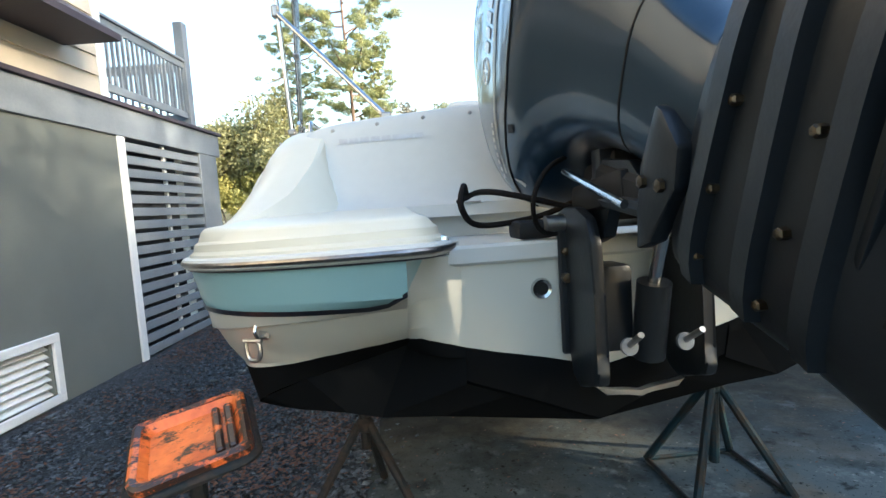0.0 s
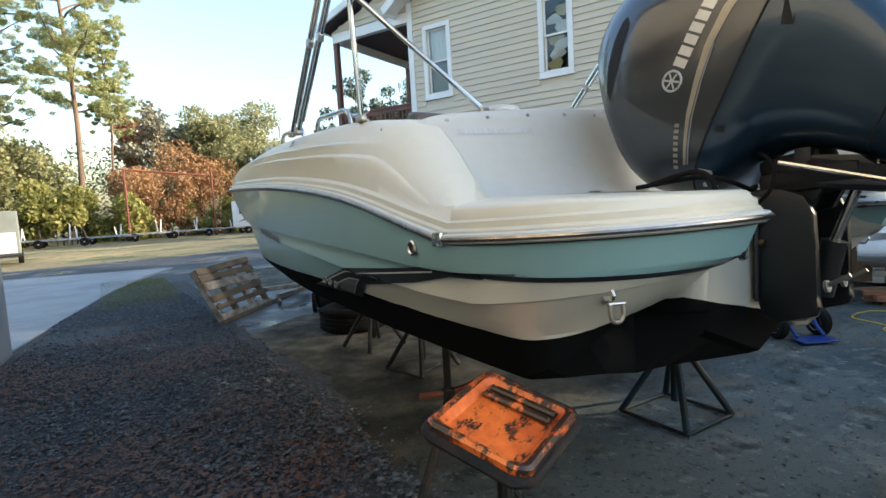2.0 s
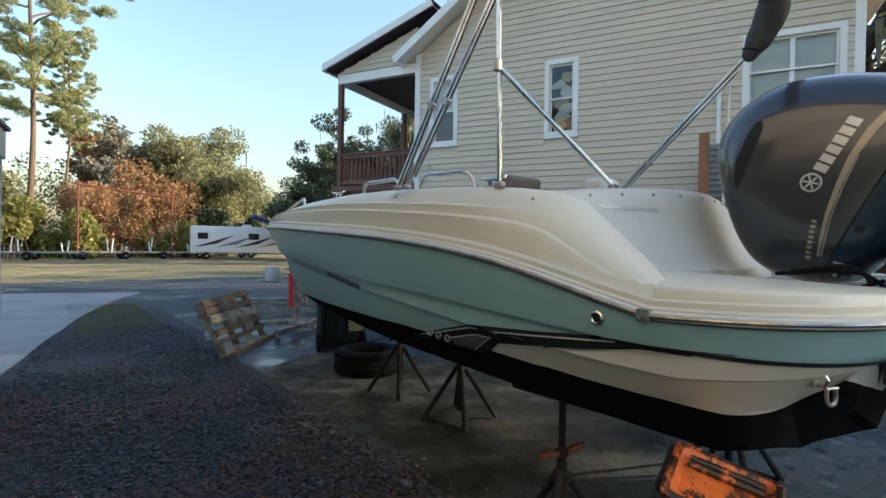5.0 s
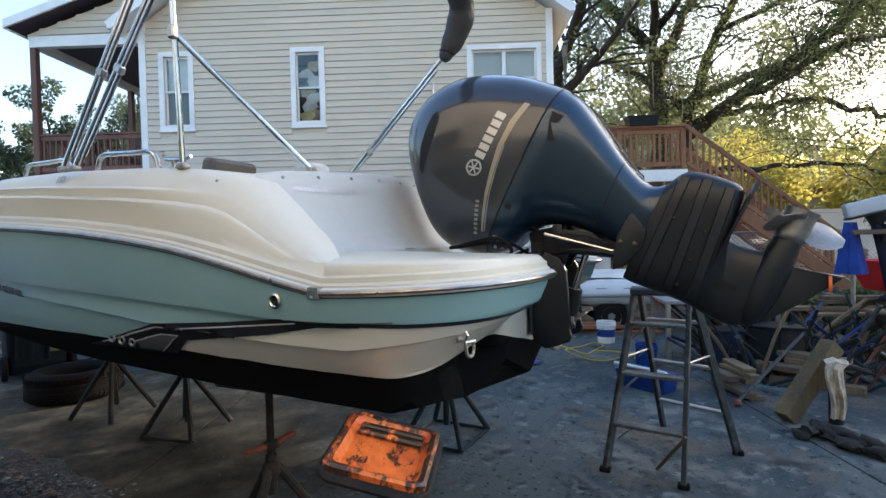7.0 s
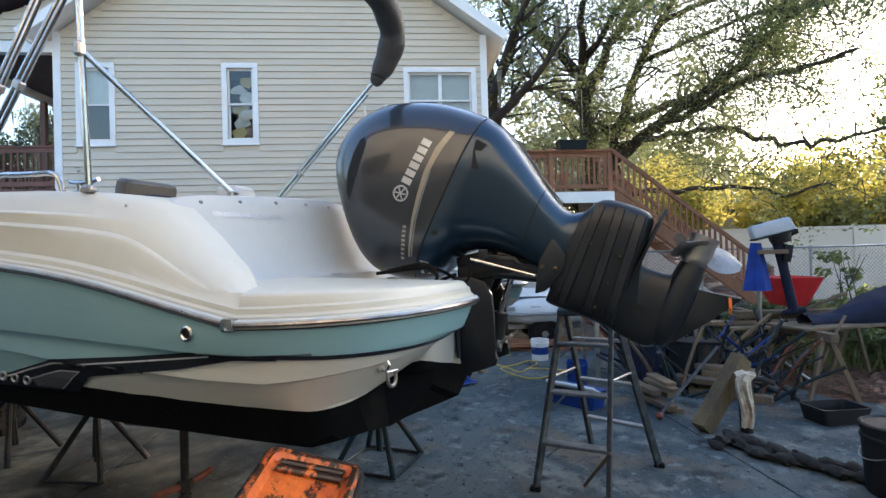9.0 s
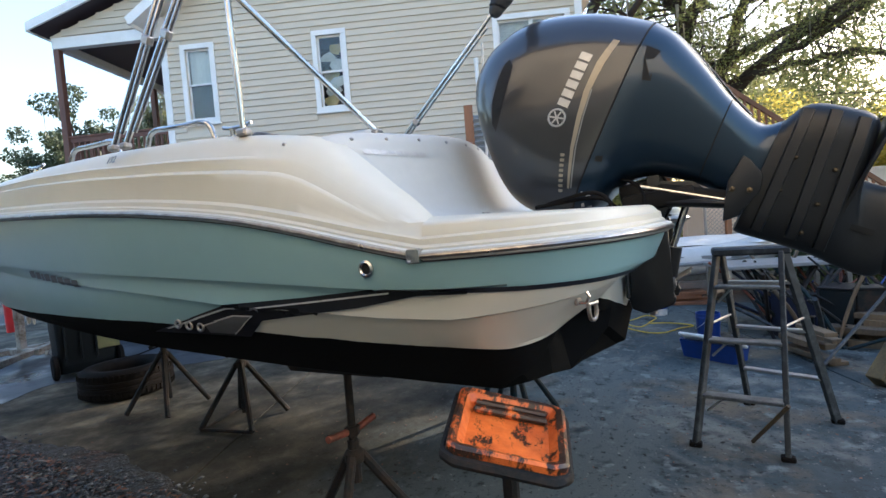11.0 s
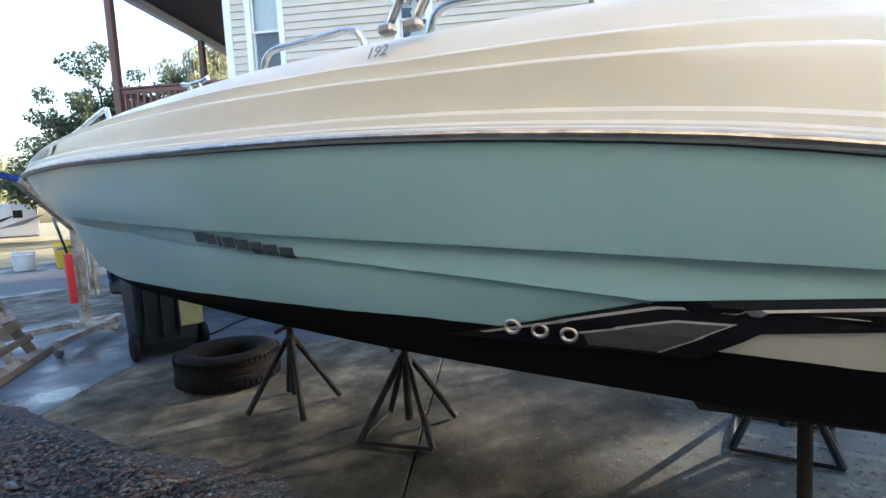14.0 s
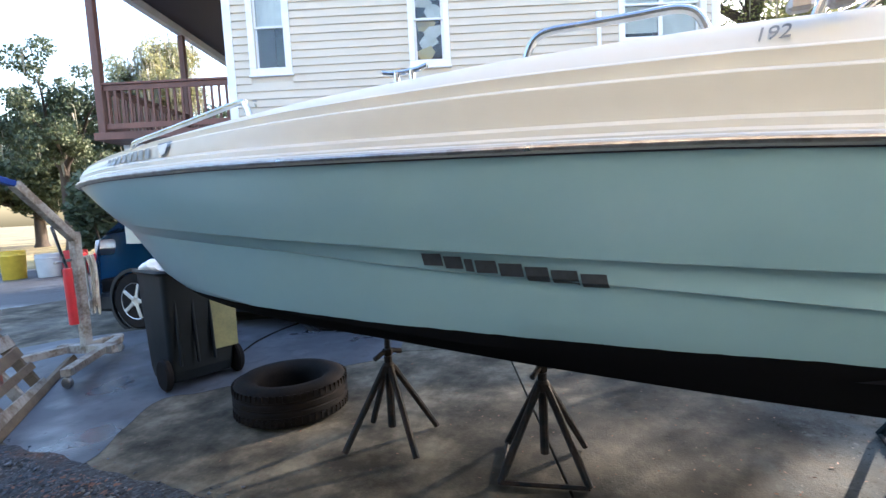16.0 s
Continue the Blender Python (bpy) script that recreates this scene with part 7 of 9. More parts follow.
# blue car seen beyond the bow
car = thing("parked_car", "dark blue hatchback parked behind the bin", "car", pose(2.87, 10.26, 0, 0, 0, -80) @ Matrix.Diagonal((1.12, 1.12, 1.2, 1)))
side = [(-0.02, 0.34), (0.0, 0.78), (0.10, 1.06), (0.7, 1.26), (1.05, 1.34), (1.65, 1.76), (2.1, 1.84), (3.1, 1.82), (3.95, 1.6), (4.15, 1.2), (4.2, 0.72), (4.18, 0.34)]
rows = []
for s, ins, top in ((-0.86, 0.10, 0.0), (-0.9, 0.0, 0.0), (-0.84, 0.0, 0.02), (-0.62, 0.0, 0.05), (0, -0.03, 0.07), (0.62, 0.0, 0.05), (0.84, 0.0, 0.02), (0.9, 0.0, 0.0), (0.86, 0.10, 0)):
    row = []
    for x, z in side:
        taper = 1 - 0.16 * max(0, z - 1.28) / 0.5
        row.append(Vector((x + (0.1 if abs(s) > 0.8 and x < 0.2 else 0) + (0.22 * (abs(s)) ** 3 if x < 0.2 else 0), s * taper, z + (top if z > 0.7 else 0))))
    rows.append(row)
bm = loft(rows)
bmesh.ops.recalc_face_normals(bm, faces=bm.faces)
part("body", bm, M["car_blue"], car, angle=45)
part("sill", box((4.0, 1.7, 0.22), (2.1, 0, 0.3), 0.04), M["matt_black"], car)
for s in (-1, 1):
    for x in (0.82, 3.4):
        wm = pose(x, s * 0.8, 0.33, 90, 0, 0)
        wh = part("wheel", lathe([(0.2, -0.1), (0.31, -0.1), (0.335, -0.07), (0.335, 0.07), (0.31, 0.1), (0.2, 0.1)], 30, wm), M["rubber"], car)
        part("rim", lathe([(0.0005, -s * 0.0 + 0.1), (0.06, 0.105), (0.075, 0.085), (0.19, 0.09), (0.215, 0.104)], 26, wm @ (Matrix() if s < 0 else pose(0, 0, 0, 180, 0, 0)), caps=False), M["dull_steel"], wh)
        for k in range(5):
            a = 2 * math.pi * k / 5
            m = wm @ (Matrix() if s < 0 else pose(0, 0, 0, 180, 0, 0)) @ pose(0.12 * math.cos(a), 0.12 * math.sin(a), 0.1, 0, 0, math.degrees(a))
            b_ = box((0.17, 0.045, 0.02), (0, 0, 0), 0.006)
            b_.transform(m)
            part("spoke", b_, M["aluminium"], wh)
        part("arch", lathe([(0.345, -0.02), (0.385, -0.02), (0.385, 0.02), (0.345, 0.02)], 30, pose(x, s * 0.895, 0.33, 90, 0, 0), caps=False), M["matt_black"], car)
    part("headlight", box((0.3, 0.22, 0.13), (0.22, s * 0.70, 0.96), 0.04, turn=(0, -18, s * 38), segments=2), M["silver"], car)
    part("side_window", prism([(1.2, 1.37), (1.7, 1.72), (2.1, 1.78), (3.0, 1.76), (3.6, 1.5), (3.4, 1.37)], 0.01, pose(0, s * 0.845, 0, 90, 0, 0)), M["matt_black"], car, "dark tinted side glass")
part("windscreen", prism([(-0.68, 0), (0.68, 0), (0.58, 0.68), (-0.58, 0.68)], 0.01, pose(1.04, 0, 1.41, 35, 0, -90)), M["matt_black"], car, "dark windscreen")
part("bumper", box((0.2, 1.5, 0.2), (0.06, 0, 0.46), 0.05, segments=2), M["matt_black"], car)


# ---- trees and far things ----
def quads_mesh(name, quads, material):
    n = len(quads)
    me = bpy.data.meshes.new(name)
    me.vertices.add(n * 4)
    me.vertices.foreach_set("co", quads.reshape(-1).astype(np.float32))
    me.loops.add(n * 4)
    me.loops.foreach_set("vertex_index", np.arange(n * 4, dtype=np.int32))
    me.polygons.add(n)
    me.polygons.foreach_set("loop_start", np.arange(0, n * 4, 4, dtype=np.int32))
    me.materials.append(material)
    me.update()
    me.validate()
    return me


def leaves(clumps, count, size, rng, flat=0.6, long=1.6):
    """Leaf blades scattered through round clumps (x, y, z, radius)."""
    c = np.array(clumps, dtype=float)
    w = c[:, 3] ** 2
    pick = rng.choice(len(c), count, p=w / w.sum())
    d = rng.normal(size=(count, 3))
    d /= np.linalg.norm(d, axis=1)[:, None]
    rad = rng.uniform(0.25, 1.0, count) ** 0.6
    p = c[pick, :3] + d * (c[pick, 3] * rad)[:, None] * np.array([1, 1, flat])
    a = rng.normal(size=(count, 3))
    a[:, 2] *= 0.6
    a /= np.linalg.norm(a, axis=1)[:, None]
    b = np.cross(a, rng.normal(size=(count, 3)))
    b /= np.linalg.norm(b, axis=1)[:, None]
    s = size * rng.uniform(0.55, 1.35, count)[:, None]
    u, v = a * s * long * 0.5, b * s * 0.5
    return np.stack([p - u, p + v * 0.9, p + u, p - v * 0.9], axis=1)


def thinned(quads, at):
    """Two gaps through a crown, where the low sun reaches the ground beneath the hull."""
    across = np.array((sun_way.y, -sun_way.x, 0.0)) / math.hypot(sun_way.x, sun_way.y)
    over = np.cross(across, np.array(sun_way))
    mid = quads.mean(axis=1) + np.array(at)
    chance = np.random.default_rng(5).uniform(size=len(quads))
    keep = np.ones(len(quads), bool)
    for spot, wide, high in (((0.52, 2.65, 0.0), 0.45, 0.17), ((0.50, 1.55, 0.0), 0.34, 0.15)):
        p = mid - np.array(spot)
        far = (p @ across / wide) ** 2 + (p @ over / high) ** 2
        keep &= chance < np.interp(far, [0.5, 1.3], [0.0, 1.0])
    return quads[keep]


def limb(rng, start, way, length, r0, r1, bend, steps=7):
    pts, p, d = [Vector(start)], Vector(start), Vector(way).normalized()
    for k in range(steps):
        d = (d + Vector(rng.normal(size=3) * bend) + Vector((0, 0, 0.02))).normalized()
        p = p + d * length / steps
        pts.append(p.copy())
    return pts, [r0 + (r1 - r0) * k / steps for k in range(steps + 1)]


def broadleaf(name, at, height, spread, trunk_r, seed, leaf, count, size, label, bark="bark", fork=0.3, limbs=6, low=0.35, lean=(0, 0), clump=None, moss=0, turn=0.0, top_z=0.0, gap=False):
    rng = np.random.default_rng(seed)
    tree = thing(name, label, "tree", pose(*at))
    bm = bmesh.new()
    top = Vector((lean[0], lean[1], height * fork))
    tube(curve([(0, 0, -0.1), (lean[0] * 0.3, lean[1] * 0.3, height * fork * 0.5), top], 4), [trunk_r * (1.35 if k == 0 else 1.0 - 0.25 * k / 8) for k in range(9)], 10, bm)
    clumps, drops = [], []
    for k in range(limbs):
        a = 2 * math.pi * (k + rng.uniform(-0.25, 0.25)) / limbs + turn
        rise = rng.uniform(low, max(1.1, low + 0.4))
        way = (math.cos(a), math.sin(a), rise)
        ln = spread * rng.uniform(0.75, 1.05)
        pts, rad = limb(rng, top - Vector((0, 0, rng.uniform(0, height * fork * 0.35))), way, ln, trunk_r * 0.55, trunk_r * 0.12, 0.16)
        tube(pts, rad, 7, bm)
        for j in range(2, len(pts)):
            for q in range(2):
                w2 = Vector(rng.normal(size=3))
                w2.z = abs(w2.z) * 0.6
                w2 += (pts[j] - pts[j - 1]).normalized() * 0.8
                ln2 = spread * rng.uniform(0.22, 0.42)
                p2, r2 = limb(rng, pts[j], w2, ln2, rad[j] * 0.5, rad[j] * 0.12, 0.25, 4)
                tube(p2, r2, 5, bm)
                cr = clump or spread * 0.17
                clumps.append((*p2[-1], cr * rng.uniform(0.7, 1.25)))
                clumps.append((*p2[2], cr * rng.uniform(0.5, 0.9)))
                drops.append(p2[-1])
    crown_top = max(c[2] + c[3] * 0.5 for c in clumps)
    if top_z:
        tree.matrix_basis = pose(*at) @ Matrix.Diagonal((1, 1, top_z / crown_top, 1))
    part("trunk", bm, M[bark], tree, "dark bark trunk and limbs", angle=60)
    foliage = leaves(clumps, count, size, rng)
    ob = new("crown", quads_mesh("crown", thinned(foliage, at) if gap else foliage, M[leaf]))
    ob.parent = tree
    ob["kind"] = "stuff"
    if moss:
        quads = []
        for p in drops:
            for _ in range(moss):
                x, y, z = p + Vector(rng.normal(size=3) * 0.35)
                ln, w = rng.uniform(0.3, 1.1) * height / 12, rng.uniform(0.03, 0.09)
                dx, dy = rng.uniform(-1, 1, 2) * w
                quads.append([(x - dx, y - dy, z), (x + dx, y + dy, z), (x + dx * 0.4 + 0.04, y + dy * 0.4, z - ln), (x - dx * 0.2 + 0.04, y - dy * 0.2, z - ln)])
        ob = new("hanging_moss", quads_mesh("hanging_moss", np.array(quads), M["moss"]))
        ob.parent = tree
        ob["kind"] = "stuff"
    return tree


def pine(at, height, seed, crown_from, spread, count, label, r=0.28):
    rng = np.random.default_rng(seed)
    tree = thing("pine_tree", label, "tree", pose(*at))
    bm = bmesh.new()
    pts = [Vector((0.15 * math.sin(k * 0.9 + seed), 0.15 * math.cos(k * 0.7), height * k / 9 - 0.1)) for k in range(10)]
    tube(pts, [0.8 * r * (1 - 0.085 * k) for k in range(10)], 9, bm)
    clumps = []
    n = 26
    for k in range(n):
        f = crown_from + (0.98 - crown_from) * (k / (n - 1))
        a = k * 2.4 + rng.uniform(-0.4, 0.4)
        size = spread * (0.35 + 0.75 * math.sin(math.pi * min(1, (f - crown_from) / (1 - crown_from) * 0.8 + 0.2))) * rng.uniform(0.45, 1.1)
        start = Vector((0, 0, height * f))
        p, rr = limb(rng, start, (math.cos(a), math.sin(a), rng.uniform(-0.05, 0.45)), size, r * 0.28, r * 0.06, 0.14, 6)
        tube(p, rr, 5, bm)
        for j in range(2, 7):
            for _ in range(2):
                q = p[j] + Vector(rng.normal(size=3) * 0.35)
                q.z += 0.15
                clumps.append((*q, rng.uniform(0.3, 0.6) * spread / 4.6))
    part("trunk", bm, M["pine_bark"], tree, "tall bare reddish trunk", angle=60)
    ob = new("crown", quads_mesh("crown", leaves(clumps, int(count * 4.5), 0.06, rng, 0.5, 4.6), M["pine_leaf"]))
    ob.parent = tree
    ob["kind"] = "stuff"


def shrub(name, at, w, d, h, seed, leaf, count, size, label, category="bush"):
    rng = np.random.default_rng(seed)
    ob = thing(name, label, category, pose(*at))
    clumps = [(rng.uniform(-w, w) / 2, rng.uniform(-d, d) / 2, h * rng.uniform(0.08, 0.8) , rng.uniform(0.16, 0.34) * h) for _ in range(max(10, int(w * 2.2)))]
    bm = bmesh.new()
    for c in clumps[:26]:
        tube([(c[0] * 0.7, c[1] * 0.7, -0.1), (c[0] * 0.85, c[1] * 0.85, c[2] * 0.5), c[:3]], [0.05, 0.035, 0.012], 5, bm)
    part("stems", bm, M["bark"], ob)["kind"] = "stuff"
    cr = new("foliage", quads_mesh("foliage", leaves(clumps, count, size, rng, 0.9), M[leaf]))
    cr.parent = ob
    cr["kind"] = "stuff"
    return ob


# great live oak beyond the deck, with a second trunk
def great_oak():
    """A many-stemmed live oak whose long limbs sweep over the yard."""
    rng = np.random.default_rng(17)
    tree = thing("live_oak", "great live oak with sweeping dark limbs and thin leaves", "tree", pose(14.5, -0.1, 0))
    bm = bmesh.new()
    stems = [
        ([(0, 0.3, -0.1), (-0.1, 0.35, 2.5), (-0.13, 0.35, 4.76), (-0.13, 0.41, 6.05), (-0.14, 0.55, 7.2), (-0.22, 1.35, 8.1), (-0.85, 2.25, 9.1), (-1.6, 3.4, 10.2)], 0.46, 0.14),
        ([(-0.13, 0.4, 6.4), (0.4, -0.23, 7.8), (0.9, -1.0, 9.4), (1.35, -1.8, 11.1), (1.5, -2.4, 12.6)], 0.30, 0.07),
        ([(0.2, -0.2, -0.1), (0.35, -0.3, 2.5), (0.4, -0.42, 4.77), (0.4, -0.82, 6.0), (0.4, -1.3, 7.43), (0.35, -2.0, 8.75), (-0.25, -2.9, 9.8), (-0.6, -3.8, 11.0)], 0.40, 0.08),
        ([(0.38, -0.45, 4.5), (-0.14, -1.82, 5.38), (-1.26, -2.9, 5.85), (-2.43, -3.8, 6.45), (-3.6, -4.45, 6.8), (-4.8, -5.4, 7.2)], 0.31, 0.07),
        ([(-0.1, -1.7, 5.25), (-1.25, -2.88, 5.5), (-2.4, -3.7, 5.75), (-3.6, -4.45, 5.5), (-4.5, -5.3, 5.5)], 0.18, 0.05),
        ([(0.4, -0.5, 4.9), (-0.66, -2.05, 4.92), (-1.8, -3.25, 4.67), (-3.07, -4.3, 3.95), (-4.3, -4.9, 3.75), (-5.2, -5.9, 3.9)], 0.17, 0.04),
        ([(0.5, -0.6, 3.4), (-0.17, -2.2, 3.23), (-1.3, -3.1, 3.2), (-2.56, -4.35, 2.87), (-3.8, -5.05, 2.85)], 0.16, 0.03),
        ([(0.2, -0.2, 5.4), (1.8, -2.8, 6.6), (3.0, -5.4, 7.4), (3.6, -7.8, 7.8)], 0.25, 0.07),
        ([(-0.13, 0.4, 6.0), (1.6, 2.0, 7.5), (3.0, 4.0, 8.4)], 0.22, 0.06),
        ([(-0.13, 0.45, 7.0), (-2.0, 0.2, 8.6), (-4.0, -0.8, 9.8), (-5.6, -2.0, 10.6)], 0.2, 0.05),
        ([(-0.14, 0.55, 7.2), (-1.6, -0.6, 8.4), (-3.2, -2.4, 9.0), (-5.0, -4.6, 9.4)], 0.17, 0.04),
        ([(0.35, -2.0, 8.75), (-0.6, -3.8, 8.9), (-1.8, -5.8, 8.8), (-3.0, -8.2, 8.5)], 0.15, 0.04),
        ([(0.9, -1.0, 9.4), (-0.6, -3.2, 9.9), (-2.4, -5.6, 9.9), (-3.8, -7.4, 9.6)], 0.14, 0.04),
        ([(0.4, -1.3, 7.43), (-0.4, -3.4, 7.9), (-1.2, -5.8, 7.9), (-1.8, -8.4, 7.5)], 0.14, 0.03),
    ]
    clumps, drops = [], []
    for pts, r0, r1 in stems:
        c = curve(pts, 4)
        c = [p + Vector(rng.normal(size=3) * 0.05) for p in c]
        n = len(c)
        rad = [0.7 * (r0 + (r1 - r0) * (k / (n - 1)) ** 0.7) for k in range(n)]
        tube(c, rad, 9, bm)
        for k in range(5, n):
            if c[k].z < 2.8:
                continue
            for _ in range(3 if c[k].z > 6.5 else 2 if c[k].z > 4 else 1):
                way = Vector(rng.normal(size=3)) + (c[k] - c[k - 1]).normalized() * 0.6
                way.z = way.z * 0.6 + 0.15
                p1, q1 = limb(rng, c[k], way, rng.uniform(0.9, 2.6), min(0.045, rad[k] * 0.3), 0.009, 0.34, 6)
                tube(p1, q1, 5, bm)
                for m in (3, 5, 6):
                    w2 = Vector(rng.normal(size=3))
                    p2, q2 = limb(rng, p1[m], w2, rng.uniform(0.5, 1.1), 0.010, 0.003, 0.35, 4)
                    tube(p2, q2, 4, bm)
                    clumps.append((*p2[-1], rng.uniform(0.25, 0.6)))
                    if rng.uniform() < 0.2:
                        clumps.append((*p2[2], rng.uniform(0.2, 0.4)))
                    drops.append(p2[-1])
    part("trunk", bm, M["bark"], tree, "dark mossy trunk and limbs", angle=60)
    ob = new("crown", quads_mesh("crown", thinned(leaves([(x, y, z, r * 1.25) for x, y, z, r in clumps], 165000, 0.044, rng, 0.85, 1.8), (14.5, -0.1, 0)), M["oak_leaf"]))
    ob.parent = tree
    ob["kind"] = "stuff"
    quads = []
    for p in drops[::6]:
        for _ in range(1):
            x, y, z = p + Vector(rng.normal(size=3) * 0.25)
            ln, w = rng.uniform(0.2, 0.7), rng.uniform(0.02, 0.05)
            dx, dy = rng.uniform(-1, 1, 2) * w
            quads.append([(x - dx, y - dy, z), (x + dx, y + dy, z), (x + dx * 0.4 + 0.03, y + dy * 0.4, z - ln), (x - dx * 0.2 + 0.03, y - dy * 0.2, z - ln)])
    ob = new("hanging_moss", quads_mesh("hanging_moss", np.array(quads), M["moss"]))
    ob.parent = tree
    ob["kind"] = "stuff"


great_oak()
broadleaf("live_oak", (12.1, 2.4, 0), 13.0, 4.5, 0.30, 9, "oak_leaf", 5000, 0.08, "leaning live oak trunk close behind the house", fork=0.55, limbs=6, low=0.4, lean=(-0.3, 0.5), clump=0.6, moss=2)
# Two oaks outside the view, added to block the low sun.
broadleaf("live_oak", (21.0, -19.5, 0), 10.5, 7.0, 0.4, 21, "oak_leaf", 6000, 0.14, "unseen live oak added at the far corner of the yard", fork=0.3, limbs=8, low=0.25, clump=1.1, moss=2)
broadleaf("live_oak", (18.2, -15.6, 0), 13.0, 5.4, 0.45, 33, "oak_leaf", 70000, 0.13, "unseen live oak added to shade the boat and yard", fork=0.5, limbs=9, low=0.25, clump=1.1, gap=True)
broadleaf("live_oak", (36.0, 1.0, 0), 12.0, 10.0, 0.5, 41, "far_leaf", 16000, 0.26, "distant live oak behind the pale fence", fork=0.3, limbs=8, low=0.2, clump=1.9)
for k, (x, y, w, h, lf) in enumerate(((22, -2.0, 5, 3.4, "bush_leaf"), (21, -7.5, 6, 3.2, "palm_leaf"), (23, -12.5, 7, 4.0, "bush_leaf"), (24, 3.5, 7, 4.2, "palm_leaf"), (30, -4, 9, 6.5, "far_leaf"), (32, -15, 10, 7.0, "far_leaf"), (30, 6, 9, 7.0, "far_leaf"))):
    shrub("tall_shrub", (x, y, 0), w, w * 0.8, h, 50 + k, lf, 15000, 0.2, "backlit yellow-green shrubs beyond the fence" if lf != "far_leaf" else "dim green thicket far behind the fence")

shrub("tall_shrub", (21.0, -4.3, 0.6), 5.0, 4.0, 4.6, 61, "bush_leaf", 16000, 0.11, "sunlit yellow-leaved tree beyond the deck stairs", "tree")
shrub("tall_shrub", (20.5, -8.8, 1.2), 4.0, 3.0, 5.0, 63, "bush_leaf", 6000, 0.12, "thin yellow-green tree beyond the fence", "tree")


def farther(tree, k=1.25):
    """Set a tree of the far line back, and as much larger."""
    x, y, z = tree.matrix_basis.translation
    tree.matrix_basis = pose(-2.6 + (x + 2.6) * k, -0.6 + (y + 0.6) * k, z - 0.1) @ Matrix.Diagonal((k, k, k * 1.22, 1))
    return tree


# far tree line across the field
before = set(scene.collection.objects)
pine((-3.2, 45, 0), 21.5, 5, 0.36, 5.4, 14000, "tall pine with open sunlit crown")
pine((-8.5, 52, 0), 17.0, 8, 0.45, 3.6, 5500, "pine rising behind the trailers")
pine((-1.0, 47.5, 0), 13.0, 15, 0.55, 2.2, 4500, "slender young pine with thin crown", 0.16)
broadleaf("oak_tree", (8.8, 52, 0), 13.2, 6.6, 0.45, 61, "far_leaf", 62000, 0.16, "round-crowned live oak at the field's edge", fork=0.25, limbs=9, low=0.5, clump=1.5, moss=3)
broadleaf("oak_tree", (-10.5, 46, 0), 9.5, 5.5, 0.4, 62, "far_leaf", 50000, 0.18, "moss-hung oak behind the grey trailer", fork=0.3, limbs=8, low=0.4, clump=1.4, moss=6)
broadleaf("oak_tree", (-18, 48, 0), 11, 6.5, 0.4, 63, "far_leaf", 40000, 0.2, "oak at the end of the tree line", fork=0.3, limbs=8, low=0.4, clump=1.5, moss=3)
broadleaf("bare_tree", (2.6, 50, 0), 13, 3.0, 0.2, 64, "moss", 2500, 0.2, "bare pale winter tree", "pine_bark", fork=0.5, limbs=7, low=1.2, clump=0.5)
broadleaf("bare_tree", (0.6, 54, 0), 12, 3.0, 0.2, 65, "rust_leaf", 2500, 0.22, "nearly bare winter tree with a few leaves", "pine_bark", fork=0.5, limbs=7, low=1.2, clump=0.5)
for k, (x, y, w, h, lf) in enumerate(((4.6, 48, 5, 6.2, "rust_leaf"), (1.4, 46, 5, 4.6, "rust_leaf"), (-1.8, 43, 4, 3.4, "palm_leaf"), (-5.0, 43, 5, 4.0, "palm_leaf"), (-7.5, 47, 6, 5.5, "far_leaf"), (5.5, 45, 4, 2.6, "palm_leaf"), (10.5, 47, 6, 3.4, "dark_leaf"), (-12, 42, 7, 4.4, "palm_leaf"), (-20, 40, 8, 5, "far_leaf"), (16, 60, 8, 6, "far_leaf"), (-3, 58, 14, 8, "far_leaf"), (6, 62, 14, 8, "far_leaf"), (-15, 60, 14, 9, "far_leaf"))):
    shrub("thicket", (x, y, 0), w, 3.0, h, 80 + k, lf, 11000, 0.13 if lf == "rust_leaf" else 0.17, {"rust_leaf": "rust-brown autumn thicket at the field edge", "palm_leaf": "sunlit yellow-green palmetto thicket", "far_leaf": "dull green thicket of scrub trees", "dark_leaf": "dark evergreen thicket beside the camper"}[lf])
for ob in [o for o in scene.collection.objects if o not in before and not o.parent]:
    farther(ob)
# dark oaks behind the porch
broadleaf("oak_tree", (19.0, 44, 0), 10.5, 6.5, 0.4, 71, "dark_leaf", 50000, 0.18, "dark live oak behind the porch", fork=0.25, limbs=8, low=0.3, clump=1.4, moss=3)
broadleaf("oak_tree", (27.0, 42, 0), 13.0, 7.0, 0.45, 72, "dark_leaf", 50000, 0.18, "tall dark oak behind the porch", fork=0.3, limbs=8, low=0.4, clump=1.5, moss=4)
broadleaf("oak_tree", (15.6, 34.4, 0), 10.6, 4.2, 0.3, 73, "dark_leaf", 36000, 0.115, "dark oak with drooping boughs near the drive", fork=0.4, limbs=9, low=0.25, clump=0.7, moss=1, top_z=10.9)
broadleaf("oak_tree", (20.3, 32.0, 0), 13.0, 2.9, 0.35, 74, "far_leaf", 30000, 0.1, "moss-hung oak seen past the porch post", fork=0.6, limbs=9, low=0.2, clump=0.7, moss=14, top_z=13.2)
shrub("evergreen_bush", (9.2, 19.5, 0), 3.0, 2.5, 3.0, 75, "dark_leaf", 14000, 0.14, "dark evergreen bush behind the hoist")
shrub("evergreen_bush", (12.5, 24, 0), 4.5, 3.0, 3.2, 76, "dark_leaf", 14000, 0.16, "dark evergreen bush beyond the drive")


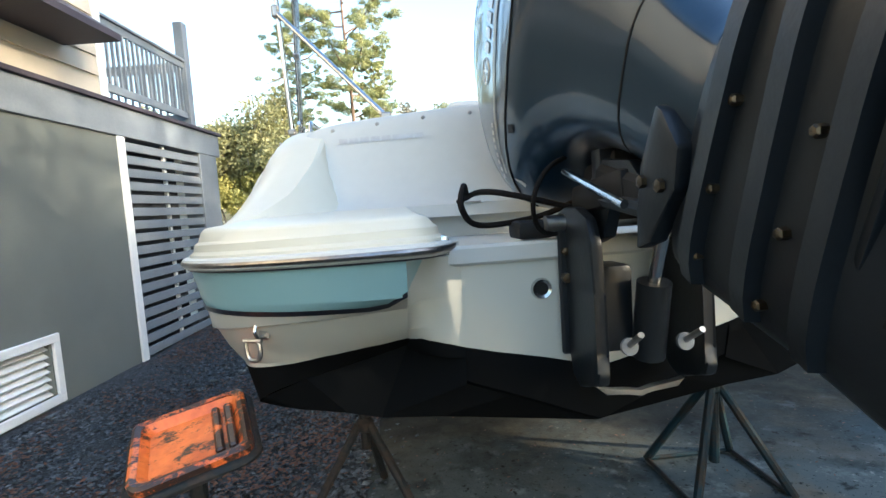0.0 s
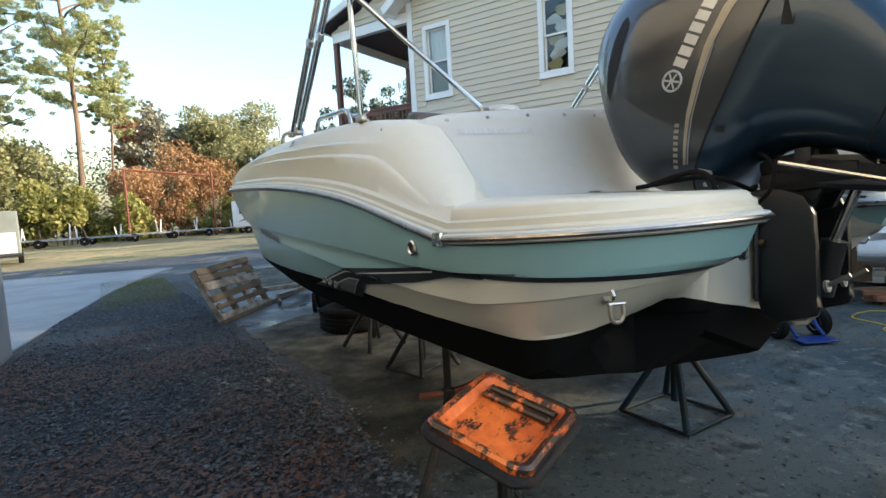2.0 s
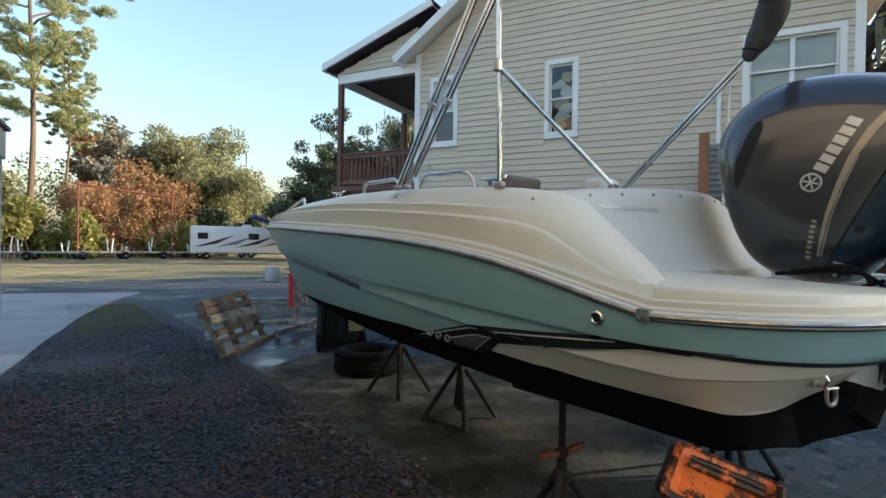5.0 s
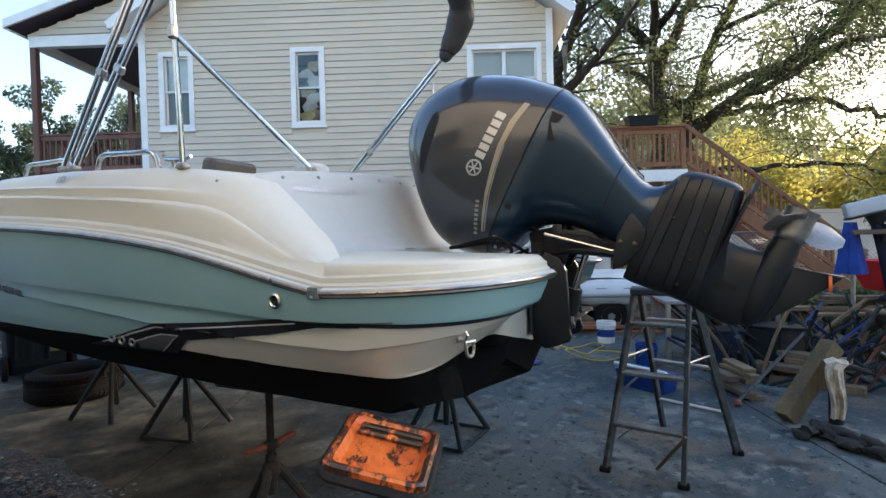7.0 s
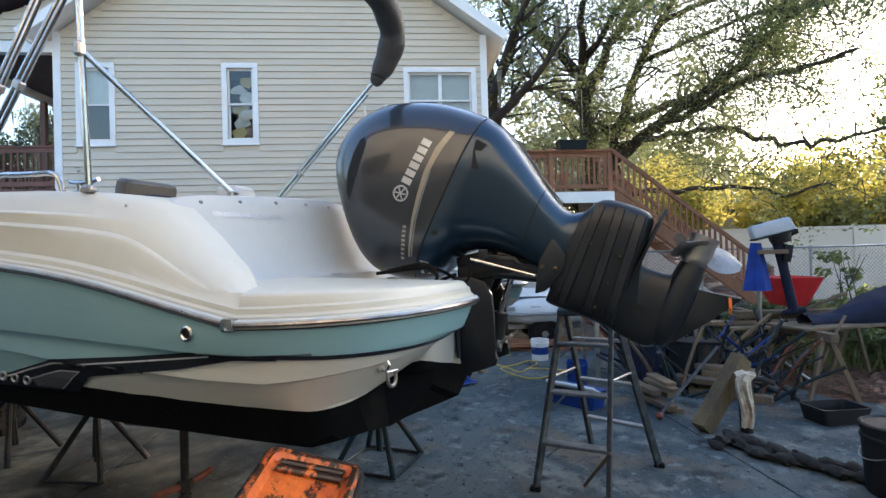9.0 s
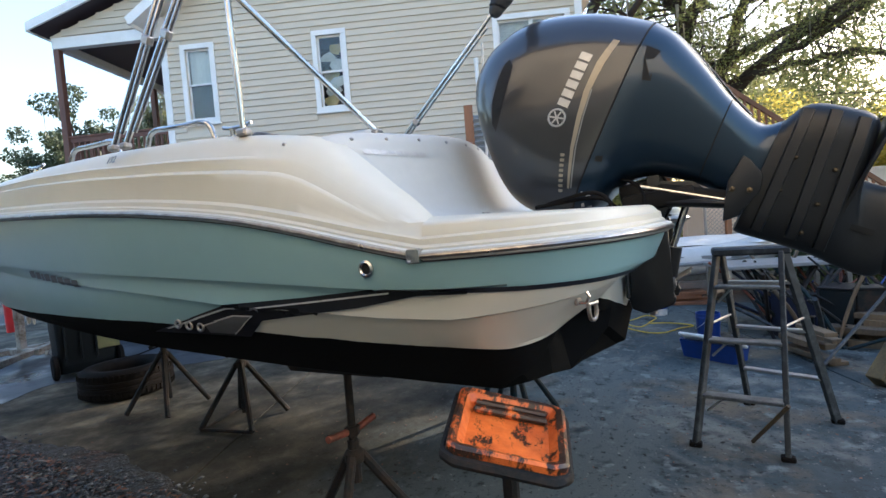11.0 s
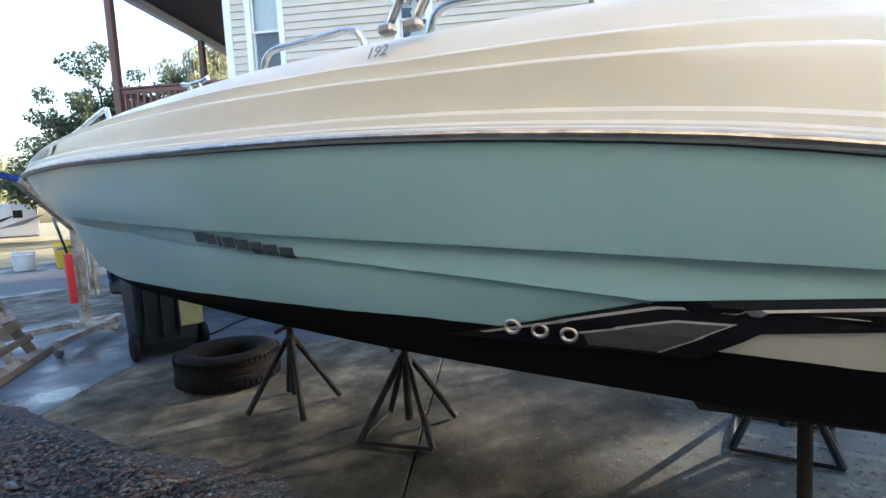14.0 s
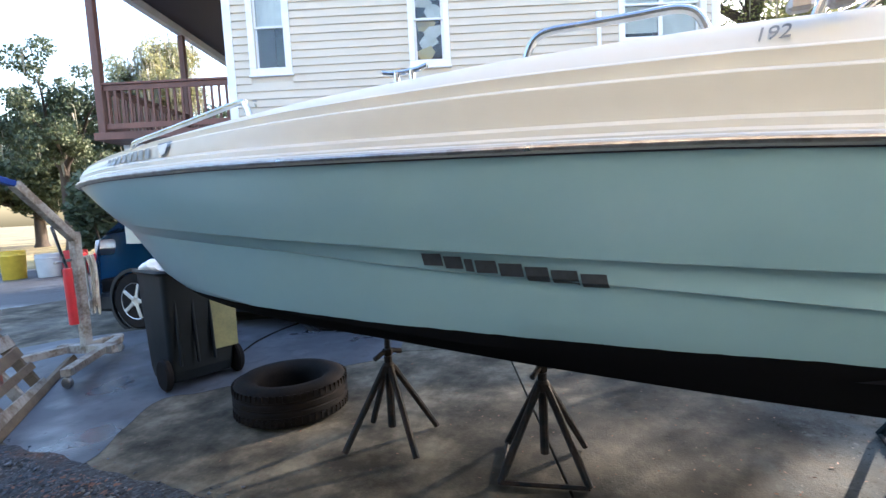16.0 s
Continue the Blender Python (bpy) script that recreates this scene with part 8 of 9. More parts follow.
# ---- the yard behind the engine ----
def wheel_part(parent, at, r, w, turn=(0, 90, 0), rim="dull_steel", name="wheel"):
    m = pose(*at, *turn)
    wh = part(name, lathe([(r * 0.55, -w / 2), (r * 0.9, -w / 2), (r, -w * 0.3), (r, w * 0.3), (r * 0.9, w / 2), (r * 0.55, w / 2)], 26, m), M["rubber"], parent)
    part("rim", lathe([(0.0005, -w * 0.52), (r * 0.2, -w * 0.52), (r * 0.25, -w * 0.3), (r * 0.5, -w * 0.35), (r * 0.58, -w * 0.53)], 22, m, caps=False), M[rim], wh)
    part("rim", lathe([(0.0005, w * 0.52), (r * 0.2, w * 0.52), (r * 0.25, w * 0.3), (r * 0.5, w * 0.35), (r * 0.58, w * 0.53)], 22, m, caps=False), M[rim], wh)
    return wh


# inflatable boat on a trailer
rib = thing("inflatable_boat", "pale grey inflatable boat with folded cover and grey patches", "inflatable boat", pose(6.45, 0.35, 0.62, 0, 0, -72))
tubep = curve([(-1.35, -0.62, 0.0), (-0.4, -0.66, 0.0), (0.6, -0.6, 0.03), (1.25, -0.3, 0.12), (1.42, 0.0, 0.16), (1.25, 0.3, 0.12), (0.6, 0.6, 0.03), (-0.4, 0.66, 0.0), (-1.35, 0.62, 0.0)], 6)
part("air_tube", tube(tubep, [0.12 + 0.09 * min(1, k / 5, (len(tubep) - 1 - k) / 5) for k in range(len(tubep))], 14), M["grey_hypalon"], rib)
part("rub_strake", tube([p + Vector(((p.x > 1) * 0.1, 0.21 * (1 if p.y > 0 else -1) * min(1, abs(p.y) * 3), -0.03)) for p in tubep], 0.03, 6), M["mid_grey"], rib)
part("boat_floor", loft([[Vector((x, y, z)) for y, z in ((-0.5, -0.02), (-0.25, -0.14), (0, -0.24), (0.25, -0.14), (0.5, -0.02))] for x in (-1.3, 0.6, 1.2)]), M["white_gel"], rib)
rows = []
for k in range(13):
    x = -1.2 + 2.5 * k / 12
    rows.append([Vector((x, y, 0.2 + 0.12 * math.cos(y * 2.2) + 0.03 * noise.noise((x * 3, y * 3, 2)))) for y in np.linspace(-0.62, 0.62, 11)])
part("cover", loft(rows), M["white_plastic"], rib, "loose white cover")
for k in range(5):
    part("patch", box((0.16, 0.02, 0.06), (-0.9 + 0.4 * k, -0.84, 0.06), 0.004), M["mid_grey"], rib)
trailer = thing("boat_trailer", "small boat trailer with rubber-tyred wheels", "trailer", pose(6.45, 0.35, 0, 0, 0, -72))
for s in (-1, 1):
    part("frame_rail", box((2.6, 0.06, 0.08), (0.1, s * 0.42, 0.34), 0.006), M["dull_steel"], trailer)
    wheel_part(trailer, (-0.35, s * 0.72, 0.26), 0.26, 0.14, (90, 0, 0))
part("axle", tube([(-0.35, -0.72, 0.26), (-0.35, 0.72, 0.26)], 0.03, 8), M["dull_steel"], trailer)
part("cross_bar", box((0.06, 0.9, 0.06), (1.2, 0, 0.34), 0.006), M["dull_steel"], trailer)
skiff = thing("small_skiff", "small light blue skiff standing behind the inflatable", "boat", pose(7.2, 2.0, 0.75, 0, 0, -60))
part("hull", loft([[Vector((x, y * w, z)) for y, z in ((-1, 0.34), (-0.92, 0.3), (-0.7, 0.05), (0, -0.1), (0.7, 0.05), (0.92, 0.3), (1, 0.34))] for x, w in ((-1.2, 0.55), (0.2, 0.6), (0.9, 0.4), (1.4, 0.03))]), M["grey_hypalon"], skiff, "light hull")
part("gunwale", tube([(-1.2, -0.55, 0.35), (0.2, -0.6, 0.35), (0.9, -0.4, 0.36), (1.4, 0, 0.38), (0.9, 0.4, 0.36), (0.2, 0.6, 0.35), (-1.2, 0.55, 0.35)], 0.03, 6), M["blue_plastic"], skiff)
part("support", box((1.6, 0.5, 0.65), (0, 0, -0.42), 0.02), M["old_wood"], skiff, "timber cradle")

dolly = thing("hand_truck", "blue tubular hand truck with a pneumatic tyre", "hand truck", pose(3.42, 1.25, 0, 0, 0, 60))
wheel_part(dolly, (0, -0.17, 0.14), 0.14, 0.08, (90, 0, 0), "white_plastic")
wheel_part(dolly, (0, 0.25, 0.14), 0.14, 0.08, (90, 0, 0), "white_plastic")
part("axle", tube([(0, -0.2, 0.14), (0, 0.28, 0.14)], 0.014, 8), M["dull_steel"], dolly)
for y in (-0.08, 0.18):
    part("frame_tube", tube(curve([(-0.18, y, 0.05), (-0.04, y, 0.2), (0.12, y, 0.7), (0.2, y, 1.0)], 4), 0.016, 8), M["blue_plastic"], dolly)
for z in (0.35, 0.6):
    part("cross_tube", tube([(0.02 + z * 0.14, -0.08, z), (0.02 + z * 0.14, 0.18, z)], 0.013, 8), M["blue_plastic"], dolly)
part("toe_plate", box((0.2, 0.34, 0.012), (-0.22, 0.05, 0.03), 0.003), M["blue_plastic"], dolly)
cord = thing("extension_cord", "yellow extension cord lying in loops on the concrete", "cord", pose(4.2, 0.9, 0.0))
rr = random.Random(5)
part("cord", tube(curve([(0.5 * math.cos(k * 0.9) * rr.uniform(0.4, 1.1) - 0.1 * k * 0.5 + 0.5, 0.35 * math.sin(k * 0.9) * rr.uniform(0.5, 1.2) - 0.05 * k, 0.008 + 0.004 * (k % 3)) for k in range(16)], 5), 0.007, 5), M["yellow_plastic"], cord)


def bucket(name, at, r, h, body, label, lid=None, band=None):
    b = thing(name, label, "bucket", pose(*at))
    part("body", lathe([(r * 0.88, 0.0), (r * 0.9, 0.01), (r, h * 0.8), (r * 1.04, h * 0.82), (r * 1.04, h * 0.86), (r, h * 0.88), (r * 1.01, h), (r * 0.96, h), (r * 0.95, h * 0.9), (r * 0.84, 0.02)], 30), M[body], b)
    if lid:
        part("lid", lathe([(r * 1.05, h - 0.02), (r * 1.06, h + 0.01), (r * 0.98, h + 0.018), (r * 0.9, h + 0.006), (0.0005, h + 0.006)], 30, caps=False), M[lid], b)
    if band:
        part("label_band", lathe([(r * 0.955, h * 0.3), (r * 0.985, h * 0.65)], 30, caps=False), M[band], b)
    part("bail", tube([(r * 1.05 * math.cos(a), r * 1.05 * math.sin(a), h * 0.8 - 0.12 * math.sin(a / 1.0)) for a in np.linspace(0, math.pi, 14)], 0.004, 5), M["dull_steel"], b, "wire handle")
    return b


bk = bucket("oil_drum", (1.36, -2.36, 0), 0.185, 0.42, "matt_black", "black plastic drum with lid and wire handle", "matt_black")
part("spout_cap", lathe([(0.035, 0.425), (0.035, 0.46), (0.03, 0.465), (0.0005, 0.465)], 14, pose(-0.03, -0.08, 0), caps=False), M["white_plastic"], bk, "white spout cap")
part("tag", box((0.003, 0.06, 0.1), (-0.188, 0.0, 0.2), 0.001), M["white_plastic"], bk)
bucket("paint_bucket", (4.9, 0.42, 0), 0.13, 0.30, "white_plastic", "white bucket with blue band standing by the trailer", None, "blue_plastic")
bucket("paint_bucket", (3.6, -0.22, 0), 0.12, 0.28, "blue_plastic", "blue plastic bucket near the ladder")

cooler = thing("cooler_box", "blue plastic cooler box with white lid lying open", "cooler", pose(2.82, -0.28, 0, 0, 0, 62))
part("body", loft([[Vector((x, y, z)) for x, y in rounded(w, d, 0.03)] for w, d, z in ((0.5, 0.24, 0.0), (0.55, 0.28, 0.17))], True, True), M["blue_plastic"], cooler)
part("lid", box((0.56, 0.2, 0.03), (-0.05, 0.12, 0.2), 0.01, turn=(28, 0, 0)), M["white_plastic"], cooler)
part("handle", tube([(-0.18, -0.15, 0.12), (-0.12, -0.18, 0.13), (0.1, -0.18, 0.13), (0.16, -0.15, 0.12)], 0.01, 6), M["white_plastic"], cooler)


def planks(name, at, n, seed, size, label, yaw, mtl="old_wood", spread=0.12):
    r = random.Random(seed)
    th = thing(name, label, "timber", pose(*at, 0, 0, yaw))
    z = 0.0
    for k in range(n):
        h = size[2] * r.uniform(0.7, 1.2)
        part("plank", box((size[0] * r.uniform(0.7, 1.1), size[1] * r.uniform(0.7, 1.2), h), (r.uniform(-spread, spread), r.uniform(-spread, spread), z + h / 2), 0.004, (0, 0, r.uniform(-8, 8))), M[mtl], th)
        z += h
    return th


planks("timber_pile", (3.05, -1.05, 0), 6, 1, (0.55, 0.14, 0.045), "short weathered timber offcuts stacked on the slab", 30)
planks("timber_pile", (3.5, -1.7, 0), 5, 2, (0.7, 0.16, 0.06), "rough timber offcuts beside the leaning post", 70)
planks("timber_pile", (5.6, 0.5, 0), 4, 3, (1.6, 0.2, 0.05), "yellowish planks under the inflatable boat", -70, "pine_wood")
planks("timber_pile", (4.9, -2.6, 0.55), 5, 4, (1.7, 0.14, 0.04), "loose boards laid across the sawhorses", -68, "old_wood", 0.2)

beam_thing = thing("timber_post", "thick weathered timber post leaning on the junk heap", "timber", pose(2.22, -1.36, 0.0))
part("post", rail_bar(Vector((0, 0, 0.03)), Vector((0.35, -0.38, 0.58)), 0.15, 0.12), M["mossy_wood"], beam_thing)
pole = thing("steel_pole", "thin steel pole with a ball end leaning on the heap", "pole", pose(2.5, -1.05, 0))
part("shaft", tube([(0, 0, 0.04), (0.75, -0.6, 0.55)], 0.015, 8), M["fibreglass_rail"], pole)
part("ball", lathe([(0.0005, -0.035), (0.025, -0.025), (0.035, 0), (0.025, 0.025), (0.0005, 0.035)], 12, pose(0, 0, 0.035), caps=False), M["rust"], pole)
ragpost = thing("rag_on_stand", "dirty cream towel draped over a low stand", "towel", pose(2.3, -1.72, 0))
part("stand", tube([(0.05, 0.0, 0.0), (0.04, 0.0, 0.46)], [0.05, 0.06], 10), M["stand_dark"], ragpost)
part("arm", tube([(0.03, 0.02, 0.47), (0.0, -0.12, 0.455), (0.0, -0.2, 0.43)], 0.022, 8), M["stand_dark"], ragpost)
rows = []
for k in range(19):
    f = k / 18
    row = []
    for y in np.linspace(-1, 1, 13):
        fold = 0.016 * math.sin(5.5 * y + 2.0 * f) + 0.01 * math.sin(11 * y + 5 * f)
        if f > 0.18:
            row.append(Vector((-0.065 + fold, 0.02 + 0.068 * y * (1 - 0.35 * f) + 0.015 * math.sin(6 * f), 0.515 - 0.50 * (f - 0.10))))
        else:
            row.append(Vector((0.10 - f * 0.9, 0.01 + 0.075 * y, 0.50 + 0.02 * math.sin(math.pi * f / 0.18) - 0.015 * y * y + fold * 0.3)))
    rows.append(row)
part("towel", loft(rows), M["cream_rag"], ragpost)


def heap(name, at, w, d, h, seed, mtl, label, category, yaw=0):
    th = thing(name, label, category, pose(*at, 0, 0, yaw))
    bm = bmesh.new()
    bmesh.ops.create_grid(bm, x_segments=48, y_segments=26, size=0.5)
    for v in bm.verts:
        x, y = v.co.x * w, v.co.y * d
        e = max(0, 1 - (2 * v.co.x) ** 2) * max(0, 1 - (2 * v.co.y) ** 2)
        fold = abs(noise.noise((x * 7, y * 7, seed))) + 0.5 * abs(noise.noise((x * 17, y * 17, seed + 4)))
        v.co = Vector((x + 0.05 * noise.noise((y * 5, x * 3, seed)), y + 0.08 * noise.noise((x * 3, 4, seed)), 0.004 + h * e ** 0.5 * (0.35 + fold)))
    part("folds", bm, M[mtl], th, angle=80)
    return th


wet_cloth = thing("wet_cloth", "dark wet cloth dropped in twisted folds on the concrete", "cloth", pose(0, 0, 0))
bm = bmesh.new()
rr = random.Random(5)
for k in range(5):
    line = [(1.84, -1.42), (1.98, -1.62), (1.80, -1.76), (1.68, -1.95), (1.58, -2.12), (1.49, -2.3)]
    pts = [(x + rr.uniform(-0.07, 0.07), y + rr.uniform(-0.06, 0.06), 0.035 + 0.035 * (k % 3) * (1 - 0.25 * i2 / 5) + rr.uniform(0, 0.02)) for i2, (x, y) in enumerate(line[(k % 2):6 - (k == 3)])]
    c = curve(pts, 12)
    tube(c, [0.046 + 0.016 * math.sin(q * 0.7 + k) + rr.uniform(-0.010, 0.010) for q in range(len(c))], 9, bm)
for v in bm.verts:
    v.co += Vector((1, 1, 0.8)) * 0.035 * noise.noise(v.co * 14) + Vector((0.6, 0.6, 1)) * 0.014 * noise.noise(v.co * 38)
    v.co.z *= 0.55
    v.co.z = max(0.002, v.co.z)
part("folds", bm, M["dark_cloth"], wet_cloth, angle=60)
blk = thing("plastic_tray", "shallow black plastic tray on the leaf litter", "tray", pose(2.85, -2.5, 0, 0, 0, -65))
part("tray", loft([[Vector((x, y, z)) for x, y in rounded(w, d, 0.03)] for w, d, z in ((0.4, 0.26, 0.0), (0.46, 0.3, 0.14), (0.43, 0.27, 0.14), (0.38, 0.24, 0.02))], True), M["matt_black"], blk)


def sawhorse(at, yaw, h=0.72, w=0.9):
    th = thing("sawhorse", "weathered wooden sawhorse on the soil", "sawhorse", pose(*at, 0, 0, yaw), "sawhorses along the fence")
    part("beam", box((w, 0.09, 0.09), (0, 0, h - 0.045), 0.006), M["old_wood"], th)
    for sx in (-1, 1):
        for sy in (-1, 1):
            part("leg", rail_bar(Vector((sx * w * 0.46, sy * 0.26, 0.0)), Vector((sx * w * 0.38, sy * 0.03, h - 0.05)), 0.045, 0.03), M["old_wood"], th)
    return th


sawhorse((3.85, -2.55, -0.04), 20)
sawhorse((4.6, -3.5, -0.04), 24)
sawhorse((5.4, -2.4, -0.04), 15)
cov = thing("covered_cowl", "navy canvas cover slumped over boards on the sawhorses", "cover", pose(4.15, -3.05, 0.70, 0, 0, -60))
rows = []
for k in range(17):
    x = -0.55 + 1.25 * k / 16
    r0 = 0.08 + 0.20 * max(0, (k - 5) / 11) ** 0.8
    rows.append([Vector((x, 1.15 * r0 * math.cos(a) + 0.03 * noise.noise((x * 4, a, 1)), r0 * math.sin(a) * 0.95 + r0 * 0.5 + 0.03 * noise.noise((x * 5, a * 2, 7)))) for a in np.linspace(-0.5, math.pi + 0.5, 14)])
part("canvas", loft(rows), M["navy_cloth"], cov)
part("board", box((1.6, 0.5, 0.03), (0.0, 0, -0.005), 0.004), M["old_wood"], cov)

# small outboard on its own stand, hung with a blue cloth
small = thing("small_outboard", "small outboard with pale grey cowl clamped to a steel stand", "outboard engine", pose(4.4, -2.42, -0.03))
bm = box((0.25, 0.44, 0.16), (0, 0, 0), 0.032, segments=3)
for v in bm.verts:
    f = (v.co.z + 0.08) / 0.16
    v.co.x *= 1 - 0.16 * f
    v.co.y = v.co.y * (1 - 0.07 * f) + 0.012 * f
tip = pose(0, 0, 1.80, -14, 0, 0)
part("cowl", bm, M["pale_cowl"], small, "pale grey plastic cowl").matrix_basis = tip
part("cowl_band", box((0.256, 0.45, 0.022), (0, 0, -0.088), 0.008, segments=2), M["matt_black"], small, "black band under the cowl").matrix_basis = tip
part("pull_handle", box((0.05, 0.07, 0.02), (0, 0.10, 0.086), 0.008), M["matt_black"], small).matrix_basis = tip
part("power_head", lathe([(0.10, -0.20), (0.115, -0.14), (0.12, -0.10)], 16, pose(0, -0.06, 0)), M["matt_black"], small).matrix_basis = tip
part("tiller", tube([(0.02, -0.12, 1.64), (0.03, -0.22, 1.72), (0.03, -0.28, 1.75)], 0.02, 8), M["matt_black"], small)
part("clamp", box((0.16, 0.09, 0.20), (0, -0.15, 1.50), 0.02, turn=(10, 0, 0), segments=2), M["matt_black"], small, "black clamp bracket")
part("clamp_screw", tube([(0.02, -0.24, 1.46), (0.02, -0.14, 1.47)], 0.014, 8), M["dull_steel"], small)
part("drive_leg", tube([(0, -0.07, 1.62), (0.0, -0.12, 1.30), (0.0, -0.18, 0.95), (0.0, -0.20, 0.82)], [0.06, 0.05, 0.055, 0.05], 12), M["navy_cloth"], small, "dark blue drive leg")
part("gear_case", lathe([(0.0005, -0.14), (0.03, -0.10), (0.042, 0.0), (0.03, 0.12), (0.0005, 0.14)], 14, pose(0, -0.2, 0.82, 80, 0, 0), caps=False), M["navy_cloth"], small)
part("stand_post", tube([(0, 0.14, 0.0), (0, 0.14, 1.52)], 0.022, 8), M["dull_steel"], small)
part("stand_bar", box((0.34, 0.30, 0.05), (0, 0.02, 1.52), 0.006), M["old_wood"], small)
for s in (-1, 1):
    part("stand_foot", tube([(0, 0.14, 0.35), (s * 0.3, 0.2, 0.02)], 0.018, 6), M["dull_steel"], small)
part("stand_foot", tube([(0, 0.14, 0.4), (0, -0.35, 0.02)], 0.018, 6), M["dull_steel"], small)
cl = thing("blue_cloth", "bright blue cloth hanging from the motor stand", "cloth", pose(4.36, -2.25, 1.60, 0, 0, 20))
rows = []
for k in range(10):
    z = -0.56 * k / 9
    rows.append([Vector((0.12 * math.cos(a) * (0.35 + 0.75 * k / 9) * (1 + 0.2 * math.cos(4 * a)), 0.115 * math.sin(a) * (0.45 + 0.75 * k / 9) * (1 + 0.25 * math.sin(5 * a)), z)) for a in np.linspace(0, 2 * math.pi, 24, endpoint=False)])
part("cloth", loft(rows, True), M["blue_cloth"], cl)
barrow = thing("wheelbarrow", "red wheelbarrow standing by the fence", "wheelbarrow", pose(5.6, -2.87, -0.03, 0, 0, -70) @ Matrix.Diagonal((0.62, 1, 1.26, 1)))
part("tub", loft([[Vector((x, y, z)) for x, y in rounded(w, d, 0.08)] for w, d, z in ((0.5, 0.4, 0.62), (0.95, 0.68, 0.92), (0.91, 0.64, 0.92), (0.48, 0.38, 0.64))], True), M["red_plastic"], barrow)
for s in (-1, 1):
    part("handle", tube([(-0.6, s * 0.1, 0.3), (0.2, s * 0.22, 0.6), (0.95, s * 0.28, 0.75)], 0.02, 6), M["old_wood"], barrow)
    part("leg", tube([(0.25, s * 0.22, 0.6), (0.3, s * 0.24, 0.0)], 0.016, 6), M["dull_steel"], barrow)
wheel_part(barrow, (-0.62, 0, 0.2), 0.2, 0.09, (90, 0, 0))
# heap of poles, tubes and frames behind the engine
rj = random.Random(11)
for k in range(150):
    x, y = rj.uniform(3.3, 5.4), rj.uniform(-2.5, -0.8)
    dx, dy, dz = rj.uniform(-0.6, 0.6), rj.uniform(-0.7, 0.7), rj.uniform(0.25, 0.9)
    th = thing("scrap_tube", rj.choice(["bent scrap tube in the junk heap", "old metal bar thrown on the junk heap"]), "scrap", pose(x, y, -0.02), "scrap in the junk heap")
    part("tube", tube(curve([(0, 0, 0.02), (dx * 0.5, dy * 0.5, dz * 0.6), (dx, dy, dz)], 3), rj.uniform(0.008, 0.024), 6), M[rj.choice(["stand_dark", "fibreglass_rail", "navy_cloth" if k % 3 else "blue_plastic", "matt_black", "stand_green", "stand_dark", "old_wood", "rust", "stand_green", "matt_black"])], th)
for k in range(9):
    x, y = rj.uniform(3.7, 5.1), rj.uniform(-2.1, -0.9)
    sx, sy, sz = rj.uniform(0.18, 0.4), rj.uniform(0.18, 0.4), rj.uniform(0.2, 0.55)
    th = thing("junk_box", "worn crate in the junk heap", "crate", pose(x, y, 0, 0, 0, rj.uniform(0, 90)), "scrap in the junk heap")
    part("crate", box((sx, sy, sz), (0, 0, sz / 2 - 0.03), 0.012), M[rj.choice(["matt_black", "navy_cloth", "old_wood", "stand_dark", "bin_green"])], th)
    part("lid", box((sx + 0.02, sy + 0.02, 0.02), (0, 0, sz - 0.02), 0.006), M[rj.choice(["matt_black", "old_wood", "stand_dark"])], th)
bench = thing("work_bench", "low grey work bench with blue cover behind the propeller", "bench", pose(4.4, -0.9, 0, 0, 0, 20))
part("top", box((0.7, 1.3, 0.04), (0, 0, 0.72), 0.006), M["mid_grey"], bench)
for sx in (-1, 1):
    for sy in (-1, 1):
        part("leg", box((0.05, 0.05, 0.7), (sx * 0.3, sy * 0.6, 0.35), 0.004), M["dull_steel"], bench)

# chain-link fence and the pale fence behind it
fence = thing("chain_link_fence", "galvanised chain-link fence along the yard", "fence", kind="structure")
FA, FB = Vector((9.4, -0.1, 0)), Vector((12.9, -10.9, 0))
fd = (FB - FA).normalized()
flen = (FB - FA).length
FH = 1.50
for k in range(int(flen / 2.4) + 1):
    p = FA + fd * 2.4 * k
    part("post", tube([p + Vector((0, 0, -0.1)), p + Vector((0, 0, FH + 0.04))], 0.028, 8), M["galv"], fence)
part("top_rail", tube([FA + Vector((0, 0, FH)), FB + Vector((0, 0, FH))], 0.022, 8), M["galv"], fence)
verts, faces = [], []
step = 0.085
n = int(flen / step)
for s in (-1, 1):
    for k in range(-int(FH / step), n):
        s0, s1 = k * step, k * step + FH
        z0, z1 = (0.03, FH)
        a0 = max(0, s0)
        b1 = min(flen, s1)
        if b1 <= a0:
            continue
        za, zb = z0 + (a0 - s0), z0 + (b1 - s0)
        if s < 0:
            za, zb = FH - (a0 - s0), FH - (b1 - s0)
        p, q = FA + fd * a0 + Vector((0, 0, za)), FA + fd * b1 + Vector((0, 0, zb))
        d = (q - p).normalized()
        nrm = Vector((fd.y, -fd.x, 0))
        side_v = d.cross(nrm) * 0.0055
        base = len(verts)
        for c in (p, q):
            verts += [c + side_v, c + nrm * 0.0055, c - side_v]
        for i in range(3):
            faces.append((base + i, base + (i + 1) % 3, base + 3 + (i + 1) % 3, base + 3 + i))
mesh_ob = new("wire_mesh", raw_mesh("wire_mesh", verts, faces, M["galv"]))
mesh_ob.parent = fence
mesh_ob["kind"] = "stuff"
pale = thing("vinyl_fence", "pale solid panel fence behind the wire", "fence", kind="structure")
off = Vector((3.2, -0.4, 0))
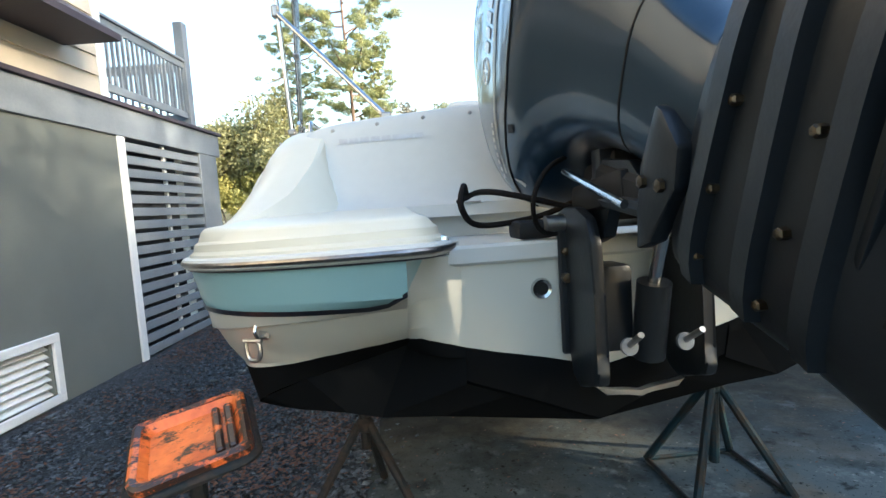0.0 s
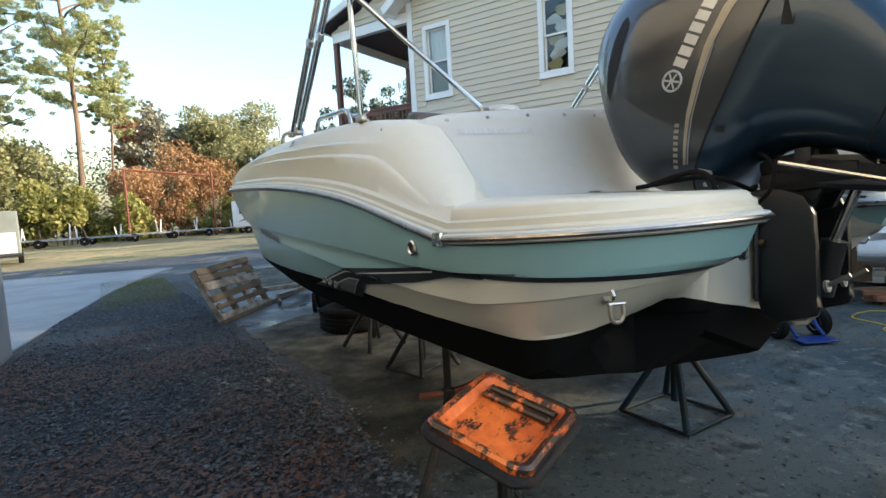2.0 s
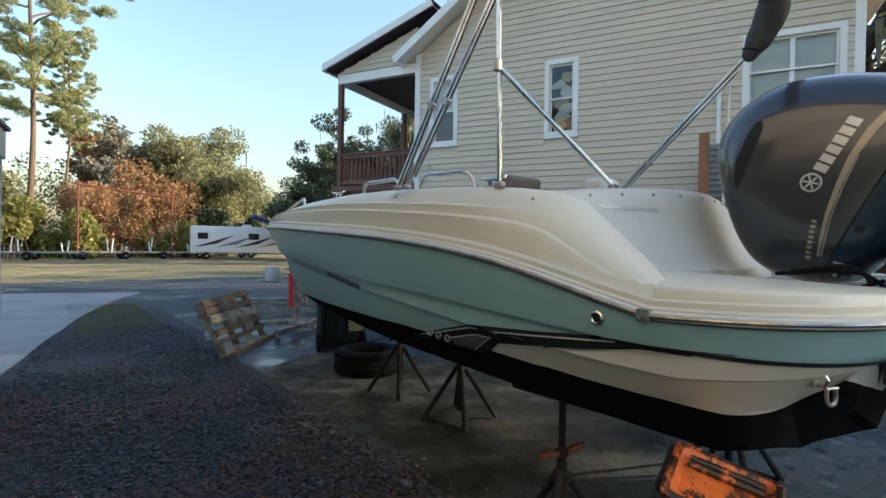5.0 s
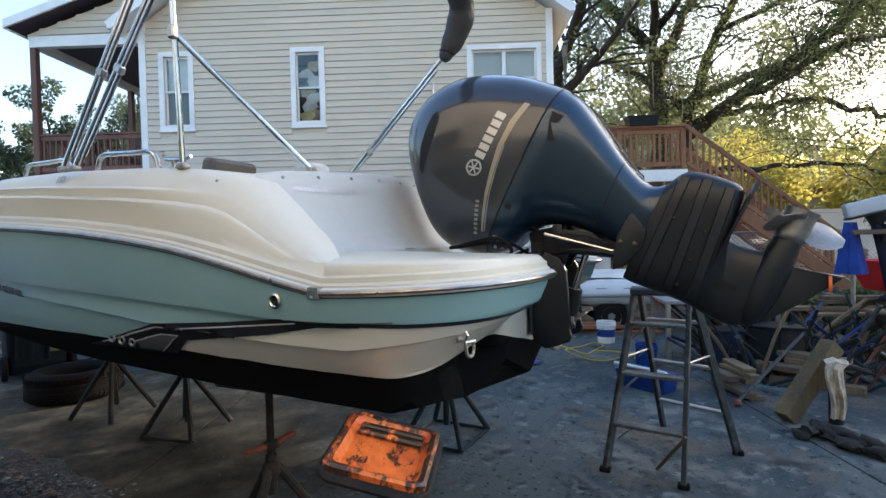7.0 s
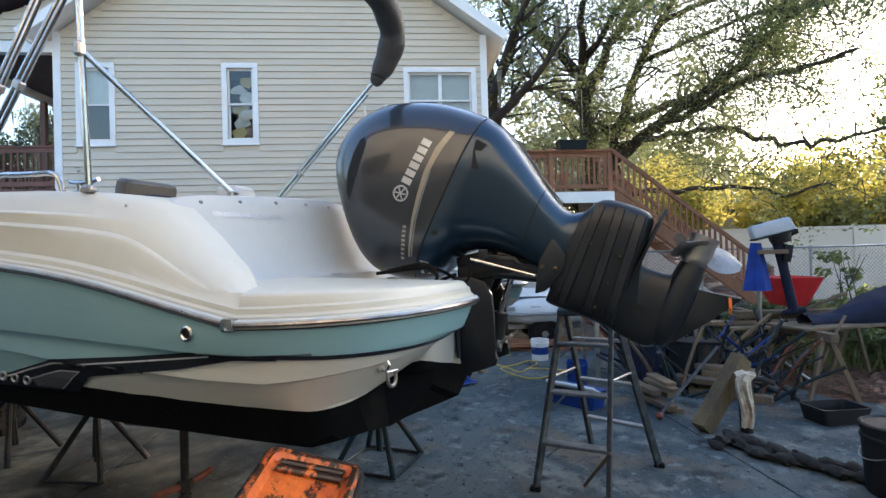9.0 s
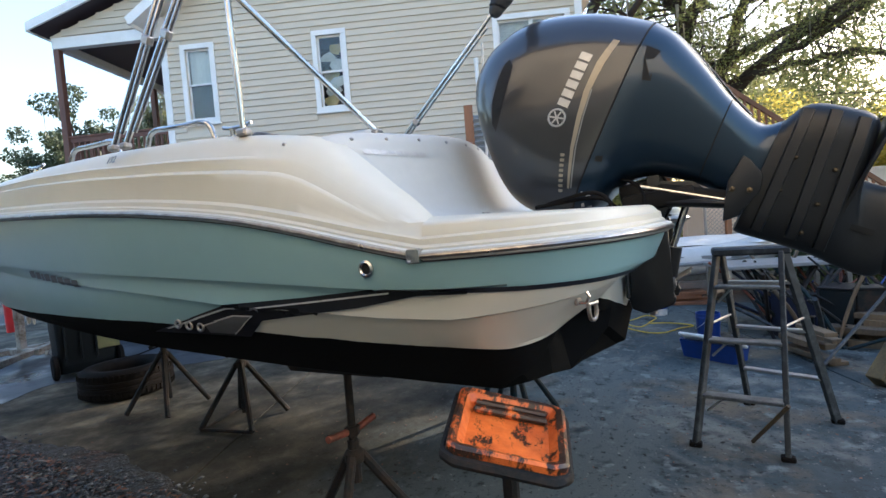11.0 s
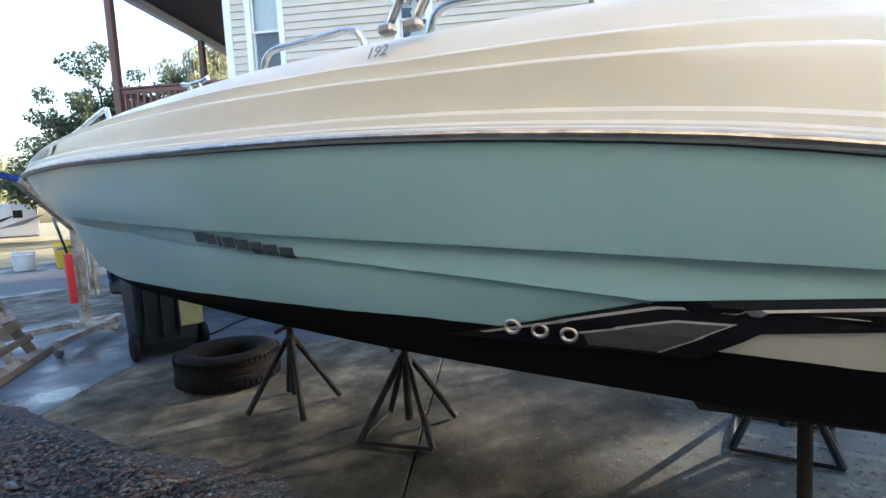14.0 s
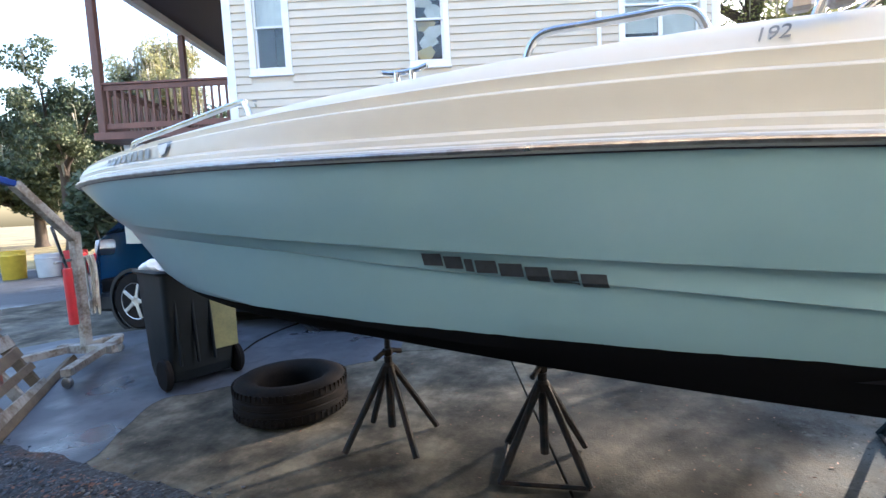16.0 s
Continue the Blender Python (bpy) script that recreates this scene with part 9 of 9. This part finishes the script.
for k in range(8):
    p = FA + off + fd * (1.9 * k - 1.0)
    q = p + fd * 1.86
    c = (p + q) / 2
    yaw = math.degrees(math.atan2(fd.y, fd.x))
    part("panel", box((1.84, 0.04, 1.93), (c.x, c.y, 0.99), 0.006, (0, 0, yaw)), M["fence_white"], pale)
    part("cap_rail", box((1.86, 0.08, 0.09), (c.x, c.y, 2.0), 0.01, (0, 0, yaw)), M["fence_white"], pale)
    part("post", box((0.1, 0.1, 2.1), (p.x, p.y, 1.04), 0.01, (0, 0, yaw)), M["fence_white"], pale)
far_home = thing("mobile_home", "low pale house beyond the fence", "house", pose(24, -9.5, 0, 0, 0, -72))
part("wall", box((9, 4, 2.9), (0, 0, 1.45), 0.02), M["fence_white"], far_home)
part("roof", prism([(-2.3, 0), (2.3, 0), (0, 0.8)], 9.4, pose(-4.7, 0, 2.9, 90, 0, 90)), M["shingle"], far_home)
for x in (-2.5, 0.5, 3):
    part("window", box((0.9, 0.06, 0.8), (x, -2.0, 1.7), 0.01), M["matt_black"], far_home)

# weeds and litter along the fence
def scatter_blades(name, region, count, h, seed, material, label, lean=0.4, category="grass"):
    rng = np.random.default_rng(seed)
    x0, x1, y0, y1 = region
    p = np.stack([rng.uniform(x0, x1, count), rng.uniform(y0, y1, count), np.full(count, -0.04)], axis=1)
    hh = h * rng.uniform(0.4, 1.3, count)[:, None]
    a = rng.uniform(0, 2 * math.pi, count)
    side_v = np.stack([np.cos(a), np.sin(a), np.zeros(count)], axis=1) * 0.012 * (h / 0.25)
    tip = p + np.concatenate([rng.normal(size=(count, 2)) * lean * hh * 0.6, hh], axis=1)
    q = np.stack([p - side_v, p + side_v, tip + side_v * 0.2, tip - side_v * 0.2], axis=1)
    ob = new(name, quads_mesh(name, q, M[material]))
    return tagged(ob, label, category, kind="stuff")


scatter_blades("weeds", (5.0, 11.5, -8, -1.2), 14000, 0.3, 5, "grass", "rank weeds and grass along the fence")
scatter_blades("verge_grass", (-2.3, -0.9, 9.5, 14.5), 9000, 0.06, 6, "grass", "thin green grass on the gravel edge")
for k, (x, y) in enumerate(((5.6, -3.7), (6.4, -4.8), (7.4, -3.2), (6.3, -6.3), (8.2, -5.2), (6.9, -1.6))):
    shrub("weed_bush", (x, y, -0.05), 1.1, 1.0, 0.85, 120 + k, "dark_leaf" if k % 2 else "oak_leaf", 1400, 0.09, "scrubby weed bush at the fence")
pot = thing("potted_plant", "leafy shrub in a red pot beside the fence", "plant", pose(6.6, -3.9, 0))
part("pot", lathe([(0.11, 0), (0.15, 0.24), (0.17, 0.25), (0.17, 0.28), (0.14, 0.28)], 20), M["red_plastic"], pot)
rngp = np.random.default_rng(9)
cr = new("foliage", quads_mesh("foliage", leaves([(rngp.uniform(-0.3, 0.3), rngp.uniform(-0.3, 0.3), rngp.uniform(0.5, 1.4), 0.13) for _ in range(12)], 260, 0.07, rngp), M["oak_leaf"]))
cr.parent = pot
bm = bmesh.new()
for k in range(7):
    tube([(0, 0, 0.25), (rngp.uniform(-0.15, 0.15), rngp.uniform(-0.15, 0.15), 0.7), (rngp.uniform(-0.3, 0.3), rngp.uniform(-0.3, 0.3), 1.4)], [0.012, 0.009, 0.004], 5, bm)
part("stems", bm, M["bark"], pot)


def litter(name, region, count, size, seed, label, z=0.006, patchy=0.0):
    rng = np.random.default_rng(seed)
    x0, x1, y0, y1 = region
    c = np.stack([rng.uniform(x0, x1, count), rng.uniform(y0, y1, count), z + rng.uniform(0, 0.02, count)], axis=1)
    if patchy:
        c = c[[noise.noise((float(p[0]) * 1.3, float(p[1]) * 0.9, seed)) + 0.35 * rng.normal() > patchy for p in c]]
        count = len(c)
    a = rng.uniform(0, 2 * math.pi, count)
    s = size * rng.uniform(0.5, 1.4, count)[:, None]
    u = np.stack([np.cos(a), np.sin(a), rng.uniform(-0.3, 0.3, count)], axis=1) * s
    v = np.stack([-np.sin(a), np.cos(a), rng.uniform(-0.3, 0.3, count)], axis=1) * s * 0.5
    ob = new(name, quads_mesh(name, np.stack([c - u, c + v, c + u, c - v], axis=1), M["litter"]))
    return tagged(ob, label, "leaf litter", kind="stuff")


litter("fallen_leaves", (2.7, 6.5, -5.5, -1.7), 15000, 0.034, 3, "brown fallen leaves over the soil", -0.02)
litter("fallen_leaves", (-3.3, -0.8, -2.0, 7.0), 52000, 0.017, 4, "small red-brown leaves drifted over the gravel", 0.004, 0.24)
litter("fallen_leaves", (-0.8, 3.5, -3.0, 6.0), 1300, 0.010, 8, "scattered leaf crumbs on the concrete", 0.002)

# gravel stones
rng = np.random.default_rng(12)
ico = [(0, 0, 1), (0.894, 0, 0.447), (0.276, 0.851, 0.447), (-0.724, 0.526, 0.447), (-0.724, -0.526, 0.447), (0.276, -0.851, 0.447), (0, 0, -0.6)]
tri = [(0, 1, 2), (0, 2, 3), (0, 3, 4), (0, 4, 5), (0, 5, 1), (6, 2, 1), (6, 3, 2), (6, 4, 3), (6, 5, 4), (6, 1, 5)]
N = 60000
yy = -1.8 + 12.5 * rng.uniform(0, 1, N) ** 1.5
xx = rng.uniform(-3.55, -0.72, N) + 0.1 * rng.normal(size=N)
xx = np.where(xx > -0.85, xx - rng.uniform(0, 0.35, N), xx)
patch = np.array([noise.noise((float(a) * 0.9, float(b) * 0.6, 4.0)) for a, b in zip(xx, yy)])
keep = (patch < 0.28 + 0.2 * rng.normal(size=N)) & (xx > -3.95 + 0.112 * yy + 0.12)
xx, yy = xx[keep], yy[keep]
N = len(xx)
base = np.array(ico)
sz = rng.gamma(3.0, 0.0025, N) + 0.004
ang = rng.uniform(0, 2 * math.pi, N)
jit = 1 + 0.3 * rng.normal(size=(N, 7, 1))
v = base[None] * jit * np.stack([sz * rng.uniform(0.8, 1.7, N), sz, sz * 0.65], axis=1)[:, None, :]
ca, sa = np.cos(ang)[:, None], np.sin(ang)[:, None]
vx = v[:, :, 0] * ca - v[:, :, 1] * sa + xx[:, None]
vy = v[:, :, 0] * sa + v[:, :, 1] * ca + yy[:, None]
vz = v[:, :, 2] + np.where(xx > -1.05, 0.003, -0.016)[:, None] + sz[:, None] * 0.2
V = np.stack([vx, vy, vz], axis=2).reshape(-1, 3)
F = (np.array(tri)[None] + (np.arange(N) * 7)[:, None, None]).reshape(-1, 3)
me = bpy.data.meshes.new("gravel_stones")
me.vertices.add(len(V))
me.vertices.foreach_set("co", V.reshape(-1).astype(np.float32))
me.loops.add(len(F) * 3)
me.loops.foreach_set("vertex_index", F.reshape(-1).astype(np.int32))
me.polygons.add(len(F))
me.polygons.foreach_set("loop_start", np.arange(0, len(F) * 3, 3, dtype=np.int32))
me.materials.append(M["stone"])
me.update()
me.validate()
tagged(new("gravel_stones", me), "loose grey gravel stones beside the pad", "gravel", kind="stuff")

# ---- far vehicles across the field ----
rv = thing("camper_trailer", "white travel trailer with dark swoosh stripes", "camper", pose(13.2, 52.5, 0, 0, 0, -14))
part("body", box((9.0, 2.4, 2.6), (0, 0, 1.75), 0.12, segments=3), M["rv_white"], rv)
for x, w, h, z in ((-3.4, 0.9, 0.6, 2.1), (1.2, 1.0, 0.6, 2.1), (3.2, 0.6, 0.6, 2.2)):
    part("window", box((w, 0.05, h), (x, -1.21, z), 0.02), M["matt_black"], rv, "dark tinted window")
part("door", box((0.7, 0.05, 1.9), (-1.9, -1.21, 1.6), 0.02), M["rv_white"], rv)
for k in range(4):
    part("stripe", prism([(-4.2 + k * 1.9, 1.0), (-2.6 + k * 1.9, 1.55), (-0.6 + k * 1.9, 2.2), (-2.2 + k * 1.9, 1.35)], 0.04, pose(0, -1.2, 0, 90, 0, 0)), M["mid_grey"] if k % 2 else M["navy"], rv, "dark side stripe")
for x in (0.1, 0.95):
    wheel_part(rv, (x, -1.05, 0.36), 0.36, 0.22, (90, 0, 0), "white_plastic")
part("roof_unit", box((0.9, 0.7, 0.28), (0.6, 0, 3.15), 0.06), M["white_plastic"], rv)
part("chassis", box((9.6, 1.6, 0.12), (-0.4, 0, 0.42), 0.02), M["matt_black"], rv)
box_tr = thing("box_trailer", "grey-white box trailer by the field", "trailer", pose(-6.3, 28.5, -0.09, 0, 0, 8))
part("body", box((2.1, 3.6, 1.9), (0, 1.2, 1.45), 0.05), M["stucco"], box_tr)
part("frame", box((2.1, 4.2, 0.12), (0, 0.9, 0.45), 0.02), M["matt_black"], box_tr)
for s in (-1, 1):
    wheel_part(box_tr, (s * 1.05, 1.2, 0.33), 0.33, 0.2, (0, 90, 0))
part("tongue", tube([(0, -0.6, 0.45), (0, -1.6, 0.45)], 0.05, 8), M["matt_black"], box_tr)
part("side_panel", box((0.7, 0.06, 0.9), (0.55, -0.62, 1.0), 0.02), M["white_plastic"], box_tr)
rt = random.Random(23)
for k in range(8):
    x = -12 + 3.1 * k
    tr = thing("flat_trailer", "empty galvanised boat trailer parked in a row", "trailer", pose(x, 50.0 + rt.uniform(-1, 1.5), -0.09, 0, 0, rt.uniform(-20, 20)), "trailers across the field")
    for s in (-1, 1):
        part("frame_rail", box((3.6, 0.1, 0.12), (0, s * 0.6, 0.6), 0.01), M["galv"], tr)
        wheel_part(tr, (-0.5, s * 0.85, 0.33), 0.33, 0.2, (90, 0, 0))
        part("guide_post", tube([(-1.5, s * 0.75, 0.6), (-1.5 - 0.1 * s, s * 0.8, rt.uniform(1.3, 2.0))], 0.05, 8), M["white_plastic"], tr)
    for xx_ in (-1.5, 0.2, 1.6):
        part("cross_bar", box((0.1, 1.2, 0.1), (xx_, 0, 0.58), 0.01), M["galv"], tr)
    part("tongue", tube([(1.8, 0, 0.55), (3.0, 0, 0.5)], 0.05, 6), M["galv"], tr)
frame_th = thing("red_frame", "rusty red steel goalpost frame by the trees", "frame", pose(0.0, 51.5, -0.09))
for x in (-0.2, 6.8):
    part("upright", tube([(x, 0, 0), (x, 0, 6.3)], 0.09, 6), M["rust"], frame_th)
part("crossbar", tube([(-0.2, 0, 6.2), (6.8, 0, 5.6)], 0.09, 6), M["rust"], frame_th)

# small fixtures at the house wall
ac = thing("air_conditioner", "grey outdoor air conditioner behind a wooden screen", "air conditioner", house.matrix_basis @ pose(5.5, -0.45, 2.32))
part("cabinet", box((0.75, 0.7, 0.95), (0.35, 0, 0.475), 0.03), M["mid_grey"], ac)
for k in range(9):
    part("louvre", box((0.72, 0.02, 0.05), (0.35, -0.36, 0.1 + 0.095 * k), 0.004, turn=(20, 0, 0)), M["galv"], ac)
for k in range(1):
    part("screen_board", box((0.15, 0.03, 1.25), (-0.08 - 0.14 * k, -0.35, 0.5), 0.004), M["pine_wood"], ac, "upright wooden screen board")
part("platform", box((1.6, 1.0, 0.1), (0.2, 0.1, -0.05), 0.01), M["old_wood"], ac)
for x in (-0.5, 0.9):
    part("leg", box((0.1, 0.1, 2.24), (x, -0.3, -1.2), 0.006), M["old_wood"], ac)
pipe = thing("downspout", "white vent pipe standing against the siding", "pipe", house.matrix_basis @ pose(5.63, -0.08, 0))
part("pipe", tube([(0, 0, 0.0), (0, 0, 4.36)], 0.035, 10), M["white_trim"], pipe)
part("pipe_cap", lathe([(0.045, 4.34), (0.045, 4.44), (0.0005, 4.45)], 12, caps=False), M["white_trim"], pipe)
tap = thing("wall_tap", "small brass garden tap on the siding", "tap", house.matrix_basis @ pose(0.05, -0.02, 3.28))
part("tap_body", tube([(0, 0.02, 0), (0, -0.08, 0), (0.03, -0.1, -0.05)], 0.012, 8), M["gold"], tap)
part("tap_wheel", tube([(0.0 + 0.035 * math.cos(a), -0.07 + 0.035 * math.sin(a), 0.05) for a in np.linspace(0, 6.28, 12, endpoint=False)], 0.006, 6, closed=True), M["dull_steel"], tap)

# tubs and cans along the far side of the drive
for k, (x, y, mtl, r, h) in enumerate(((5.9, 20.3, "yellow_plastic", 0.32, 0.85), (6.5, 19.6, "grey_hypalon", 0.35, 0.7), (7.0, 19.2, "red_plastic", 0.34, 0.75), (7.6, 18.7, "red_plastic", 0.3, 0.6), (5.0, 21.0, "grey_hypalon", 0.3, 0.6), (8.3, 18.2, "blue_plastic", 0.28, 0.7))):
    bucket("garden_tub", (x, y, -0.06), r, h, mtl, {"yellow_plastic": "faded yellow plastic tub by the drive", "grey_hypalon": "pale grey plastic tub by the drive", "red_plastic": "red plastic tub by the drive", "blue_plastic": "blue plastic tub by the drive"}[mtl])
hose = thing("garden_hose", "dark cable running over the concrete under the bow", "cable", pose(0, 0, 0))
part("hose", tube(curve([(0.95, 6.5, 0.25), (1.3, 6.6, 0.03), (2.0, 6.9, 0.01), (2.8, 7.0, 0.01), (3.8, 6.8, 0.01)], 6), 0.011, 6), M["rubber"], hose)


# ---- lap boards of the houses ----
board_cache = {}
for parent, x, z, length in boards:
    key = round(length, 3)
    h = 0.2 if parent is left else COURSE
    if (key, h) not in board_cache:
        board_cache[(key, h)] = board_mesh(length, h, "lap_board")
    twin("lap_board", board_cache[(key, h)], pose(x, 0, z), parent)
